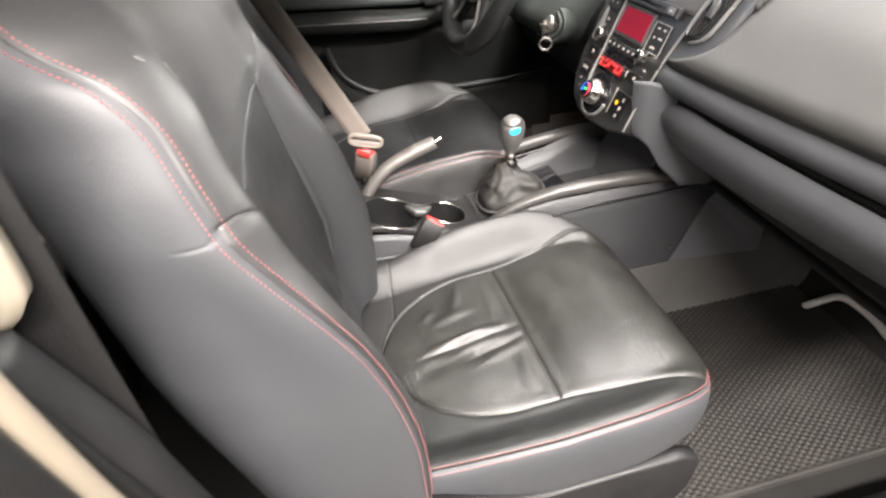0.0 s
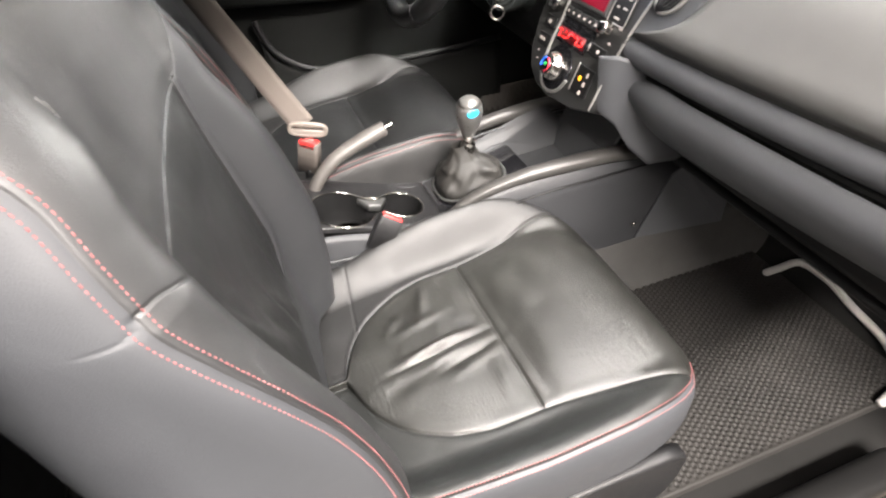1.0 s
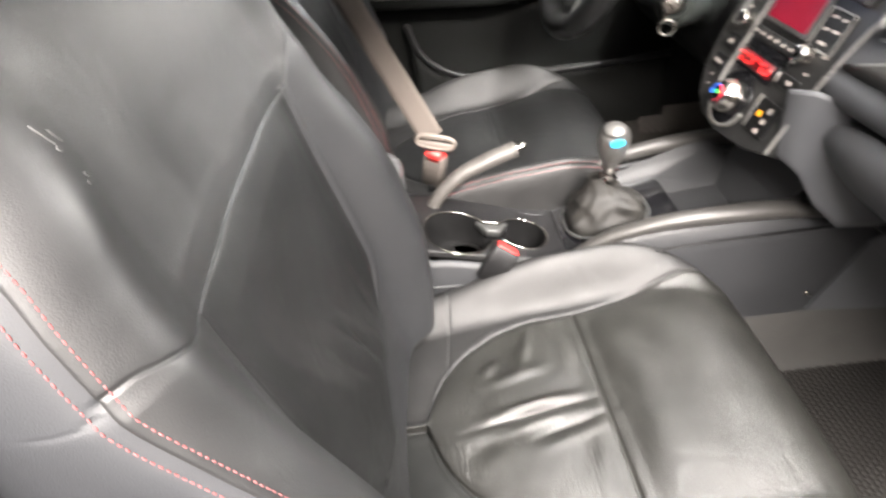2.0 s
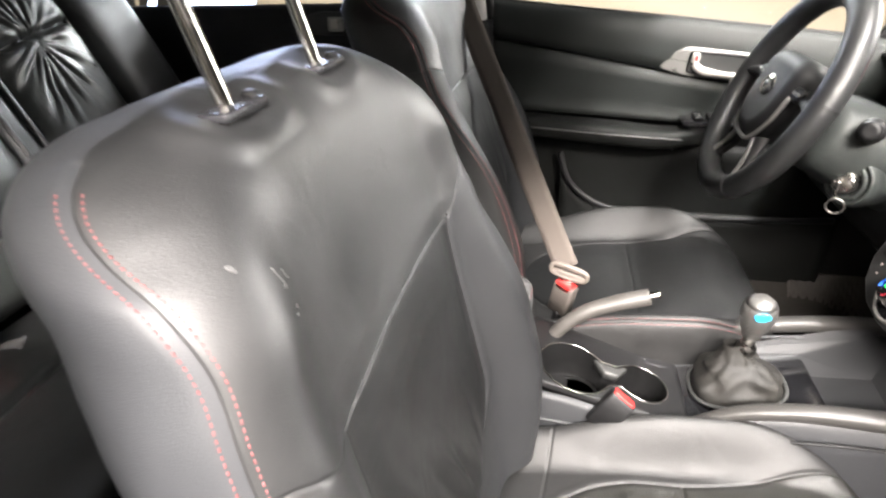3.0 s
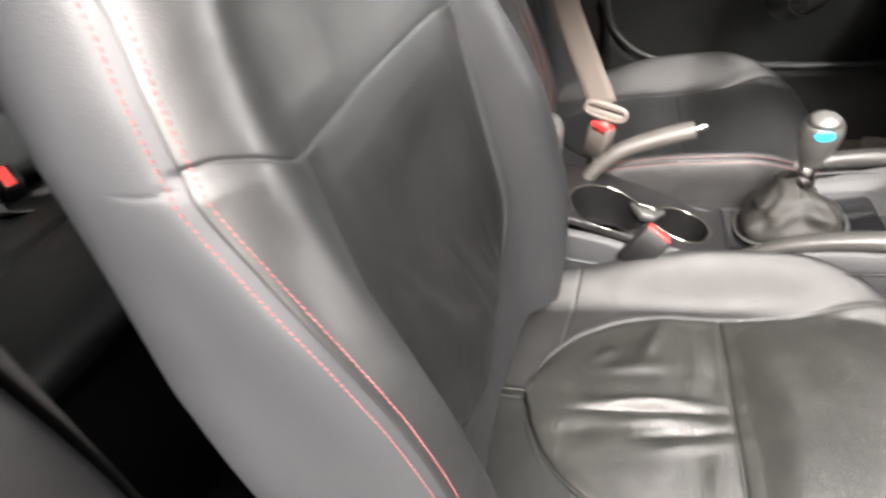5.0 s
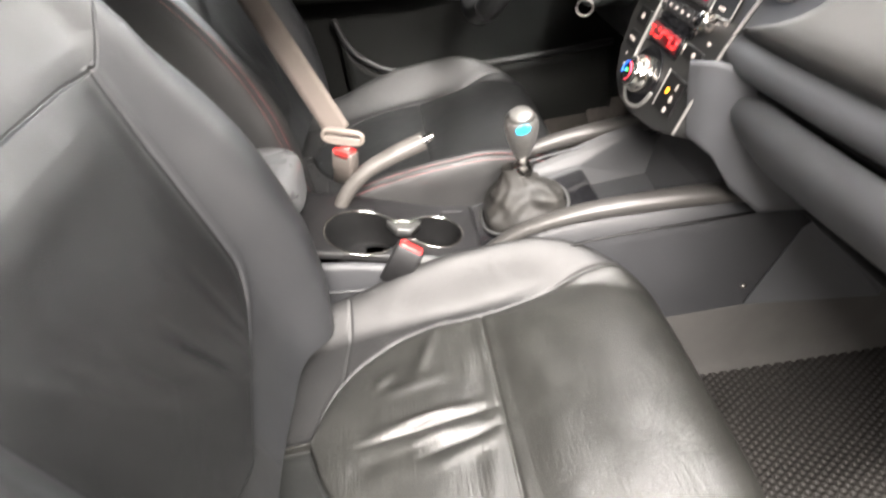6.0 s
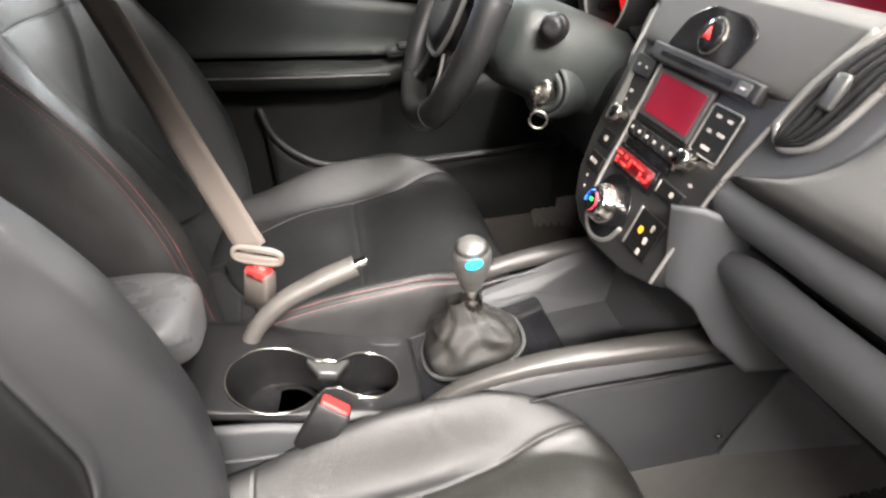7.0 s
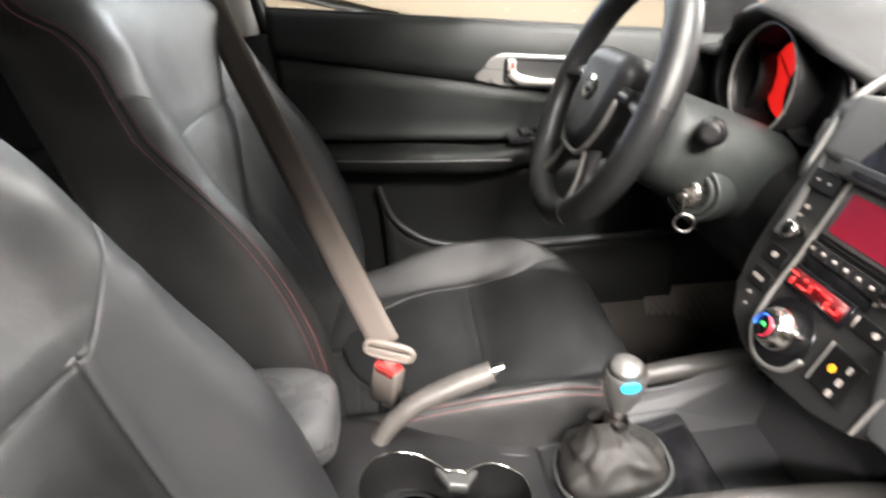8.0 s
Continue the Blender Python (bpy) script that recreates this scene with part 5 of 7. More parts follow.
def centre_stack():
    st = thing("centre_stack", (0.80, 0.02, 0.30), "graphite centre console fascia with radio and climate controls", "dashboard")
    right = [(float(stack_edge(v)), float(v)) for v in np.linspace(-0.014, 0.262, 14)]
    left = [(-0.128, 0.262), (-0.134, 0.20), (-0.137, 0.14), (-0.137, 0.07), (-0.126, 0.02), (-0.103, -0.012), (-0.065, -0.032), (-0.02, -0.038), (0.06, -0.030)]
    face = plate(st, "fascia", right + left, STACK_DARK, 0.0, 0.05, 0.003)
    U = []
    for v in np.linspace(0.200, 0.272, 16):
        h = 0.0025 - 1.1 * max(0.0, v - 0.222) ** 2 - 0.004 * sstep(0.206, 0.199, v)
        lo, hi = -0.130, float(stack_edge(v)) - 0.002
        U.append([STACK @ Vector((lo + (hi - lo) * k, v, h - 0.006 * abs(2 * k - 1) ** 6)) for k in np.linspace(0, 1, 30)])
    part("upper_fascia", sheet("upper_fascia", np.array(U), thick=0.004), PLASTIC_SOFT, face)
    # bright lines: the right rim and the rim round the middle column
    pts = [STACK @ Vector((float(stack_edge(v)) + 0.001, float(v), 0.001)) for v in np.linspace(-0.012, 0.27, 20)]
    part("rim_strip", sweep("rim_strip", pts, 0.0022, 0.0022, n=60, seg=8), SATIN, face)
    col = [(-0.062, 0.190), (-0.062, 0.10), (-0.064, 0.03), (-0.058, -0.008), (-0.038, -0.026), (-0.012, -0.028), (0.012, -0.016), (0.024, 0.006)]
    part("column_strip", sweep("column_strip", [STACK @ Vector((u, v, 0.003)) for u, v in col], 0.0022, 0.003, n=70, seg=8), SATIN, face)
    # radio
    radio = plate(face, "radio_face", rect(-0.060, 0.119, 0.050, 0.190), PLASTIC, 0.003, 0.01, 0.002, 0.004)
    part("screen_frame", prism(round_outline(rect(-0.054, 0.126, 0.050, 0.183), 0.004), 0.006, 0.0015, 0.0062), FASCIA, radio, m=STACK)
    part("screen", prism(round_outline(rect(-0.046, 0.132, 0.044, 0.177), 0.002), 0.004, 0.0, 0.0070), SCREEN_RED, radio, "dark red lit display", m=STACK)
    for i in range(6):
        key = plate(face, "preset_key", rect(-0.060 + i * 0.0175, 0.101, -0.0445 + i * 0.0175, 0.116), PLASTIC, 0.004, 0.006, 0.001, 0.001)
        part("printed_mark", prism(rect(-0.0545 + i * 0.0175, 0.1065, -0.050 + i * 0.0175, 0.1105), 0.001, 0, 0.0046), PRINT, key, m=STACK)
    plate(face, "gloss_band", rect(-0.060, 0.086, 0.045, 0.0985), PIANO, 0.0025, 0.004, 0.001)
    # clock and climate readout
    clock = plate(face, "clock_window", rect(-0.060, 0.056, 0.034, 0.086), PIANO, 0.0030, 0.004, 0.001)
    part("clock_glow", prism(rect(-0.056, 0.062, 0.029, 0.0815), 0.002, 0, 0.0036), DIGIT_BACK, clock, m=STACK)
    for u, v, w, h in ((-0.052, 0.0755, 0.012, 0.0022), (-0.050, 0.067, 0.0025, 0.008), (-0.034, 0.0660, 0.0135, 0.0022), (-0.033, 0.0755, 0.0025, 0.004), (-0.022, 0.071, 0.0025, 0.009), (-0.015, 0.0765, 0.011, 0.0022), (0.001, 0.0755, 0.014, 0.0022), (0.006, 0.068, 0.0028, 0.008), (0.016, 0.0665, 0.011, 0.0025), (0.0225, 0.071, 0.0025, 0.009)):
        part("digit_bar", prism(rect(u - w / 2, v - h / 2, u + w / 2, v + h / 2), 0.001, 0, 0.0042), DIGITS, clock, m=STACK)
    # temperature dial
    plate(face, "dial_well", [(-0.020 + 0.042 * math.cos(t), 0.014 + 0.042 * math.sin(t)) for t in np.linspace(0, 2 * math.pi, 40, endpoint=False)], PIANO, 0.0022, 0.004, 0.001)
    dial = part("temperature_dial", lathe([(0.0, 0.024), (0.017, 0.024), (0.0195, 0.0225), (0.021, 0.018), (0.0245, 0.012), (0.026, 0.004), (0.026, 0.0)], 48, 30), CHROME, face, m=on_stack(-0.020, 0.016, 0.002))
    part("dial_face", lathe([(0.0, 0.0268), (0.015, 0.0268), (0.0165, 0.0245)], 40), PIANO, dial, m=on_stack(-0.020, 0.016, 0.002))
    for mat, a0, a1 in ((BLUE_RING, 1.7, 3.6), (RED_RING, -1.2, 1.3)):
        arc = [Vector((-0.020 + 0.0125 * math.cos(t), 0.016 + 0.0125 * math.sin(t), 0.0292)) for t in np.linspace(a0, a1, 8)]
        part("dial_arc", sweep("dial_arc", [STACK @ p for p in arc], 0.0018, 0.0006, n=20, seg=6), mat, dial)
    part("dial_mark", prism(rect(-0.003, -0.002, 0.003, 0.002), 0.001, 0, 0.0277), GREEN_LED, dial, m=on_stack(-0.020, 0.017, 0.002))
    # right column of keys
    keys = plate(face, "key_block", rect(0.055, 0.124, 0.101, 0.174), PLASTIC_DARK, 0.0035, 0.006, 0.0015, 0.003)
    part("key_rim", tube_loop([STACK @ Vector((u, v, 0.0036)) for u, v in round_outline(rect(0.055, 0.124, 0.101, 0.174), 0.004)], 0.0011), SATIN, keys)
    marks(keys, [(0.070, 0.165, 0.010, 0.0045), (0.088, 0.165, 0.010, 0.0045), (0.068, 0.149, 0.008, 0.0045), (0.086, 0.150, 0.014, 0.0045), (0.076, 0.133, 0.018, 0.005)], 0.0042)
    for u, nm in ((0.066, "tune_knob"), (-0.086, "volume_knob")):
        k = part(nm, lathe([(0.0, 0.017), (0.0085, 0.017), (0.010, 0.0155), (0.0115, 0.006), (0.0125, 0.0), (0.0125, -0.002)], 32, 20), CHROME, face, m=on_stack(u, 0.1135, 0.001))
        part("knob_face", lathe([(0.0, 0.0178), (0.0075, 0.0178), (0.0083, 0.0165)], 28), PIANO, k, m=on_stack(u, 0.1135, 0.001))
    marks(face, [(0.093, 0.121, 0.011, 0.0045), (0.083, 0.094, 0.008, 0.0045), (0.047, 0.097, 0.005, 0.005)], 0.0008)
    seat = plate(face, "seat_heat_key", rect(0.041, 0.066, 0.087, 0.083), PLASTIC_DARK, 0.0035, 0.006, 0.0015, 0.002)
    marks(seat, [(0.070, 0.075, 0.009, 0.008)], 0.0042)
    part("key_light", prism(rect(0.043, 0.068, 0.045, 0.081), 0.001, 0, 0.0042), PRINT, seat, m=STACK)
    mode = plate(face, "mode_keys", rect(0.041, -0.002, 0.087, 0.045), PLASTIC_DARK, 0.0035, 0.006, 0.0015, 0.003)
    marks(mode, [(0.073, 0.034, 0.0055, 0.011), (0.072, 0.018, 0.008, 0.011), (0.070, 0.003, 0.008, 0.010)], 0.0042)
    part("key_light", prism([(0.0565 + 0.0035 * math.cos(t), 0.024 + 0.0045 * math.sin(t)) for t in np.linspace(0, 6.2, 12)], 0.001, 0, 0.0044), AMBER, mode, m=STACK)
    part("key_rim", sweep("key_rim", [STACK @ Vector((0.0405, v, 0.004)) for v in (-0.002, 0.02, 0.046)], 0.0012, n=10, seg=6), SATIN, mode)
    # left column of keys
    top = plate(face, "corner_key", rect(-0.118, 0.162, -0.072, 0.186), PLASTIC_DARK, 0.0035, 0.006, 0.0015, 0.003)
    marks(top, [(-0.104, 0.174, 0.006, 0.0045), (-0.086, 0.174, 0.006, 0.0045)], 0.0042)
    marks(face, [(-0.098, 0.142, 0.010, 0.006), (-0.100, 0.130, 0.006, 0.005), (-0.106, 0.098, 0.006, 0.004)], 0.0008)
    for u, v, n in ((-0.094, 0.077, 1), (-0.094, 0.044, 3)):
        k = plate(face, "side_key", rect(u - 0.018, v - 0.011, u + 0.018, v + 0.011), PLASTIC_DARK, 0.003, 0.006, 0.0012, 0.003)
        marks(k, [(u - 0.009 + 0.007 * i, v, 0.004, 0.008) for i in range(n)] if n > 1 else [(u, v, 0.011, 0.009)], 0.0038)
    marks(face, [(-0.098, 0.022, 0.005, 0.005), (-0.092, 0.008, 0.005, 0.004)], 0.0008)
    # disc slot along the top of the radio
    slot = plate(face, "disc_slot_housing", rect(-0.084, 0.186, 0.108, 0.206), PLASTIC, 0.012, 0.014, 0.003, 0.003)
    part("disc_slot", prism(round_outline(rect(-0.060, 0.193, 0.070, 0.1985), 0.002), 0.002, 0, 0.0126), PIANO, slot, m=STACK)
    part("eject_key", prism(round_outline(rect(0.080, 0.190, 0.098, 0.202), 0.002), 0.003, 0.0006, 0.0136), FASCIA, slot, m=STACK)
    marks(slot, [(0.089, 0.196, 0.009, 0.003)], 0.0142)
    part("seal_tag", box(0.022, 0.006, 0.0012, 0.0005), PRINT, face, m=on_stack(0.098, 0.215, 0.001) @ Matrix.Rotation(-0.25, 4, "Z"))
    # hazard switch in its gloss lens
    lens = plate(face, "hazard_lens", [(-0.066, 0.204), (0.052, 0.204), (0.066, 0.242), (0.040, 0.256), (-0.022, 0.258), (-0.050, 0.240)], PIANO, 0.0092, 0.012, 0.003, 0.010)
    hz = part("hazard_switch", lathe([(0.0, 0.006), (0.013, 0.0055), (0.0165, 0.0035), (0.0175, 0.0)], 40, 16), PIANO, lens, m=on_stack(0.004, 0.229, 0.0092))
    part("switch_rim", lathe([(0.0165, 0.0), (0.0182, 0.0022), (0.0195, 0.0)], 40, None, False), CHROME, hz, m=on_stack(0.004, 0.229, 0.0092))
    part("warning_triangle", prism([(-0.007, -0.005), (0.007, -0.005), (0.0, 0.008)], 0.001, 0, 0.0070), RED, hz, m=on_stack(0.004, 0.229, 0.0092))
    return st


def side_vent(side):
    """An upright air vent beside the fascia, with long curved slats; side: 1 by the passenger, -1 by the driver."""
    v = thing("air_vent", (0.86, -0.17 * side, 0.62), "tall curved air vent with dark slats and silver rim", "air vent", "dash vents")
    def line(k, h=0.0):
        """A line along the vent, k from its inner to its outer side."""
        pts = []
        for t in np.linspace(0, 1, 14):
            vv = 0.170 + 0.135 * t
            a = float(spl([0, 0.08, 0.3, 0.5, 0.76, 1.0], [0.146, 0.138, 0.143, 0.154, 0.172, 0.188], t))
            b = float(spl([0, 0.05, 0.12, 0.3, 0.5, 0.76, 1.0], [0.152, 0.176, 0.186, 0.196, 0.204, 0.216, 0.224], t))
            pts.append(tuple(STACK @ Vector((side * (a + (b - a) * k), vv - 0.003 * k, h - 0.10 * max(0, t - 0.5) ** 2))))
        return pts
    rim_out = [(0.105, 0.09), (0.119, 0.119), (0.153, 0.133), (0.195, 0.156), (0.214, 0.180), (0.226, 0.23), (0.236, 0.27), (0.13, 0.27), (0.12, 0.20)]
    part("vent_surround", prism(round_outline([(side * a, b) for a, b in rim_out][::side], 0.012), 0.03, 0.005, -0.004), PLASTIC_BLUE if side > 0 else PLASTIC_SOFT, v, m=STACK)
    P = np.array([line(k, -0.0025) for k in np.linspace(0, 1, 8)])
    body = part("vent_duct", sheet("vent_duct", P, thick=0.004), PLASTIC_DARK, v)
    rim = line(0, 0.002) + line(1, 0.002)[::-1]
    part("vent_rim", tube_loop(curve3(rim + [rim[0]], 90)[:-1], 0.0035), SATIN, v)
    for k in (0.17, 0.34, 0.51, 0.68, 0.85):
        p = np.array(line(k, 0.0065))
        q = np.array(line(k + 0.05, -0.001))
        S = np.stack([p, (p + q) / 2, q], 1)
        part("slat", sheet("slat", S, thick=0.003), PLASTIC, body)
    a, b = np.array(line(0.42, 0.006)), np.array(line(0.60, 0.006))
    c = (a[5] + b[5]) / 2
    part("vent_tab", box(0.014, 0.030, 0.010, 0.003), FASCIA, body, m=Matrix.Translation(c) @ Matrix((U_RT, V_UP, N_OUT)).transposed().to_4x4())
    if side < 0:
        # turned away round its inner edge, towards the driver
        hinge = Vector((0.842, 0.140, 0.723))
        v.matrix_basis = Matrix.Translation(hinge + Vector((0.006, -0.002, 0))) @ Matrix.Rotation(math.radians(-36), 4, V_UP) @ Matrix.Translation(-hinge) @ v.matrix_basis
    return v


def bow(y):
    """How far the dash draws back towards the passenger's door."""
    return 0.066 * float(np.clip((-y - 0.12) / 0.55, 0, 1)) ** 1.6


def dash_profile(y):
    """Cross-section of the passenger side from the windscreen down to the fold, as (x, z)."""
    b = bow(y)
    return [(1.48, 0.800), (1.25, 0.822), (1.05 + 0.3 * b, 0.815), (0.94 + 0.6 * b, 0.785), (0.865 + 0.9 * b, 0.737), (0.822 + b, 0.684), (0.800 + b, 0.652), (0.798 + b, 0.640), (0.814 + b, 0.632)]


def dashboard():
    d = thing("dashboard", (1.05, -0.3, 0.36), "soft grey moulded dashboard over slate lower trim", "dashboard")
    P = []
    for k in np.linspace(0, 1, 40):
        row = []
        for p in curve3([(x, -0.12 - 0.58 * k, z) for x, z in dash_profile(-0.12 - 0.58 * k)], 60):
            y_in = -0.200 if p[0] > 0.95 else float(spl([0.62, 0.638, 0.650, 0.668, 0.690, 0.740, 0.785, 0.82], [-0.118, -0.128, -0.160, -0.200, -0.219, -0.232, -0.240, -0.200], p[2]))
            row.append((p[0], y_in + (-0.70 - y_in) * k, p[2]))
        P.append(row)
    P = np.array(P)
    part("upper_pad", slab("upper_pad", P, (0.006, 0.0, -0.008)), PLASTIC_SOFT, d)
    # slate strip under the fold
    Q = []
    for y in np.linspace(-0.110, -0.70, 40):
        b = bow(y)
        Q.append(curve3([(0.837 + b, y, 0.636), (0.808 + b, y, 0.628), (0.796 + b, y, 0.614), (0.796 + b, y, 0.598), (0.808 + b, y, 0.584), (0.847 + b, y, 0.576)], 24))
    part("middle_trim", sheet("middle_trim", np.array(Q), thick=0.006), PLASTIC_BLUE, d)
    # end of the slate trim turning down beside the fascia to the console
    E = []
    for t in np.linspace(0, 1, 20):
        y0 = -0.108 - 0.004 * t
        row = []
        for dx, dy, low in ((-0.03, 0.0, 0.505), (-0.004, -0.014, 0.478), (0.010, -0.034, 0.440), (0.040, -0.050, 0.405), (0.15, -0.054, 0.395)):
            z = 0.60 + (low - 0.60) * t
            row.append((0.790 + dx + 0.30 * (0.60 - z) ** 1.5, y0 + dy, z))
        E.append(row)
    part("knee_trim", sheet("knee_trim", np.array(E), thick=0.006), PLASTIC_BLUE, d)
    # glovebox lid: a long swelling panel rounded at its inner end
    lid = []
    for s in np.linspace(0, 1, 46):
        y = -0.128 - 0.565 * s
        grow = min(1.0, math.sqrt(max(0.0, 1 - (1 - min(1, s / 0.16)) ** 2)))
        zc, half = 0.526 - 0.004 * min(1, s / 0.22) - 0.008 * s, 0.010 + 0.042 * grow
        row = []
        for t in np.linspace(-1, 1, 24):
            bulge = (1 - abs(t) ** 2.6) * 0.050 * (0.35 + 0.65 * grow)
            row.append((0.836 + 0.024 * t - bulge * 0.55 + 0.9 * bow(y), y, zc - half * t))
        lid.append(row[::-1])
    L = np.array(lid)
    gl = part("glovebox_lid", sheet("glovebox_lid", L, thick=0.006), PLASTIC_BLUE, d)
    part("lid_latch", box(0.02, 0.06, 0.016, 0.005, (0.895, -0.42, 0.470)), PLASTIC_DARK, gl)
    gap = [L[i, -1] for i in range(45, 0, -4)] + [L[1, j] for j in (20, 15, 11, 7, 3)] + [L[i, 0] for i in range(1, 8, 2)]
    part("lid_gap", sweep("lid_gap", [tuple(p + np.array((0.012, 0.003, 0.003))) for p in gap], 0.0065, 0.0065, n=90, seg=8), RUBBER, gl)
    part("under_panel", box(0.50, 0.56, 0.012, 0.004, (1.17, -0.42, 0.396)), PLASTIC_DARK, d)
    part("dash_core", box(0.50, 1.32, 0.22, 0.02, (1.22, CY, 0.66)), PLASTIC_DARK, d)
    part("lower_core", box(0.42, 0.54, 0.16, 0.02, (1.12, -0.42, 0.49)), PLASTIC_DARK, d)
    # middle top with the readout in its hood
    T = []
    for y in np.linspace(0.15, -0.235, 24):
        e = -0.010 * ((y + 0.03) / 0.18) ** 2
        T.append(curve3([(0.866, y, 0.748 + e), (0.8665, y, 0.759 + e), (0.876, y, 0.7655 + e), (0.91, y, 0.764 + e), (0.945, y, 0.756), (0.968, y, 0.744)], 24))
    part("top_shelf", sheet("top_shelf", np.array(T), thick=-0.006), PLASTIC_SOFT, d)
    T = []
    for y in np.linspace(0.17, -0.235, 24):
        e = -0.03 * abs((y + 0.03) / 0.2) ** 3
        T.append(curve3([(0.990, y, 0.788 + e), (0.955, y, 0.796 + e), (0.948, y, 0.804 + e), (0.965, y, 0.815 + e), (1.05, y, 0.826), (1.25, y, 0.828), (1.48, y, 0.80)], 26))
    hood = part("readout_hood", sheet("readout_hood", np.array(T), thick=-0.006), PLASTIC_SOFT, d)
    tip = Matrix.Translation((0.972, -0.005, 0.768)) @ Matrix.Rotation(0.35, 4, "Y")
    part("readout", box(0.006, 0.23, 0.052, 0.002), SCREEN_RED, hood, "wide dark red lit readout", m=tip)
    part("readout_glow", box(0.002, 0.20, 0.012, 0.0), DIGITS, hood, m=tip @ Matrix.Translation((-0.0035, 0.0, -0.018)))
    for i in range(4):
        part("digit_bar", box(0.002, 0.010, 0.012, 0.0), DIGITS, hood, m=tip @ Matrix.Translation((-0.0038, -0.06 + 0.016 * i, 0.006)))
    # driver's side: lower panel beside the column and the crash pad over the dials
    R = []
    for y in np.linspace(0.145, 0.70, 48):
        off = abs(y - 0.365)
        zl = float(spl([0, 0.06, 0.12, 0.19, 0.26, 0.34], [0.852, 0.838, 0.806, 0.772, 0.756, 0.750], off))
        xl = float(spl([0, 0.06, 0.12, 0.19, 0.26, 0.34], [0.862, 0.866, 0.886, 0.915, 0.935, 0.94], off))
        R.append(curve3([(1.48, y, 0.80), (1.22, y, 0.5 * zl + 0.413), (1.02, y, zl + 0.004), (xl + 0.035, y, zl + 0.003), (xl + 0.008, y, zl), (xl, y, zl - 0.007), (xl + 0.008, y, zl - 0.014), (xl + 0.05, y, zl - 0.026), (0.995, y, zl - 0.036)], 40))
    part("cluster_hood", sheet("cluster_hood", np.array(R), thick=0.006), HOOD, d)
    F = []
    for t in np.linspace(0, 1, 16):
        y = 0.300 - 0.105 * t
        zl = float(spl([0.06, 0.12, 0.19], [0.790, 0.762, 0.730], 0.365 - y))
        F.append([(0.960 - 0.058 * t ** 1.4 - 0.012 * k, y, zl + (0.635 - zl) * k) for k in np.linspace(0, 1, 10)])
    part("cluster_flank", sheet("cluster_flank", np.array(F), thick=0.006), PLASTIC_SOFT, d)
    K = []
    for y in np.linspace(0.115, 0.70, 24):
        K.append(curve3([(0.93, y, 0.66), (0.86, y, 0.63), (0.835, y, 0.57), (0.845, y, 0.50), (0.90, y, 0.43), (1.05, y, 0.40)], 20))
    part("knee_panel", sheet("knee_panel", np.array(K), thick=0.006), PLASTIC_DARK, d)
    return d


def cluster():
    c = thing("instrument_cluster", (0.93, 0.36, 0.66), "three hooded round dials with red lit middle gauge", "instrument cluster")
    face = Matrix((Vector((0, -1, 0)), Vector((0.08, 0, 0.9968)), Vector((-0.9968, 0, 0.08)))).transposed().to_4x4()
    part("binnacle", box(0.35, 0.16, 0.05, 0.02), PLASTIC_DARK, c, m=Matrix.Translation((0.972, 0.355, 0.720)) @ face)
    for y, r, deep in ((0.462, 0.060, 0.026), (0.362, 0.077, 0.056), (0.262, 0.060, 0.026)):
        m = Matrix.Translation((0.935 if r < 0.07 else 0.945, y, 0.738 if r > 0.07 else 0.732)) @ face
        pod = part("dial_hood", lathe([(r * 0.94, 0.0), (r, 0.02), (r * 1.02, deep), (r * 1.06, deep + 0.003), (r * 1.09, deep - 0.002), (r * 1.07, 0.0)], 56, 28, False), PLASTIC_DARK, c, m=m)
        part("dial", lathe([(0.0, 0.004), (r * 0.93, 0.004), (r * 0.94, 0.0)], 48), RUBBER, pod, m=m)
        if r > 0.07:
            part("dial_rim", lathe([(r * 1.02, deep), (r * 1.045, deep + 0.0045), (r * 1.075, deep + 0.002)], 56, None, False), SATIN, pod, m=m)
            scale = part("dial_glow", lathe([(0.0, 0.0052), (r * 0.78, 0.0052), (r * 0.79, 0.0045)], 48), GAUGE_RED, pod, "glowing red dial face", m=m)
            part("needle", box(0.003, r * 0.75, 0.002, 0.0005), RED, pod, m=m @ Matrix.Rotation(0.9, 4, "Z") @ Matrix.Translation((0, r * 0.3, 0.010)))
            for t in np.linspace(-0.8, 3.9, 25):
                part("scale_mark", box(0.010, 0.0016, 0.0012, 0.0), PLASTIC_DARK, scale, m=m @ Matrix.Rotation(t, 4, "Z") @ Matrix.Translation((r * 0.82, 0, 0.0080)))
    return c


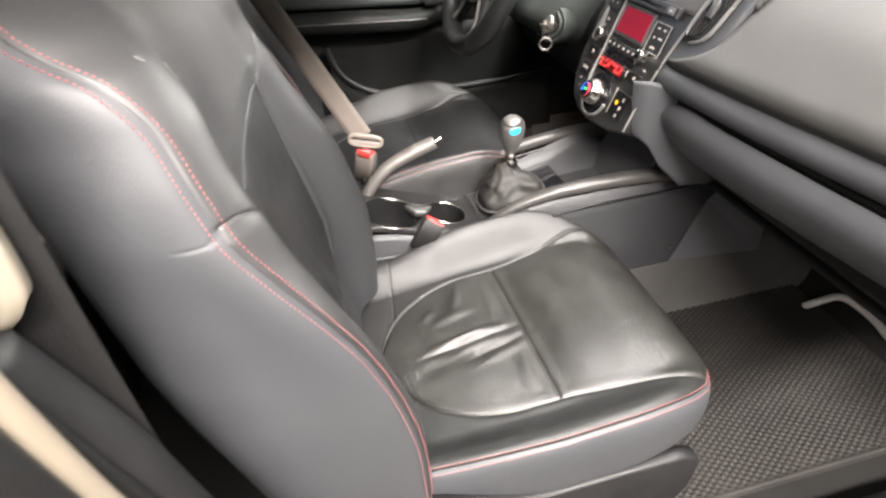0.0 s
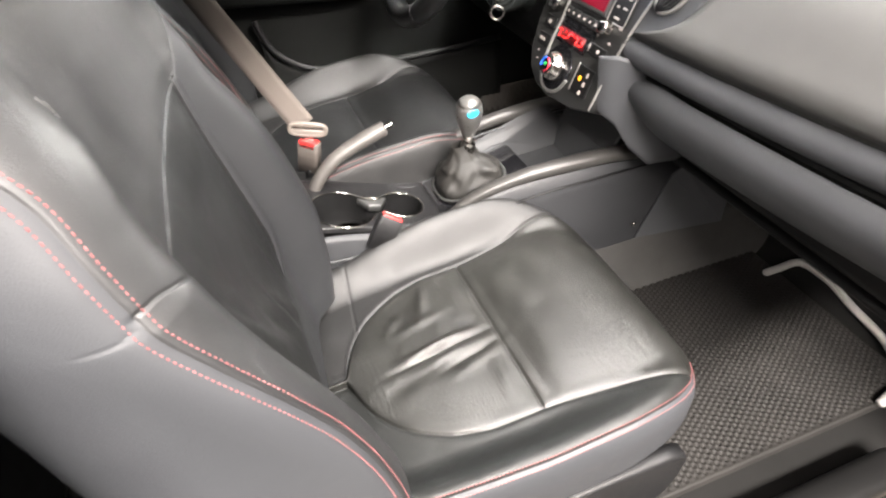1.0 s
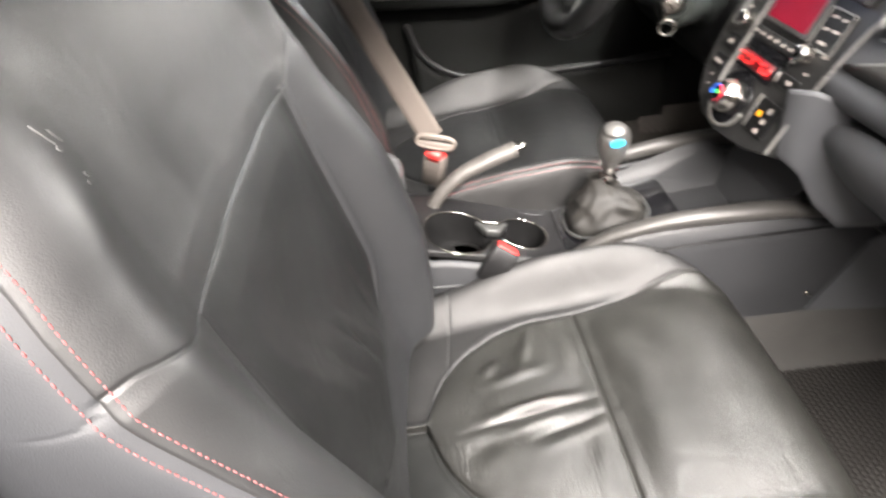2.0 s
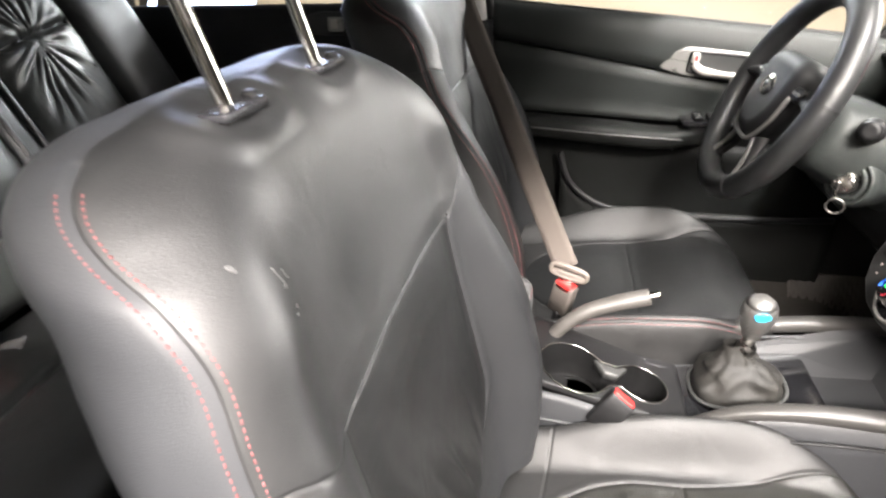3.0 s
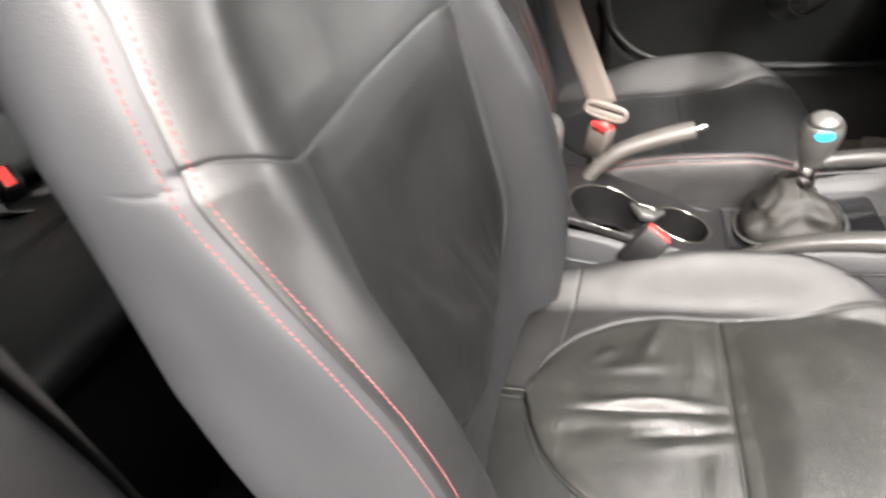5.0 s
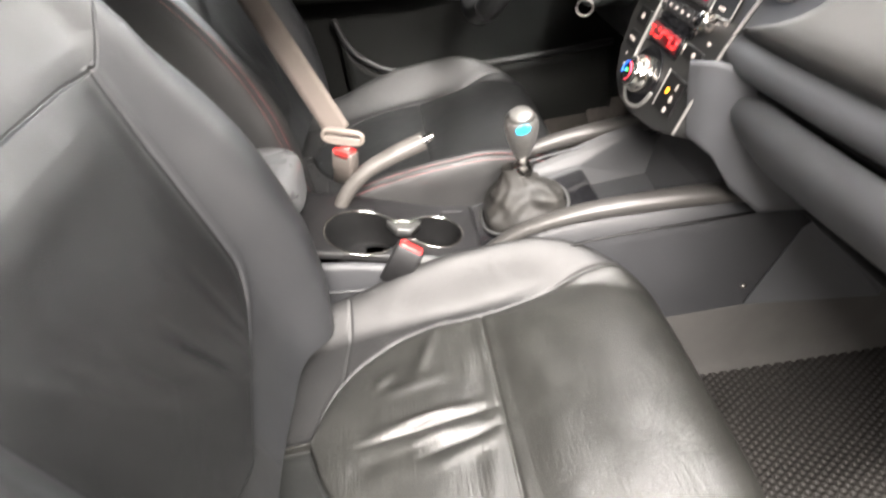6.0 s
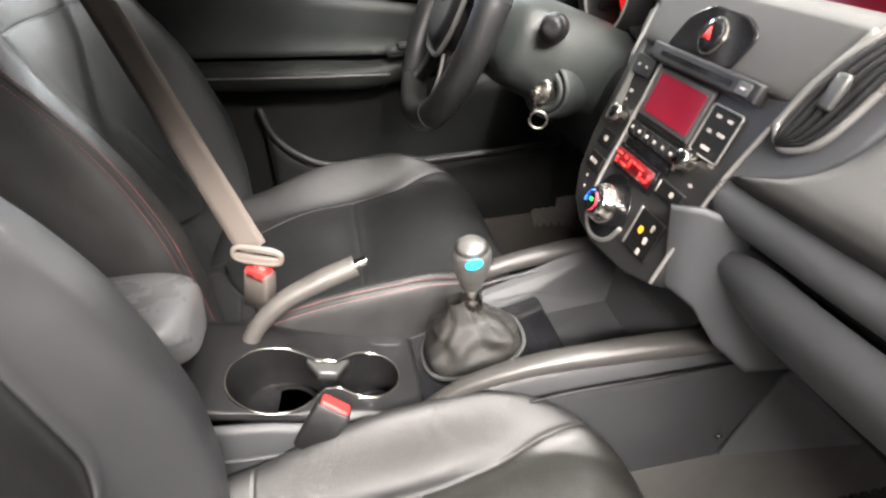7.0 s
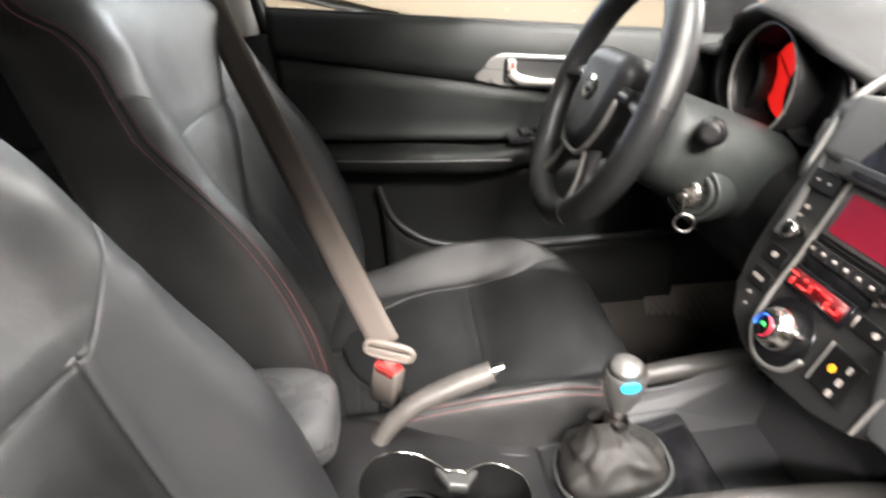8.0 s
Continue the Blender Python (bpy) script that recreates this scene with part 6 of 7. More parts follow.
def steering_wheel():
    w = thing("steering_wheel", (0.70, 0.365, 0.62), "black leather steering wheel with silver spoke inserts", "steering wheel")
    tilt = math.radians(24)
    ax = Vector((-math.cos(tilt), 0, math.sin(tilt)))
    upv = Vector((math.sin(tilt), 0, math.cos(tilt)))
    M = Matrix.Translation((0.645, 0.365, 0.729)) @ Matrix((Vector((0, -1, 0)), upv, ax)).transposed().to_4x4()
    R = 0.183
    ring = [M @ Vector((R * math.cos(t), R * math.sin(t), 0)) for t in np.linspace(0, 2 * math.pi, 120, endpoint=False)]
    rim = part("rim", tube_loop(ring, 0.0225, 20), LEATHER, w)
    for a in (0.15, math.pi - 0.15, -1.0, math.pi + 1.0):
        seam_at = [M @ (Vector((R * math.cos(a), R * math.sin(a), 0)) + 0.0228 * (Vector((math.cos(a), math.sin(a), 0)) * math.cos(p) + Vector((0, 0, math.sin(p))))) for p in np.linspace(0, 2 * math.pi, 16, endpoint=False)]
        part("rim_seam", tube_loop(seam_at, 0.0009, 6), SEAM, rim)
    hub = part("airbag_pad", prism(round_outline([(-0.086, 0.052), (-0.06, 0.074), (0.06, 0.074), (0.086, 0.052), (0.076, -0.036), (0.038, -0.080), (-0.038, -0.080), (-0.076, -0.036)], 0.036, 8), 0.055, 0.024, 0.022, 5), PLASTIC, w, m=M)
    part("badge", lathe([(0.0, 0.004), (0.018, 0.0036), (0.021, 0.001), (0.021, 0.0)], 40, 12), CHROME, hub, m=M @ Matrix.Translation((0, 0.010, 0.0215)) @ Matrix.Diagonal((1.35, 0.95, 1, 1)))
    part("badge_field", lathe([(0.0, 0.0052), (0.0155, 0.0046)], 32), PLASTIC_DARK, hub, m=M @ Matrix.Translation((0, 0.010, 0.0215)) @ Matrix.Diagonal((1.35, 0.95, 1, 1)))
    trim = [(-0.083, 0.012), (-0.074, -0.036), (-0.038, -0.080), (0.0, -0.084), (0.038, -0.080), (0.074, -0.036), (0.083, 0.012)]
    part("pad_trim", sweep("pad_trim", [M @ Vector((x, y, 0.010)) for x, y in trim], 0.0045, 0.004, n=40, seg=8), SATIN, hub)
    for sx in (-1, 1):
        sp = part("spoke", sweep("spoke", [M @ Vector((sx * 0.05, 0.020, -0.010)), M @ Vector((sx * 0.11, 0.022, -0.012)), M @ Vector((sx * 0.172, 0.012, -0.002))], [0.028, 0.02, 0.018], [0.014, 0.010, 0.010], n=24, seg=14), PLASTIC, w)
        part("switch_pad", box(0.032, 0.022, 0.010, 0.004), PLASTIC_DARK, sp, m=M @ Matrix.Translation((sx * 0.098, 0.022, 0.006)))
        for k in (-1, 1):
            part("switch_key", box(0.010, 0.006, 0.004, 0.0015), SATIN, sp, m=M @ Matrix.Translation((sx * 0.098 + 0.008 * k, 0.022, 0.0115)))
        low = part("lower_spoke", sweep("lower_spoke", [M @ Vector((sx * 0.03, -0.05, -0.012)), M @ Vector((sx * 0.055, -0.11, -0.012)), M @ Vector((sx * 0.082, -0.160, -0.002))], [0.018, 0.012, 0.012], [0.012, 0.009, 0.009], n=20, seg=12), PLASTIC, w)
        part("spoke_insert", sweep("spoke_insert", [M @ Vector((sx * 0.045, -0.075, 0.002)), M @ Vector((sx * 0.062, -0.115, 0.0)), M @ Vector((sx * 0.078, -0.150, 0.006))], [0.006, 0.008, 0.006], 0.003, n=16, seg=10), SATIN, low)
    return w


def column():
    c = thing("steering_column", (0.80, 0.36, 0.58), "dark grey steering column shroud with ignition and stalks", "steering column")
    n, seg = 24, 40
    ax = Vector((-math.cos(0.42), 0, math.sin(0.42)))
    upv = Vector((math.sin(0.42), 0, math.cos(0.42)))
    a = np.linspace(0, 2 * math.pi, seg, endpoint=False)
    P = []
    for t in np.linspace(0, 1, n):
        c0 = Vector((0.885, 0.355, 0.600)) + ax * (0.215 * t)
        wy = float(spl([0, 0.5, 0.85, 1.0], [0.112, 0.110, 0.100, 0.06], t))
        wz = float(spl([0, 0.5, 0.85, 1.0], [0.078, 0.076, 0.068, 0.04], t))
        P.append([c0 + Vector((0, 1, 0)) * wy * np.sign(math.cos(b)) * abs(math.cos(b)) ** 0.7 + upv * wz * np.sign(math.sin(b)) * abs(math.sin(b)) ** 0.7 for b in a])
    sh = part("shroud", sheet("shroud", np.array(P), False, True, flip=False), DOOR_SOFT, c)
    end = np.array(P[-1])
    part("shroud_end", mesh("shroud_end", list(end) + [end.mean(0)], [(j, (j + 1) % seg, seg) for j in range(seg)]), PLASTIC_DARK, sh)
    ig = Vector((0.758, 0.260, 0.609))
    out = Vector((-0.80, -0.52, 0.18)).normalized()
    q = out.to_track_quat("Z", "Y").to_matrix().to_4x4()
    base = part("ignition_boss", lathe([(0.044, -0.05), (0.043, -0.006), (0.040, 0.001), (0.037, 0.002), (0.0355, -0.004), (0.034, -0.004), (0.033, 0.004), (0.027, 0.006), (0.025, 0.003), (0.0, 0.003)], 48, 60), DOOR_SOFT, c, m=Matrix.Translation(ig) @ q)
    part("ignition_lock", lathe([(0.020, 0.0), (0.020, 0.012), (0.017, 0.016), (0.0, 0.016)], 36), STEEL, base, m=Matrix.Translation(ig) @ q)
    key = thing("key", ig + out * 0.04, "brass-coloured ignition key hanging with a steel ring", "key")
    part("key_bow", prism(round_outline(rect(-0.011, -0.004, 0.011, 0.030), 0.008), 0.004, 0.001), STEEL, key, m=Matrix.Translation(ig + out * 0.020 + Vector((-0.004, 0, -0.024))) @ Matrix.Rotation(-0.25, 4, "Z") @ Matrix((Vector((0, -1, 0)), Vector((0, 0, 1)), Vector((-1, 0, 0)))).transposed().to_4x4())
    part("key_blade", box(0.026, 0.003, 0.008, 0.001), STEEL, key, m=Matrix.Translation(ig + out * 0.022) @ Matrix.Rotation(0.58, 4, "Z"))
    rc = Vector((0.742, 0.240, 0.571))
    part("key_ring", tube_loop([rc + Vector((0.0126 * math.cos(t), -0.0050 * math.cos(t), 0.0135 * math.sin(t))) for t in np.linspace(0, 2 * math.pi, 36, endpoint=False)], 0.0019, 8), STEEL, key)
    st = part("wiper_stalk", sweep("wiper_stalk", [(0.80, 0.30, 0.68), (0.775, 0.265, 0.698), (0.755, 0.225, 0.706)], [0.010, 0.012, 0.017], n=20, seg=14), PLASTIC_DARK, c)
    part("stalk_cap", lathe([(0.0, 0.022), (0.012, 0.0215), (0.0155, 0.018), (0.0165, 0.004), (0.0185, 0.000), (0.0190, -0.018), (0.014, -0.024)], 32, 30), PLASTIC_DARK, st, m=Matrix.Translation((0.755, 0.235, 0.705)) @ Vector((-0.5, -0.85, 0.2)).to_track_quat("Z", "Y").to_matrix().to_4x4())
    part("indicator_stalk", sweep("indicator_stalk", [(0.80, 0.42, 0.68), (0.775, 0.47, 0.70), (0.755, 0.52, 0.708)], [0.010, 0.010, 0.013], n=20, seg=12), PLASTIC_DARK, c)
    return c


centre_stack()
side_vent(1)
side_vent(-1)
dashboard()
cluster()
steering_wheel()
column()

# ---- centre console ----


def deck_z(x):
    """Height of the console's top along the car."""
    return spl([-0.15, 0.20, 0.27, 0.38, 0.48, 0.52], [0.385, 0.388, 0.373, 0.343, 0.316, 0.312], x)


def peanut(n=120):
    """Outline of the double cup holder seen from above."""
    out = []
    for t in np.linspace(0, 2 * math.pi, n, endpoint=False):
        c, s = math.cos(t), math.sin(t)
        best = 0.026
        for cx, cy, r in ((0.323 - 0.385, -0.012, 0.059), (0.437 - 0.385, 0.004, 0.043)):
            b = c * cx + s * cy
            disc = b * b - (cx * cx + cy * cy - r * r)
            if disc > 0:
                best = max(best, b + math.sqrt(disc))
        out.append((0.385 + best * c, 0.004 + best * s))
    p = np.array(out)
    for _ in range(6):
        p = 0.5 * p + 0.25 * (np.roll(p, 1, 0) + np.roll(p, -1, 0))
    return p


def folded(verts, faces, thick, r):
    """A shell of flat facets with softly rounded folds."""
    bm = bmesh.new()
    vs = [bm.verts.new(v) for v in verts]
    for f in faces:
        bm.faces.new([vs[i] for i in f])
    bmesh.ops.recalc_face_normals(bm, faces=bm.faces)
    bm.normal_update()
    if r:
        inner = [e for e in bm.edges if len(e.link_faces) == 2]
        bmesh.ops.bevel(bm, geom=inner, offset=r, segments=3, affect="EDGES", profile=0.5)
    bmesh.ops.solidify(bm, geom=bm.faces[:], thickness=thick)
    return bm


def console():
    c = thing("centre_console", (0.55, CY, 0.0), "charcoal centre console with cup holders and open tray", "console")
    # deck round the cup holders
    rim = peanut()
    n = len(rim)
    x0, x1, y0, y1 = 0.20, 0.508, -0.066, 0.106
    edge = []
    for x, y in rim:
        dx, dy = x - 0.385, y - 0.004
        k = min((x1 - 0.385) / dx if dx > 1e-6 else 9, (x0 - 0.385) / dx if dx < -1e-6 else 9, (y1 - 0.004) / dy if dy > 1e-6 else 9, (y0 - 0.004) / dy if dy < -1e-6 else 9)
        edge.append((0.385 + dx * k, 0.004 + dy * k))
    edge = np.array(edge)
    rings = []
    for k in np.linspace(0, 1, 10):
        q = rim * (1 - k) + edge * k
        rings.append([(x, y, float(deck_z(x)) - 0.010 * sstep(0.85, 1.0, k)) for x, y in q])
    body = part("deck", sheet("deck", np.array(rings), False, True), DECK, c)
    well = []
    for d, k in ((0, 1.0), (0.004, 0.985), (0.03, 0.97), (0.062, 0.95), (0.070, 0.90)):
        m = rim.mean(0)
        well.append([(m[0] + (x - m[0]) * k, m[1] + (y - m[1]) * k, float(deck_z(x)) - d) for x, y in rim])
    well.append([tuple(np.mean(np.array(well[-1]), 0))] * n)
    cups = part("cup_well", sheet("cup_well", np.array(well), False, True), WELL, body)
    for cx, r in ((0.323, 0.046), (0.437, 0.033)):
        part("cup_base", lathe([(0.0, 0.0), (r * 0.9, 0.0), (r, 0.003), (r * 1.04, 0.0)], 36), RUBBER, cups, m=Matrix.Translation((cx, -0.004 if cx < 0.4 else 0.006, float(deck_z(cx)) - 0.066)))
    part("cup_bridge", prism(round_outline([(-0.030, 0.016), (0.030, 0.016), (0.012, -0.012), (-0.012, -0.012)], 0.004), 0.014, 0.003), FASCIA, cups, m=Matrix.Translation((0.387, 0.022, float(deck_z(0.387)) - 0.003)) @ Matrix.Rotation(0.26, 4, "Y"))
    part("cup_rim", tube_loop([(x, y, float(deck_z(x)) + 0.0006) for x, y in rim], 0.0014, 8), CHROME, body)
    # side walls
    for sgn, ytop, ybot in ((-1, -0.070, -0.094), (1, 0.112, 0.134)):
        W = []
        for x in np.linspace(0.16, 1.04, 60):
            top = float(spl([0.16, 0.30, 0.44, 0.52, 0.58, 0.68, 0.78, 0.90, 1.04], [0.37, 0.352, 0.322, 0.330, 0.362, 0.380, 0.386, 0.385, 0.30], x))
            bulge = 0.022 * float(sstep(0.45, 0.85, x))
            W.append([(x, ytop, top), (x, ytop + sgn * 0.006 + sgn * bulge, top - 0.012), (x, ytop + sgn * 0.010 + sgn * bulge * 0.9, top - 0.06), (x, ybot, 0.20), (x, ybot + sgn * 0.004, 0.13), (x, ybot + sgn * 0.002, 0.01)])
        part("side_wall", sheet("side_wall", np.array(W), thick=0.004), CONSOLE_SIDE, c)
        # long satin rail rising to the dash
        part("rail", sweep("rail", [(0.500, ytop + sgn * 0.002, 0.330), (0.55, ytop + sgn * 0.006, 0.362), (0.62, ytop + sgn * 0.012, 0.384), (0.72, ytop + sgn * 0.020, 0.395), (0.82, ytop + sgn * 0.026, 0.397), (0.93, ytop + sgn * 0.026, 0.385)], [0.008, 0.012, 0.014, 0.016, 0.017, 0.016], [0.007, 0.010, 0.012, 0.013, 0.013, 0.012], n=60, seg=16, power=0.8), RAIL, c)
    part("side_strip", sweep("side_strip", [(0.21, -0.079, 0.312), (0.27, -0.081, 0.306), (0.336, -0.080, 0.300)], 0.003, 0.004, n=16, seg=8), TRAY, c)
    part("side_groove", sweep("side_groove", [(0.53, -0.090, 0.318), (0.66, -0.105, 0.352), (0.80, -0.112, 0.362), (0.92, -0.110, 0.362)], 0.0025, 0.0025, n=30, seg=6), PLASTIC_DARK, c)
    part("trim_screw", lathe([(0.0, 0.003), (0.004, 0.0025), (0.0055, 0.0)], 20), STEEL, c, m=Matrix.Translation((0.915, -0.1005, 0.205)) @ Matrix.Rotation(math.pi / 2, 4, "X"))
    # moulded panel where the console meets the dash, folded along a slanting crease
    part("foot_panel", folded([(0.924, -0.0985, 0.164), (0.982, -0.0985, 0.310), (0.985, -0.120, 0.345), (1.09, -0.150, 0.360), (1.13, -0.128, 0.168)], [(0, 1, 2, 3, 4)], 0.004, 0.0), PLASTIC_BLUE, c)
    # faceted tray in front of the lever
    V = [(0.50, -0.058, 0.303), (0.50, 0.080, 0.303), (0.816, -0.052, 0.308), (0.814, 0.088, 0.322), (0.835, 0.104, 0.374), (0.781, 0.110, 0.388), (0.699, 0.100, 0.353), (0.50, 0.110, 0.318), (0.846, -0.064, 0.372), (0.74, -0.078, 0.390), (0.60, -0.074, 0.350), (0.50, -0.074, 0.318), (0.93, 0.112, 0.50), (0.93, -0.074, 0.50), (0.74, 0.118, 0.394), (0.80, 0.122, 0.402)]
    F = [(0, 1, 3, 2), (1, 7, 6, 3), (6, 5, 4, 3), (2, 3, 4, 8), (0, 2, 8, 9), (0, 9, 10, 11), (8, 4, 12, 13), (7, 14, 5, 6), (5, 14, 15, 4)]
    part("tray", folded(V, F, 0.004, 0.0022), TRAY, c)
    for u in (0.0, 0.028):
        sock = part("power_socket", lathe([(0.0, 0.002), (0.009, 0.002), (0.011, 0.004), (0.012, 0.0)], 28), PLASTIC_DARK, c, m=Matrix.Translation((0.853, 0.030 - u, 0.352)) @ Vector((-0.85, 0, 0.5)).to_track_quat("Z", "Y").to_matrix().to_4x4())
        part("printed_mark", box(0.006, 0.003, 0.0008, 0), PRINT, sock, m=Matrix.Translation((0.838, 0.032 - u, 0.334)) @ Vector((-0.85, 0, 0.5)).to_track_quat("Z", "Y").to_matrix().to_4x4())
    return c


def gear_lever():
    g = thing("gear_lever", (0.588, 0.033, 0.318), "gear lever with wrinkled black boot and steel knob", "gear lever")
    tilt = Matrix.Translation((0.588, 0.030, 0.326)) @ Matrix.Rotation(math.radians(-11), 4, "Y")
    part("base_plate", prism(round_outline(rect(-0.088, -0.088, 0.118, 0.080), 0.030, 8), 0.012, 0.004, 0.0), PIANO, g, m=tilt)
    a = np.linspace(0, 2 * math.pi, 160, endpoint=False)
    sq = lambda c: np.sign(c) * np.abs(c) ** 0.78
    ring = [tilt @ Vector((0.072 * sq(math.cos(t)), 0.060 * sq(math.sin(t)), 0.006)) for t in a]
    part("boot_ring", tube_loop(ring, 0.0030, 10), FASCIA, g)
    P = []
    for s in np.linspace(0, 1, 60):
        rr = float(spl([0, 0.12, 0.4, 0.7, 0.9, 1.0], [1.0, 0.95, 0.72, 0.42, 0.24, 0.20], s))
        zz = float(spl([0, 0.12, 0.4, 0.7, 0.9, 1.0], [0.004, 0.020, 0.042, 0.060, 0.078, 0.088], s))
        fold = 0.10 * math.sin(math.pi * min(1, s * 1.05)) ** 0.8
        row = []
        for t in a:
            f = 1 + fold * (0.7 * math.sin(3 * t + 4.2 * s + 1.9 + 0.8 * math.sin(5 * t)) + 0.55 * math.sin(4 * t - 6.5 * s + 1.2 * math.sin(2 * t + 7 * s)) + 0.35 * math.sin(7 * t + 9 * s) + 0.22 * math.sin(11 * t - 13 * s)) + 0.09 * math.sin(2 * t + 11 * s) * fold * 8
            row.append(tilt @ Vector((0.068 * rr * f * sq(math.cos(t)) - 0.004 * s, 0.056 * rr * f * sq(math.sin(t)) + 0.004 * s, zz)))
        P.append(row)
    part("boot", sheet("boot", np.array(P), False, True), material("boot_leather", (0.014, 0.0137, 0.0132), 0.56, spec=0.26, grain=0.35, scale=420, voronoi=True, stain=0.8, stain_scale=30, second=(0.022, 0.0205, 0.0178), rough_var=0.08), g)
    foot, tip = Vector((0.588, 0.034, 0.398)), Vector((0.584, 0.012, 0.515))
    q = (tip - foot).to_track_quat("Z", "X").to_matrix().to_4x4()
    part("collar", lathe([(0.013, -0.006), (0.0150, 0.0), (0.0150, 0.012), (0.0120, 0.017), (0.0095, 0.020), (0.0095, 0.040)], 36), KNOB, g, m=Matrix.Translation(foot) @ q)
    part("shaft", lathe([(0.0085, 0.015), (0.0085, 0.055)], 24), KNOB, g, m=Matrix.Translation(foot) @ q)
    knob = part("knob", lathe([(0.010, 0.036), (0.0135, 0.039), (0.0150, 0.046), (0.0205, 0.062), (0.0245, 0.082), (0.0250, 0.094), (0.0225, 0.106), (0.0150, 0.1135), (0.0, 0.1155)], 48, 40), KNOB_TOP, g, m=Matrix.Translation(foot) @ q)
    # dark leather grip wrapping the knob's far side and the lit badge on its face
    cap = lathe([(0.0, 0.1168), (0.0150, 0.1148), (0.0215, 0.108)], 40)
    part("shift_pattern", cap, KNOB_TOP, knob, m=Matrix.Translation(foot) @ q)
    face = Vector((-0.10, -1.0, 0.18)).normalized()
    c = foot + (tip - foot).normalized() * 0.092
    part("badge", prism([(0.011 * math.cos(t), 0.0065 * math.sin(t) + 0.0016 * math.cos(t)) for t in np.linspace(0, 2 * math.pi, 24, endpoint=False)], 0.008, 0.001), BLUE_LED, knob, "small glowing blue oval badge", m=Matrix.Translation(c + face * 0.0272) @ face.to_track_quat("Z", "Y").to_matrix().to_4x4())
    return g


def handbrake():
    h = thing("handbrake", (0.29, 0.072, 0.35), "grey leather handbrake lever with chrome button, half raised", "handbrake")
    grip = part("grip", sweep("grip", [(0.278, 0.068, 0.352), (0.300, 0.071, 0.384), (0.335, 0.076, 0.414), (0.385, 0.083, 0.434), (0.440, 0.0905, 0.449)], [0.0145, 0.0135, 0.0140, 0.0155, 0.0150], [0.0120, 0.0125, 0.0130, 0.0145, 0.0140], n=60, seg=20), BRAKE, h)
    part("grip_seam", sweep("grip_seam", [(0.300, 0.071, 0.3712), (0.335, 0.076, 0.4006), (0.385, 0.083, 0.419), (0.436, 0.090, 0.434)], 0.0012, n=30, seg=6), SEAM, grip)
    part("release_button", sweep("release_button", [(0.437, 0.090, 0.4485), (0.447, 0.0915, 0.4515), (0.457, 0.093, 0.4545)], [0.0075, 0.0070, 0.0062], n=12, seg=16), CHROME, h)
    part("slot_surround", prism(round_outline(rect(-0.075, -0.018, 0.16, 0.018), 0.012), 0.012, 0.004), PLASTIC, h, m=Matrix.Translation((0.345, 0.084, 0.343)) @ Matrix.Rotation(math.radians(11), 4, "Y"))
    return h


def armrest():
    nx, na = 70, 90
    t = np.linspace(-0.5, 0.5, nx) * math.pi * 0.99998
    sg = lambda c, k: np.sign(c) * np.abs(c) ** k
    yy, zz = section(0.55, 0.6, 60, 30)
    x = 0.055 + 0.190 * sg(np.sin(t), 0.55)
    r = np.cos(t) ** 0.40
    hx = spl([-0.14, 0.12, 0.20, 0.25], [0.045, 0.045, 0.050, 0.052], x)
    P = np.stack([np.repeat(x[:, None], na, 1), 0.034 + 0.078 * r[:, None] * yy * (0.70 + 0.30 * np.clip(zz + 0.6, 0, 1)), 0.438 + hx[:, None] * r[:, None] * zz], -1)
    a = thing("armrest", (0.05, 0.034, 0.38), "grey leather centre armrest between the front seats", "armrest")
    part("pad", sheet("pad", P, False, True), ARM_HIDE, a)
    part("hinge_box", box(0.24, 0.13, 0.05, 0.012, (0.02, 0.028, 0.385)), PLASTIC_DARK, a)
    part("hinge_foot", box(0.26, 0.14, 0.38, 0.012, (0.00, 0.022, 0.185)), PLASTIC_DARK, a)


console()
gear_lever()
handbrake()
armrest()

# ---- belts and buckles ----


def buckle(seat, red_at, foot, lean, latched):
    """A belt buckle on its stalk: red button on top."""
    top, foot = Vector(red_at), Vector(foot)
    d = (top - foot).normalized()
    q = Matrix((Vector(lean), d.cross(Vector(lean)), d)).transposed().to_4x4()
    b = part("buckle", prism(round_outline(rect(-0.0215, -0.0125, 0.0215, 0.0125), 0.006), 0.062, 0.003, 0.0), BUCKLE if latched else PLASTIC, seat, m=Matrix.Translation(top - d * 0.002) @ q)
    part("release_button", prism(round_outline(rect(-0.018, -0.0095 if not latched else -0.0125, 0.018, 0.0095), 0.004), 0.014, 0.002, 0.0035), RED, b, m=Matrix.Translation(top - d * 0.002) @ q)
    part("stalk", sweep("stalk", [foot, (foot + top) / 2 - d * 0.03, top - d * 0.06], [0.012, 0.013, 0.015], [0.006, 0.006, 0.010], n=16, seg=12), PLASTIC_DARK, b)
    part("rivet", lathe([(0.0, 0.002), (0.003, 0.0015), (0.004, 0.0)], 16), STEEL, b, m=Matrix.Translation((top + foot) / 2 + Vector((0, -0.012, 0))) @ Matrix.Rotation(math.pi / 2, 4, "X"))


def ortho(d, v):
    """v made square to d."""
    v = Vector(v)
    return (v - d * v.dot(d)).normalized()


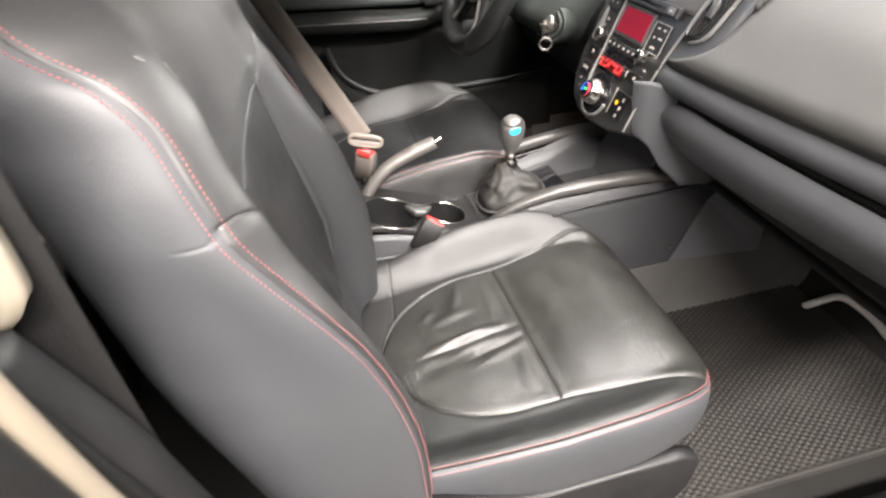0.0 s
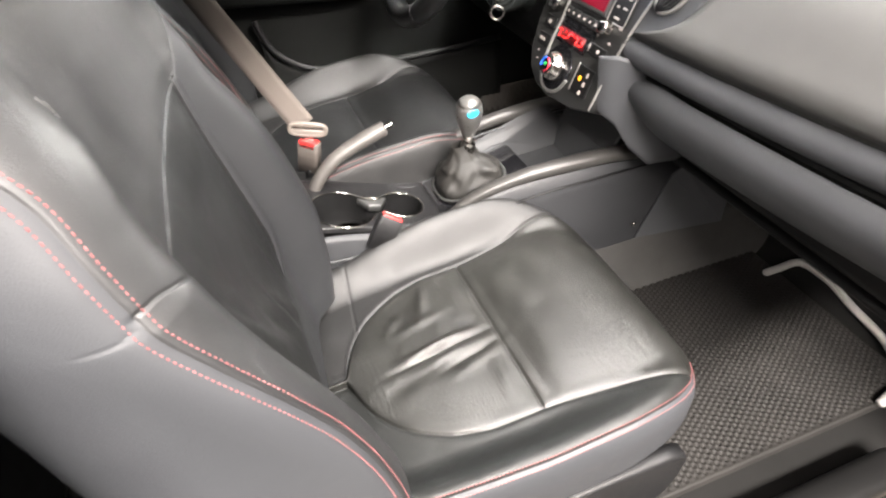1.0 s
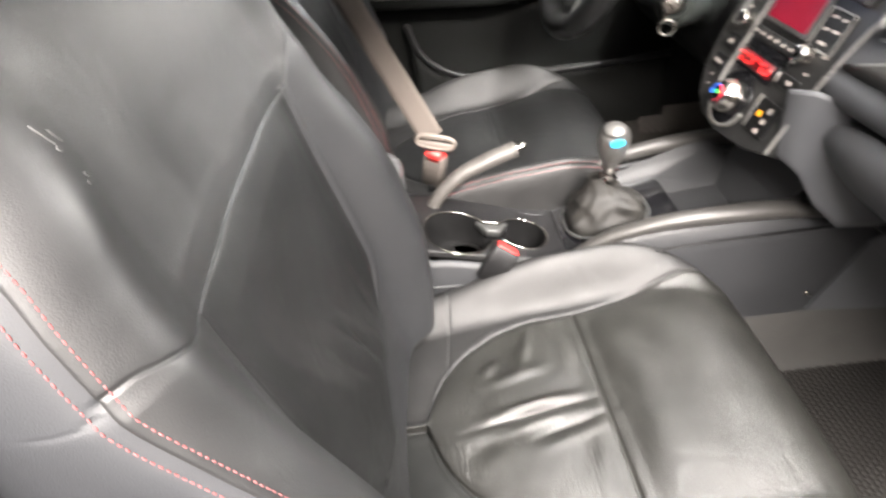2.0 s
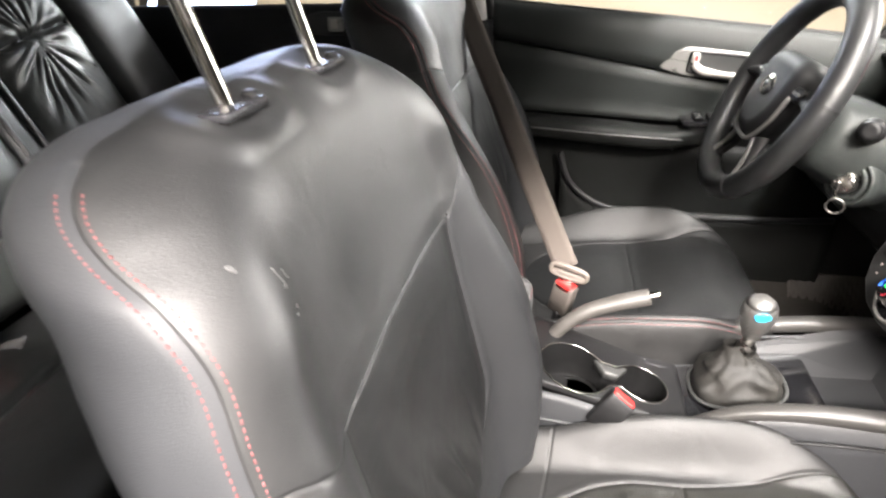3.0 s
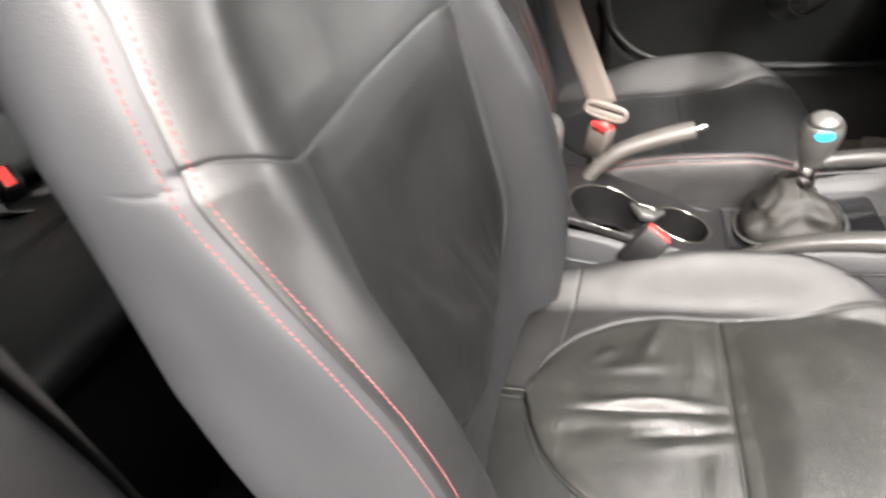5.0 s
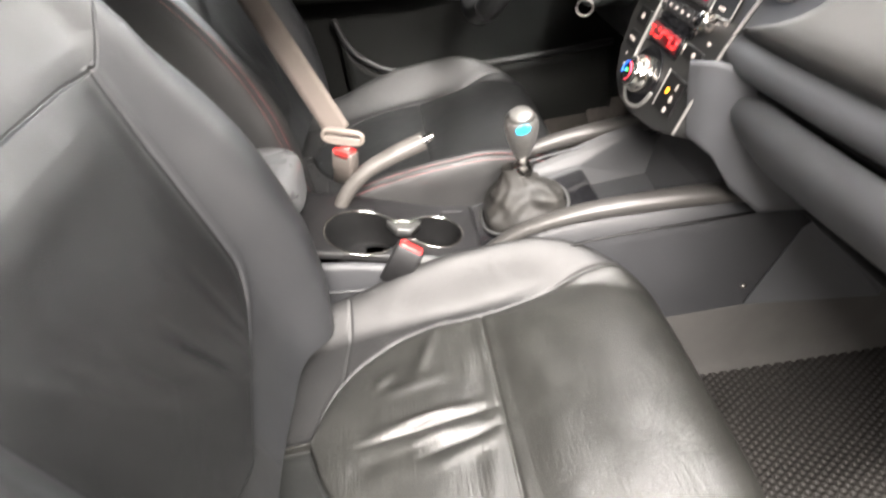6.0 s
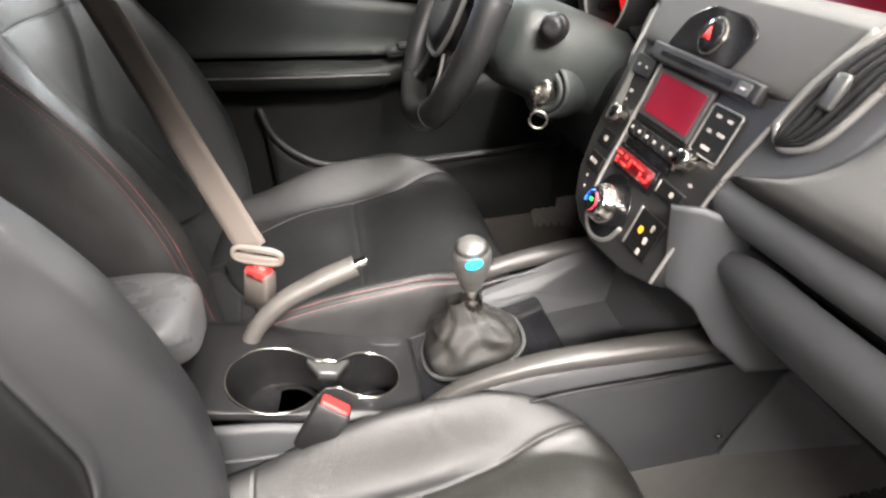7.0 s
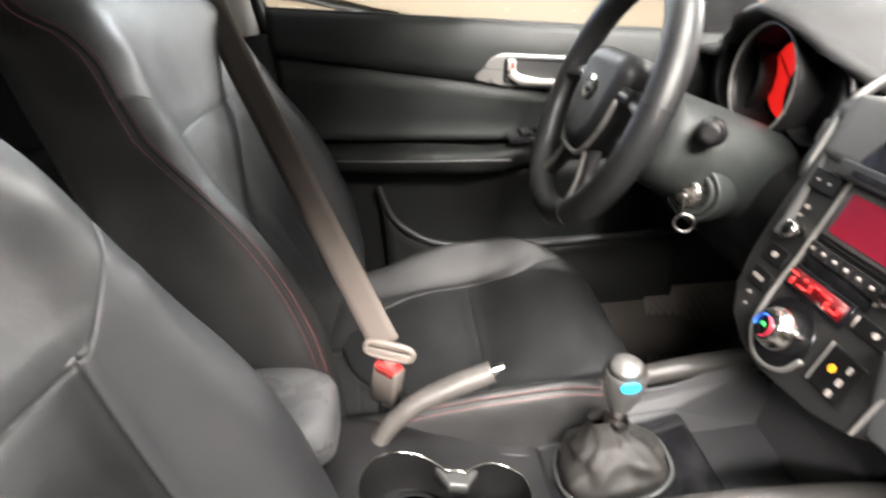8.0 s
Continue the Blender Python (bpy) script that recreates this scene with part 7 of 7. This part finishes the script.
dp = (Vector((0.397, -0.074, 0.366)) - Vector((0.318, -0.100, 0.255))).normalized()
buckle(PASSENGER_SEAT, (0.399, -0.074, 0.367), (0.318, -0.100, 0.255), ortho(dp, (0.75, -0.25, -0.5)), False)
dd = (Vector((0.303, 0.150, 0.424)) - Vector((0.275, 0.150, 0.26))).normalized()
buckle(DRIVER_SEAT, (0.303, 0.152, 0.424), (0.272, 0.150, 0.26), ortho(dd, (0.82, -0.55, 0)), True)


def driver_belt():
    b = thing("seat_belt", (0.0, 0.62, 0.30), "beige woven seat belt fastened across the driver seat", "seat belt")
    across = Vector((0.82, -0.52, -0.2)).normalized()
    p0, p1 = Vector((0.300, 0.158, 0.452)), Vector((-0.005, 0.602, 0.945))
    pts = [p0, p0.lerp(p1, 0.3), p0.lerp(p1, 0.65), p1, Vector((-0.055, 0.625, 1.03))]
    part("webbing", strap("webbing", [tuple(p) for p in pts], 0.047, 0.0016, 80, [tuple(across), (0.80, -0.50, -0.25), (0.85, -0.40, -0.2), (0.95, -0.25, -0.15), (0.98, -0.2, 0.0)]), WEB, b)
    d = (Vector((0.303, 0.152, 0.424)) - Vector((0.272, 0.150, 0.26))).normalized()
    s = ortho(d, (0.96, -0.22, 0.0))
    m = Matrix((s, d.cross(s), d)).transposed().to_4x4()
    m = Matrix.Translation((0.3045, 0.152, 0.447)) @ m
    outer = [(0.034 * math.copysign(abs(math.cos(t)) ** 0.55, math.cos(t)), 0.0115 * math.copysign(abs(math.sin(t)) ** 0.7, math.sin(t))) for t in np.linspace(0, 2 * math.pi, 48, endpoint=False)]
    loop = [m @ Vector((x, 0.0, z)) for x, z in outer]
    tongue = part("tongue", tube_loop(loop, 0.0045, 10), TONGUE, b)
    part("tongue_plate", box(0.064, 0.0070, 0.0125, 0.0025), TONGUE, tongue, m=m @ Matrix.Translation((0, 0, -0.0055)))
    part("tongue_bar", box(0.060, 0.0070, 0.0060, 0.002), TONGUE, tongue, m=m @ Matrix.Translation((0, 0, 0.0080)))
    part("tongue_blade", box(0.024, 0.0025, 0.030, 0.001), STEEL, tongue, m=m @ Matrix.Translation((0, 0, -0.024)))
    part("guide", tube_loop([Vector((-0.055, 0.628, 1.03)) + Vector((0.030 * math.cos(t), 0.0, 0.016 * math.sin(t))) for t in np.linspace(0, 2 * math.pi, 24, endpoint=False)], 0.006, 8), PLASTIC_DARK, b)
    part("pillar_run", strap("pillar_run", [(-0.055, 0.632, 1.03), (-0.03, 0.652, 0.80), (0.0, 0.662, 0.45), (0.02, 0.664, 0.06)], 0.047, 0.0016, 40, [(1, 0, 0)] * 4), WEB, b)


driver_belt()



def passenger_belt():
    b = thing("seat_belt", (0.045, -0.664, 0.10), "black woven seat belt hanging straight down beside the pillar", "seat belt")
    part("webbing", strap("webbing", [(0.030, -0.630, 1.14), (0.046, -0.652, 0.98), (0.050, -0.660, 0.86), (0.049, -0.662, 0.76), (0.044, -0.655, 0.55), (0.040, -0.650, 0.30), (0.045, -0.652, 0.08)], 0.047, 0.0016, 80, [(0.98, -0.05, 0.15), (0.99, -0.05, 0.08), (1, -0.04, 0), (1, -0.03, 0), (1, 0, 0), (1, 0, 0), (1, 0, 0)]), WEB_BLACK, b)
    part("anchor", box(0.056, 0.014, 0.05, 0.005, (0.045, -0.652, 0.070)), PLASTIC_DARK, b)


passenger_belt()

# ---- floor mats ----


def hex_relief(x, y, pitch):
    k = 4 * math.pi / (math.sqrt(3) * pitch)
    return (np.cos(k * x) + np.cos(k * (0.5 * x + 0.866 * y)) + np.cos(k * (-0.5 * x + 0.866 * y))) / 3


def floor_mat(name, x0, x1, ya, yb, pitch, step, label, turn_up=0.0, mat=None):
    nx, ny = int((x1 - x0) / step), int(abs(yb - ya) / step)
    X, Y = np.meshgrid(np.linspace(x0, x1, nx), np.linspace(ya, yb, ny), indexing="ij")
    f = hex_relief(X, Y, pitch)
    edge = np.minimum.reduce([X - x0, x1 - X, np.abs(Y - ya), np.abs(Y - yb)])
    Z = 0.016 - 0.0036 * sstep(0.05, 0.55, f) * sstep(0.006, 0.014, edge) - 0.012 * sstep(0.004, 0.0, edge)
    Z = Z + 0.42 * sstep(1.28, 1.66, X) + 0.006 * np.sin(3 * X + 2 * Y) * sstep(0.0, 0.2, edge) + 0.004 + turn_up * sstep(0.575, 0.675, Y)
    mat_ob = single(name, sheet(name, np.stack([X, Y, Z], -1)), mat or MAT_RUBBER, label, "floor mat", "floor mats")
    return mat_ob


floor_mat("floor_mat", 0.56, 1.285, -0.560, -0.112, 0.0115, 0.0022, "grey rubber honeycomb mat in the passenger footwell")
floor_mat("floor_mat", 0.885, 1.30, 0.175, 0.664, 0.0115, 0.0024, "taupe honeycomb rubber mat with lit colour, turned up beside the driver door", 0.19, MAT_LIT)


def driver_carpet():
    """Carpet of the driver's footwell, drawn up over the sill, with the pale sill trim along its edge."""
    P = np.array([[(x, y, 0.004 + 0.165 * float(sstep(0.570, 0.660, y)) + 0.004 * math.sin(11 * x + 7 * y)) for y in np.linspace(0.16, 0.672, 50)] for x in np.linspace(0.42, 1.26, 40)])
    single("footwell_carpet", sheet("footwell_carpet", P, thick=0.004), CARPET_TAUPE, "dark taupe carpet of the driver footwell", "carpet", kind="structure")
    single("sill_trim", sweep("sill_trim", [(0.74, 0.664, 0.176), (0.80, 0.662, 0.186), (0.86, 0.662, 0.206), (0.915, 0.666, 0.242), (0.95, 0.674, 0.285)], [0.007, 0.010, 0.011, 0.010, 0.007], n=30, seg=12), PLASTIC_SOFT, "pale grey trim strip along the driver sill", "trim", kind="structure")


driver_carpet()


def tunnel():
    for sgn in (-1, 1):
        P = []
        for x in np.linspace(0.15, 1.45, 40):
            P.append([(x, CY + sgn * (0.110 + 0.003 * math.sin(9 * x)), 0.170 + 0.006 * math.sin(7 * x)), (x, CY + sgn * 0.118, 0.150), (x, CY + sgn * 0.124, 0.08), (x, CY + sgn * 0.132, 0.040), (x, CY + sgn * 0.150, 0.012), (x, CY + sgn * 0.20, 0.004)])
        single("tunnel_carpet", sheet("tunnel_carpet", np.array(P), thick=0.004), CARPET, "grey carpet at the foot of the console", "carpet", kind="structure")


tunnel()
single("cable", sweep("cable", [(1.250, -0.200, 0.020), (1.262, -0.217, 0.045), (1.310, -0.226, 0.055), (1.328, -0.280, 0.050), (1.316, -0.367, 0.042), (1.297, -0.472, 0.034), (1.250, -0.535, 0.030), (1.17, -0.560, 0.028)], 0.0085, n=70, seg=12), FOIL, "pale grey cable lying along the front of the mat", "cable")


def pedals():
    for name, y, w, label in (("brake_pedal", 0.36, 0.07, "black rubber brake pedal in the driver footwell"), ("clutch_pedal", 0.46, 0.055, "black rubber clutch pedal in the driver footwell"), ("accelerator_pedal", 0.26, 0.045, "slim black accelerator pedal in the driver footwell")):
        p = thing(name, (1.28, y, 0.10), label, "pedal", "pedals")
        part("pad", box(0.014, w, 0.06 if w > 0.05 else 0.13, 0.005), RUBBER, p, m=Matrix.Translation((1.20, y, 0.19 if w > 0.05 else 0.14)) @ Matrix.Rotation(-0.5, 4, "Y"))
        part("arm", sweep("arm", [(1.21, y, 0.19), (1.27, y, 0.30), (1.30, y, 0.45), (1.31, y, 0.56)], 0.008, 0.010, n=16, seg=8), PLASTIC_DARK, p)


pedals()

# ---- rear bench ----


def rear_bench():
    b = thing("rear_bench", (-0.60, CY, 0.0), "black leather rear bench with gathered wrinkled middle panel", "rear seat")
    tilt = math.radians(25)

    def pad(name, ya, yb, za, zb, swell, mat, wrinkle=None, edge=0.03):
        """A padded panel on the backrest, heights along its slope."""
        n, m = 110, 110
        u, v = np.meshgrid(np.linspace(-1, 1, n), np.linspace(-1, 1, m), indexing="ij")
        h = swell * (1 - np.abs(u) ** 5) ** 0.5 * (1 - np.abs(v) ** 5) ** 0.5
        y = ya + (yb - ya) * (u + 1) / 2
        s = za + (zb - za) * (v + 1) / 2
        if wrinkle is not None:
            h = h + wrinkle(u, v)
        x = -0.70 - s * math.sin(tilt) + h * math.cos(tilt)
        z = 0.44 + s * math.cos(tilt) + h * math.sin(tilt)
        return part(name, sheet(name, np.stack([x, y, z], -1), thick=0.004), mat, back)

    def gather(u, v):
        r = np.hypot(u * 0.9 + 0.05, (v - 0.35) * 0.9) + 0.05
        a = np.arctan2(v - 0.35, u + 0.05)
        f = (np.sin(15 * a + 1.8 * np.sin(3 * a) + 3 * r) + 0.5 * np.sin(27 * a + 2 * np.sin(2 * a))) * np.exp(-((r - 0.40) / 0.34) ** 2)
        cut = -0.018 * np.exp(-(((v - 0.42 - 0.10 * u) / 0.035) ** 2)) * (np.abs(u) < 0.92)
        sag = -0.008 * np.exp(-((u + 0.25) ** 2 + (v + 0.05) ** 2) / 0.02)
        return 0.0036 * f + cut + sag

    back = part("backrest", box(0.10, 1.26, 0.62, 0.04), LEATHER, b, m=Matrix.Translation((-0.885, CY, 0.715)) @ Matrix.Rotation(-tilt, 4, "Y"))
    pad("side_pad", -0.62, -0.36, 0.0, 0.56, 0.045, LEATHER)
    pad("panel", -0.35, -0.135, 0.10, 0.52, 0.045, REAR_LEATHER)
    pad("centre_panel", -0.130, 0.085, 0.10, 0.52, 0.048, REAR_LEATHER)
    pad("channel", 0.088, 0.135, 0.0, 0.56, 0.042, LEATHER_GREY)
    pad("gathered_panel", 0.145, 0.415, 0.10, 0.56, 0.052, REAR_LEATHER, gather)
    pad("side_pad", 0.42, 0.62, 0.0, 0.56, 0.058, LEATHER)
    pad("lower_roll", -0.35, 0.085, -0.02, 0.095, 0.050, REAR_LEATHER)
    pad("lower_roll", 0.145, 0.415, -0.02, 0.095, 0.050, REAR_LEATHER)
    for y0, y1 in ((0.088, 0.108), (-0.130, -0.148), (0.135, 0.150)):
        pts = [(-0.70 - s * math.sin(tilt) + 0.048 * math.cos(tilt), y0 + (y1 - y0) * s, 0.44 + s * math.cos(tilt) + 0.048 * math.sin(tilt)) for s in np.linspace(0.02, 0.56, 6)]
        part("piping", sweep("piping", pts, 0.0055, n=30, seg=8), LEATHER, back)
    part("edge_roll", sweep("edge_roll", [(-0.790, -0.262, 0.775), (-0.752, -0.250, 0.69), (-0.712, -0.226, 0.61), (-0.682, -0.198, 0.552)], [0.012, 0.014, 0.014, 0.010], [0.008, 0.009, 0.009, 0.008], n=40, seg=14), LEATHER_MID, back, "glossy rolled edge of the backrest")
    # cushion
    n, m = 60, 90
    for name, ya, yb in (("cushion", -0.62, 0.02), ("cushion", 0.03, 0.64)):
        u, v = np.meshgrid(np.linspace(-1, 1, n), np.linspace(-1, 1, m), indexing="ij")
        h = 0.05 * (1 - np.abs(u) ** 6) ** 0.5 * (1 - np.abs(v) ** 6) ** 0.5 - 0.008 * np.exp(-((u / 0.04) ** 2)) + 0.003 * np.sin(6 * v + 3 * u) * (1 - u ** 2)
        x = -0.70 + 0.46 * (u + 1) / 2
        P = np.stack([x, ya + (yb - ya) * (v + 1) / 2, 0.375 + h + 0.02 * (u + 1) / 2], -1)
        part(name, sheet(name, P, thick=0.004), LEATHER, b)
    part("bench_base", box(0.44, 1.26, 0.37, 0.03, (-0.48, CY, 0.195)), PLASTIC_DARK, b)
    for y in (-0.36, 0.28):
        h = part("headrest", box(0.09, 0.22, 0.13, 0.04, seg=4), LEATHER, b, m=Matrix.Translation((-0.975, y, 1.0)) @ Matrix.Rotation(-tilt, 4, "Y"))
        for k in (-0.05, 0.05):
            part("headrest_post", sweep("headrest_post", [(-0.95, y + k, 0.90), (-0.965, y + k, 0.96)], 0.006, n=6, seg=10), CHROME, h)


rear_bench()


def rear_belt():
    r = thing("rear_seat_belt", (-0.64, -0.2, 0.40), "grey woven rear belt lying beside its red-topped buckle", "seat belt")
    part("webbing", strap("webbing", [(-0.730, -0.150, 0.640), (-0.698, -0.168, 0.590), (-0.660, -0.198, 0.545), (-0.634, -0.230, 0.500), (-0.616, -0.252, 0.462), (-0.600, -0.262, 0.434)], 0.043, 0.002, 60, [(0.30, 0.80, -0.2), (0.3, 0.85, 0.0), (0.2, 0.9, 0.1), (0.15, 0.9, 0.3), (0.1, 0.9, 0.4), (0.1, 0.95, 0.3)]), WEB_GREY, r)
    part("webbing_end", strap("webbing_end", [(-0.587, -0.258, 0.437), (-0.575, -0.235, 0.428), (-0.575, -0.205, 0.428), (-0.60, -0.165, 0.430)], 0.046, 0.002, 30, [(0.9, 0.4, 0.1), (0.95, 0.3, 0.1), (0.98, 0.1, 0.1), (0.98, 0.1, 0.1)]), WEB_GREY, r)
    q = Vector((0.62, -0.25, 0.74)).to_track_quat("Z", "Y").to_matrix().to_4x4()
    m = Matrix.Translation((-0.632, -0.190, 0.445)) @ q
    bk = part("buckle", box(0.030, 0.046, 0.075, 0.006), PLASTIC_DARK, r, m=m)
    part("release_button", box(0.016, 0.036, 0.012, 0.003), RED, bk, m=m @ Matrix.Translation((-0.004, 0, 0.036)))
    part("strap", strap("strap", [(-0.72, -0.19, 0.40), (-0.69, -0.185, 0.43), (-0.665, -0.18, 0.45)], 0.04, 0.003, 12, [(0, 1, 0)] * 3), WEB_GREY, bk)
    r.matrix_basis = Matrix.Translation((-0.004, -0.020, 0.0)) @ r.matrix_basis
    # hanging shoulder belts on the far side
    s = thing("shoulder_belt", (-0.85, 0.5, 0.45), "dark woven shoulder belt over the rear backrest", "seat belt")
    part("webbing", strap("webbing", [(-0.95, 0.46, 0.98), (-0.85, 0.475, 0.78), (-0.74, 0.50, 0.56), (-0.68, 0.52, 0.45)], 0.047, 0.002, 40, [(0.2, 0.95, 0.1)] * 4), RUBBER, s)
    part("stitching", box(0.004, 0.030, 0.006, 0.001, (-0.735, 0.50, 0.555)), WEB_GREY, s)


rear_belt()

# ---- the garage outside ----
GROUND = -0.32
# added room, mostly unseen; its dark surfaces hold down the bounced light
single("ground", box(14, 12, 0.04, 0, (0.5, 0.5, GROUND - 0.02)), CONCRETE, "worn grey concrete garage floor", "floor", kind="structure")
single("wall_north", box(14, 0.12, 3.6, 0, (0.5, 5.2, GROUND + 1.8)), PLASTER, "dark plastered garage wall added round the cars", "wall", kind="structure")
single("wall_south", box(14, 0.12, 3.6, 0, (0.5, -4.6, GROUND + 1.8)), PLASTER, "dark plastered garage wall added round the cars", "wall", kind="structure")
single("wall_east", box(0.12, 9.7, 3.6, 0, (7.5, 0.3, GROUND + 1.8)), PLASTER, "dark plastered garage wall added round the cars", "wall", kind="structure")
single("wall_west", box(0.12, 9.7, 3.6, 0, (-6.5, 0.3, GROUND + 1.8)), PLASTER, "dark plastered garage wall added round the cars", "wall", kind="structure")
single("ceiling", box(14, 9.9, 0.1, 0, (0.5, 0.3, GROUND + 3.65)), PLASTER, "dark plastered garage ceiling added over the cars", "ceiling", kind="structure")


def parked_car():
    """The neighbour's car: its pale flank fills the driver's window."""
    c = thing("parked_car", (0.5, 2.3, GROUND), "beige saloon parked alongside, door handles and glass showing", "car")
    prof = [(1.70, 0.0), (1.64, 0.25), (1.60, 0.55), (1.585, 0.80), (1.60, 0.98), (1.66, 1.10)]
    P = np.array([[(x, y + 0.04 * ((x - 0.4) / 2) ** 2, GROUND + 0.18 + z) for y, z in curve3([(p[0], p[1]) for p in prof], 24)] for x in np.linspace(-1.8, 2.6, 60)])
    body = part("flank", sheet("flank", P, thick=0.01), CAR_BEIGE, c)
    for x in (-0.62, 0.42, 1.42):
        part("door_gap", sweep("door_gap", [(x, 1.596, 0.20), (x + 0.01, 1.58, 0.62), (x - 0.02, 1.60, 0.86)], 0.003, n=20, seg=6), RUBBER, body)
    for x, z in ((0.255, 0.782), (0.905, 0.716)):
        cup = part("handle_recess", sweep("handle_recess", [(x + 0.02, 1.585, z + 0.002), (x + 0.085, 1.583, z + 0.001), (x + 0.15, 1.585, z)], [0.006, 0.010, 0.006], [0.010, 0.020, 0.010], n=16, seg=12), RUBBER, body)
        part("door_handle", sweep("door_handle", [(x, 1.565, z), (x + 0.05, 1.548, z + 0.008), (x + 0.12, 1.548, z + 0.006), (x + 0.175, 1.568, z - 0.004)], [0.006, 0.010, 0.010, 0.006], [0.007, 0.011, 0.011, 0.006], n=24, seg=10), SATIN, cup)
    part("waist_seal", sweep("waist_seal", [(x, 1.63 + 0.04 * ((x - 0.4) / 2) ** 2, GROUND + 1.26) for x in (-1.6, 0.4, 2.3)], 0.012, n=30, seg=8), RUBBER, body)
    xs = np.linspace(-1.8, 2.6, 60)
    deck = lambda x: GROUND + spl([-1.8, -1.3, -0.9, -0.2, 0.7, 1.3, 1.6, 2.2, 2.6], [0.98, 1.28, 1.48, 1.62, 1.60, 1.38, 1.29, 1.18, 0.90], x)
    near = lambda x: 1.66 + 0.04 * ((x - 0.4) / 2) ** 2
    top = []
    for x in xs:
        z0, z1 = GROUND + 1.28 - 0.10 * max(0.0, (abs(x - 0.4) - 1.6)), float(deck(x))
        rise = max(0.0, z1 - z0)
        top.append([(x, near(x), z0), (x, near(x) + 0.10 + 0.5 * rise, z0 + 0.75 * rise), (x, near(x) + 0.25 + 0.5 * rise, max(z1, z0)), (x, 2.48, max(z1, z0) + 0.02), (x, 3.30 - 0.25 - 0.5 * rise, max(z1, z0)), (x, 3.30 - 0.10 - 0.5 * rise, z0 + 0.75 * rise), (x, 3.30, z0)])
    part("upper_body", sheet("upper_body", np.array(top), thick=-0.01), CAR_BEIGE, c)
    part("far_flank", sheet("far_flank", np.array([[(x, 4.96 - y, GROUND + 0.18 + z) for y, z in curve3([(p[0], p[1]) for p in prof], 12)] for x in xs]), thick=0.01), CAR_BEIGE, c)
    for x, w in ((-0.55, 0.85), (0.42, 0.85)):
        P = np.array([[(x + w * u, near(0.4) + 0.02 + 0.13 * v, GROUND + 1.31 + 0.20 * v) for v in np.linspace(0, 1, 4)] for u in np.linspace(0, 1, 8)])
        part("side_glass", sheet("side_glass", P, thick=-0.012), PIANO, c)
    for x in (-1.79, 2.59):
        part("bumper", box(0.06, 1.55, 0.55, 0.025, (x, 2.48, GROUND + 0.55)), CAR_BEIGE, c)
    for x in (-1.1, 1.75):
        wheel = part("wheel", lathe([(0.0, 0.04), (0.20, 0.045), (0.22, 0.02), (0.23, 0.06), (0.30, 0.06), (0.315, 0.0), (0.30, -0.12), (0.0, -0.12)], 40), RUBBER, c, m=Matrix.Translation((x, 1.72, GROUND + 0.315)) @ Matrix.Rotation(math.pi / 2, 4, "X"))
        part("rim", lathe([(0.0, 0.055), (0.06, 0.06), (0.19, 0.05), (0.21, 0.035)], 36), STEEL, wheel, m=Matrix.Translation((x, 1.72, GROUND + 0.315)) @ Matrix.Rotation(math.pi / 2, 4, "X"))
    return c


parked_car()


def motor_scooter():
    """A dark scooter between the cars: only its bars and lever rise over the sill."""
    b = thing("motor_scooter", (0.14, 1.40, GROUND), "dark scooter between the cars, bars and cables showing", "scooter")
    for x in (-0.22, 0.48):
        wheel = part("wheel", tube_loop([(x + 0.17 * math.cos(t), 1.41, GROUND + 0.215 + 0.17 * math.sin(t)) for t in np.linspace(0, 2 * math.pi, 40, endpoint=False)], 0.045, 12), RUBBER, b)
        part("hub", lathe([(0.0, 0.03), (0.06, 0.03), (0.12, 0.015), (0.13, -0.015), (0.0, -0.03)], 24), STEEL, wheel, m=Matrix.Translation((x, 1.41, GROUND + 0.215)) @ Matrix.Rotation(math.pi / 2, 4, "X"))
    part("body", sweep("body", [(0.44, 1.41, 0.02), (0.30, 1.41, -0.02), (0.05, 1.41, 0.0), (-0.15, 1.41, 0.18), (-0.30, 1.41, 0.26)], [0.05, 0.07, 0.09, 0.10, 0.05], [0.05, 0.06, 0.08, 0.10, 0.05], n=30, seg=14), RUBBER, b)
    stem = part("stem", sweep("stem", [(0.48, 1.41, -0.09), (0.34, 1.41, 0.30), (0.20, 1.41, 0.70), (0.16, 1.41, 0.80)], 0.022, n=24, seg=12), RUBBER, b)
    part("handlebar", sweep("handlebar", [(0.06, 1.20, 0.830), (0.12, 1.30, 0.845), (0.16, 1.41, 0.820), (0.12, 1.52, 0.845), (0.08, 1.58, 0.84)], 0.011, n=30, seg=10), RUBBER, stem)
    part("lever", sweep("lever", [(0.15, 1.34, 0.83), (0.19, 1.28, 0.80), (0.17, 1.22, 0.775)], 0.006, n=14, seg=8), STEEL, stem)
    part("cable", sweep("cable", [(0.14, 1.36, 0.84), (0.20, 1.36, 0.83), (0.235, 1.38, 0.76), (0.25, 1.41, 0.60)], 0.0035, n=30, seg=6), RUBBER, stem)


motor_scooter()
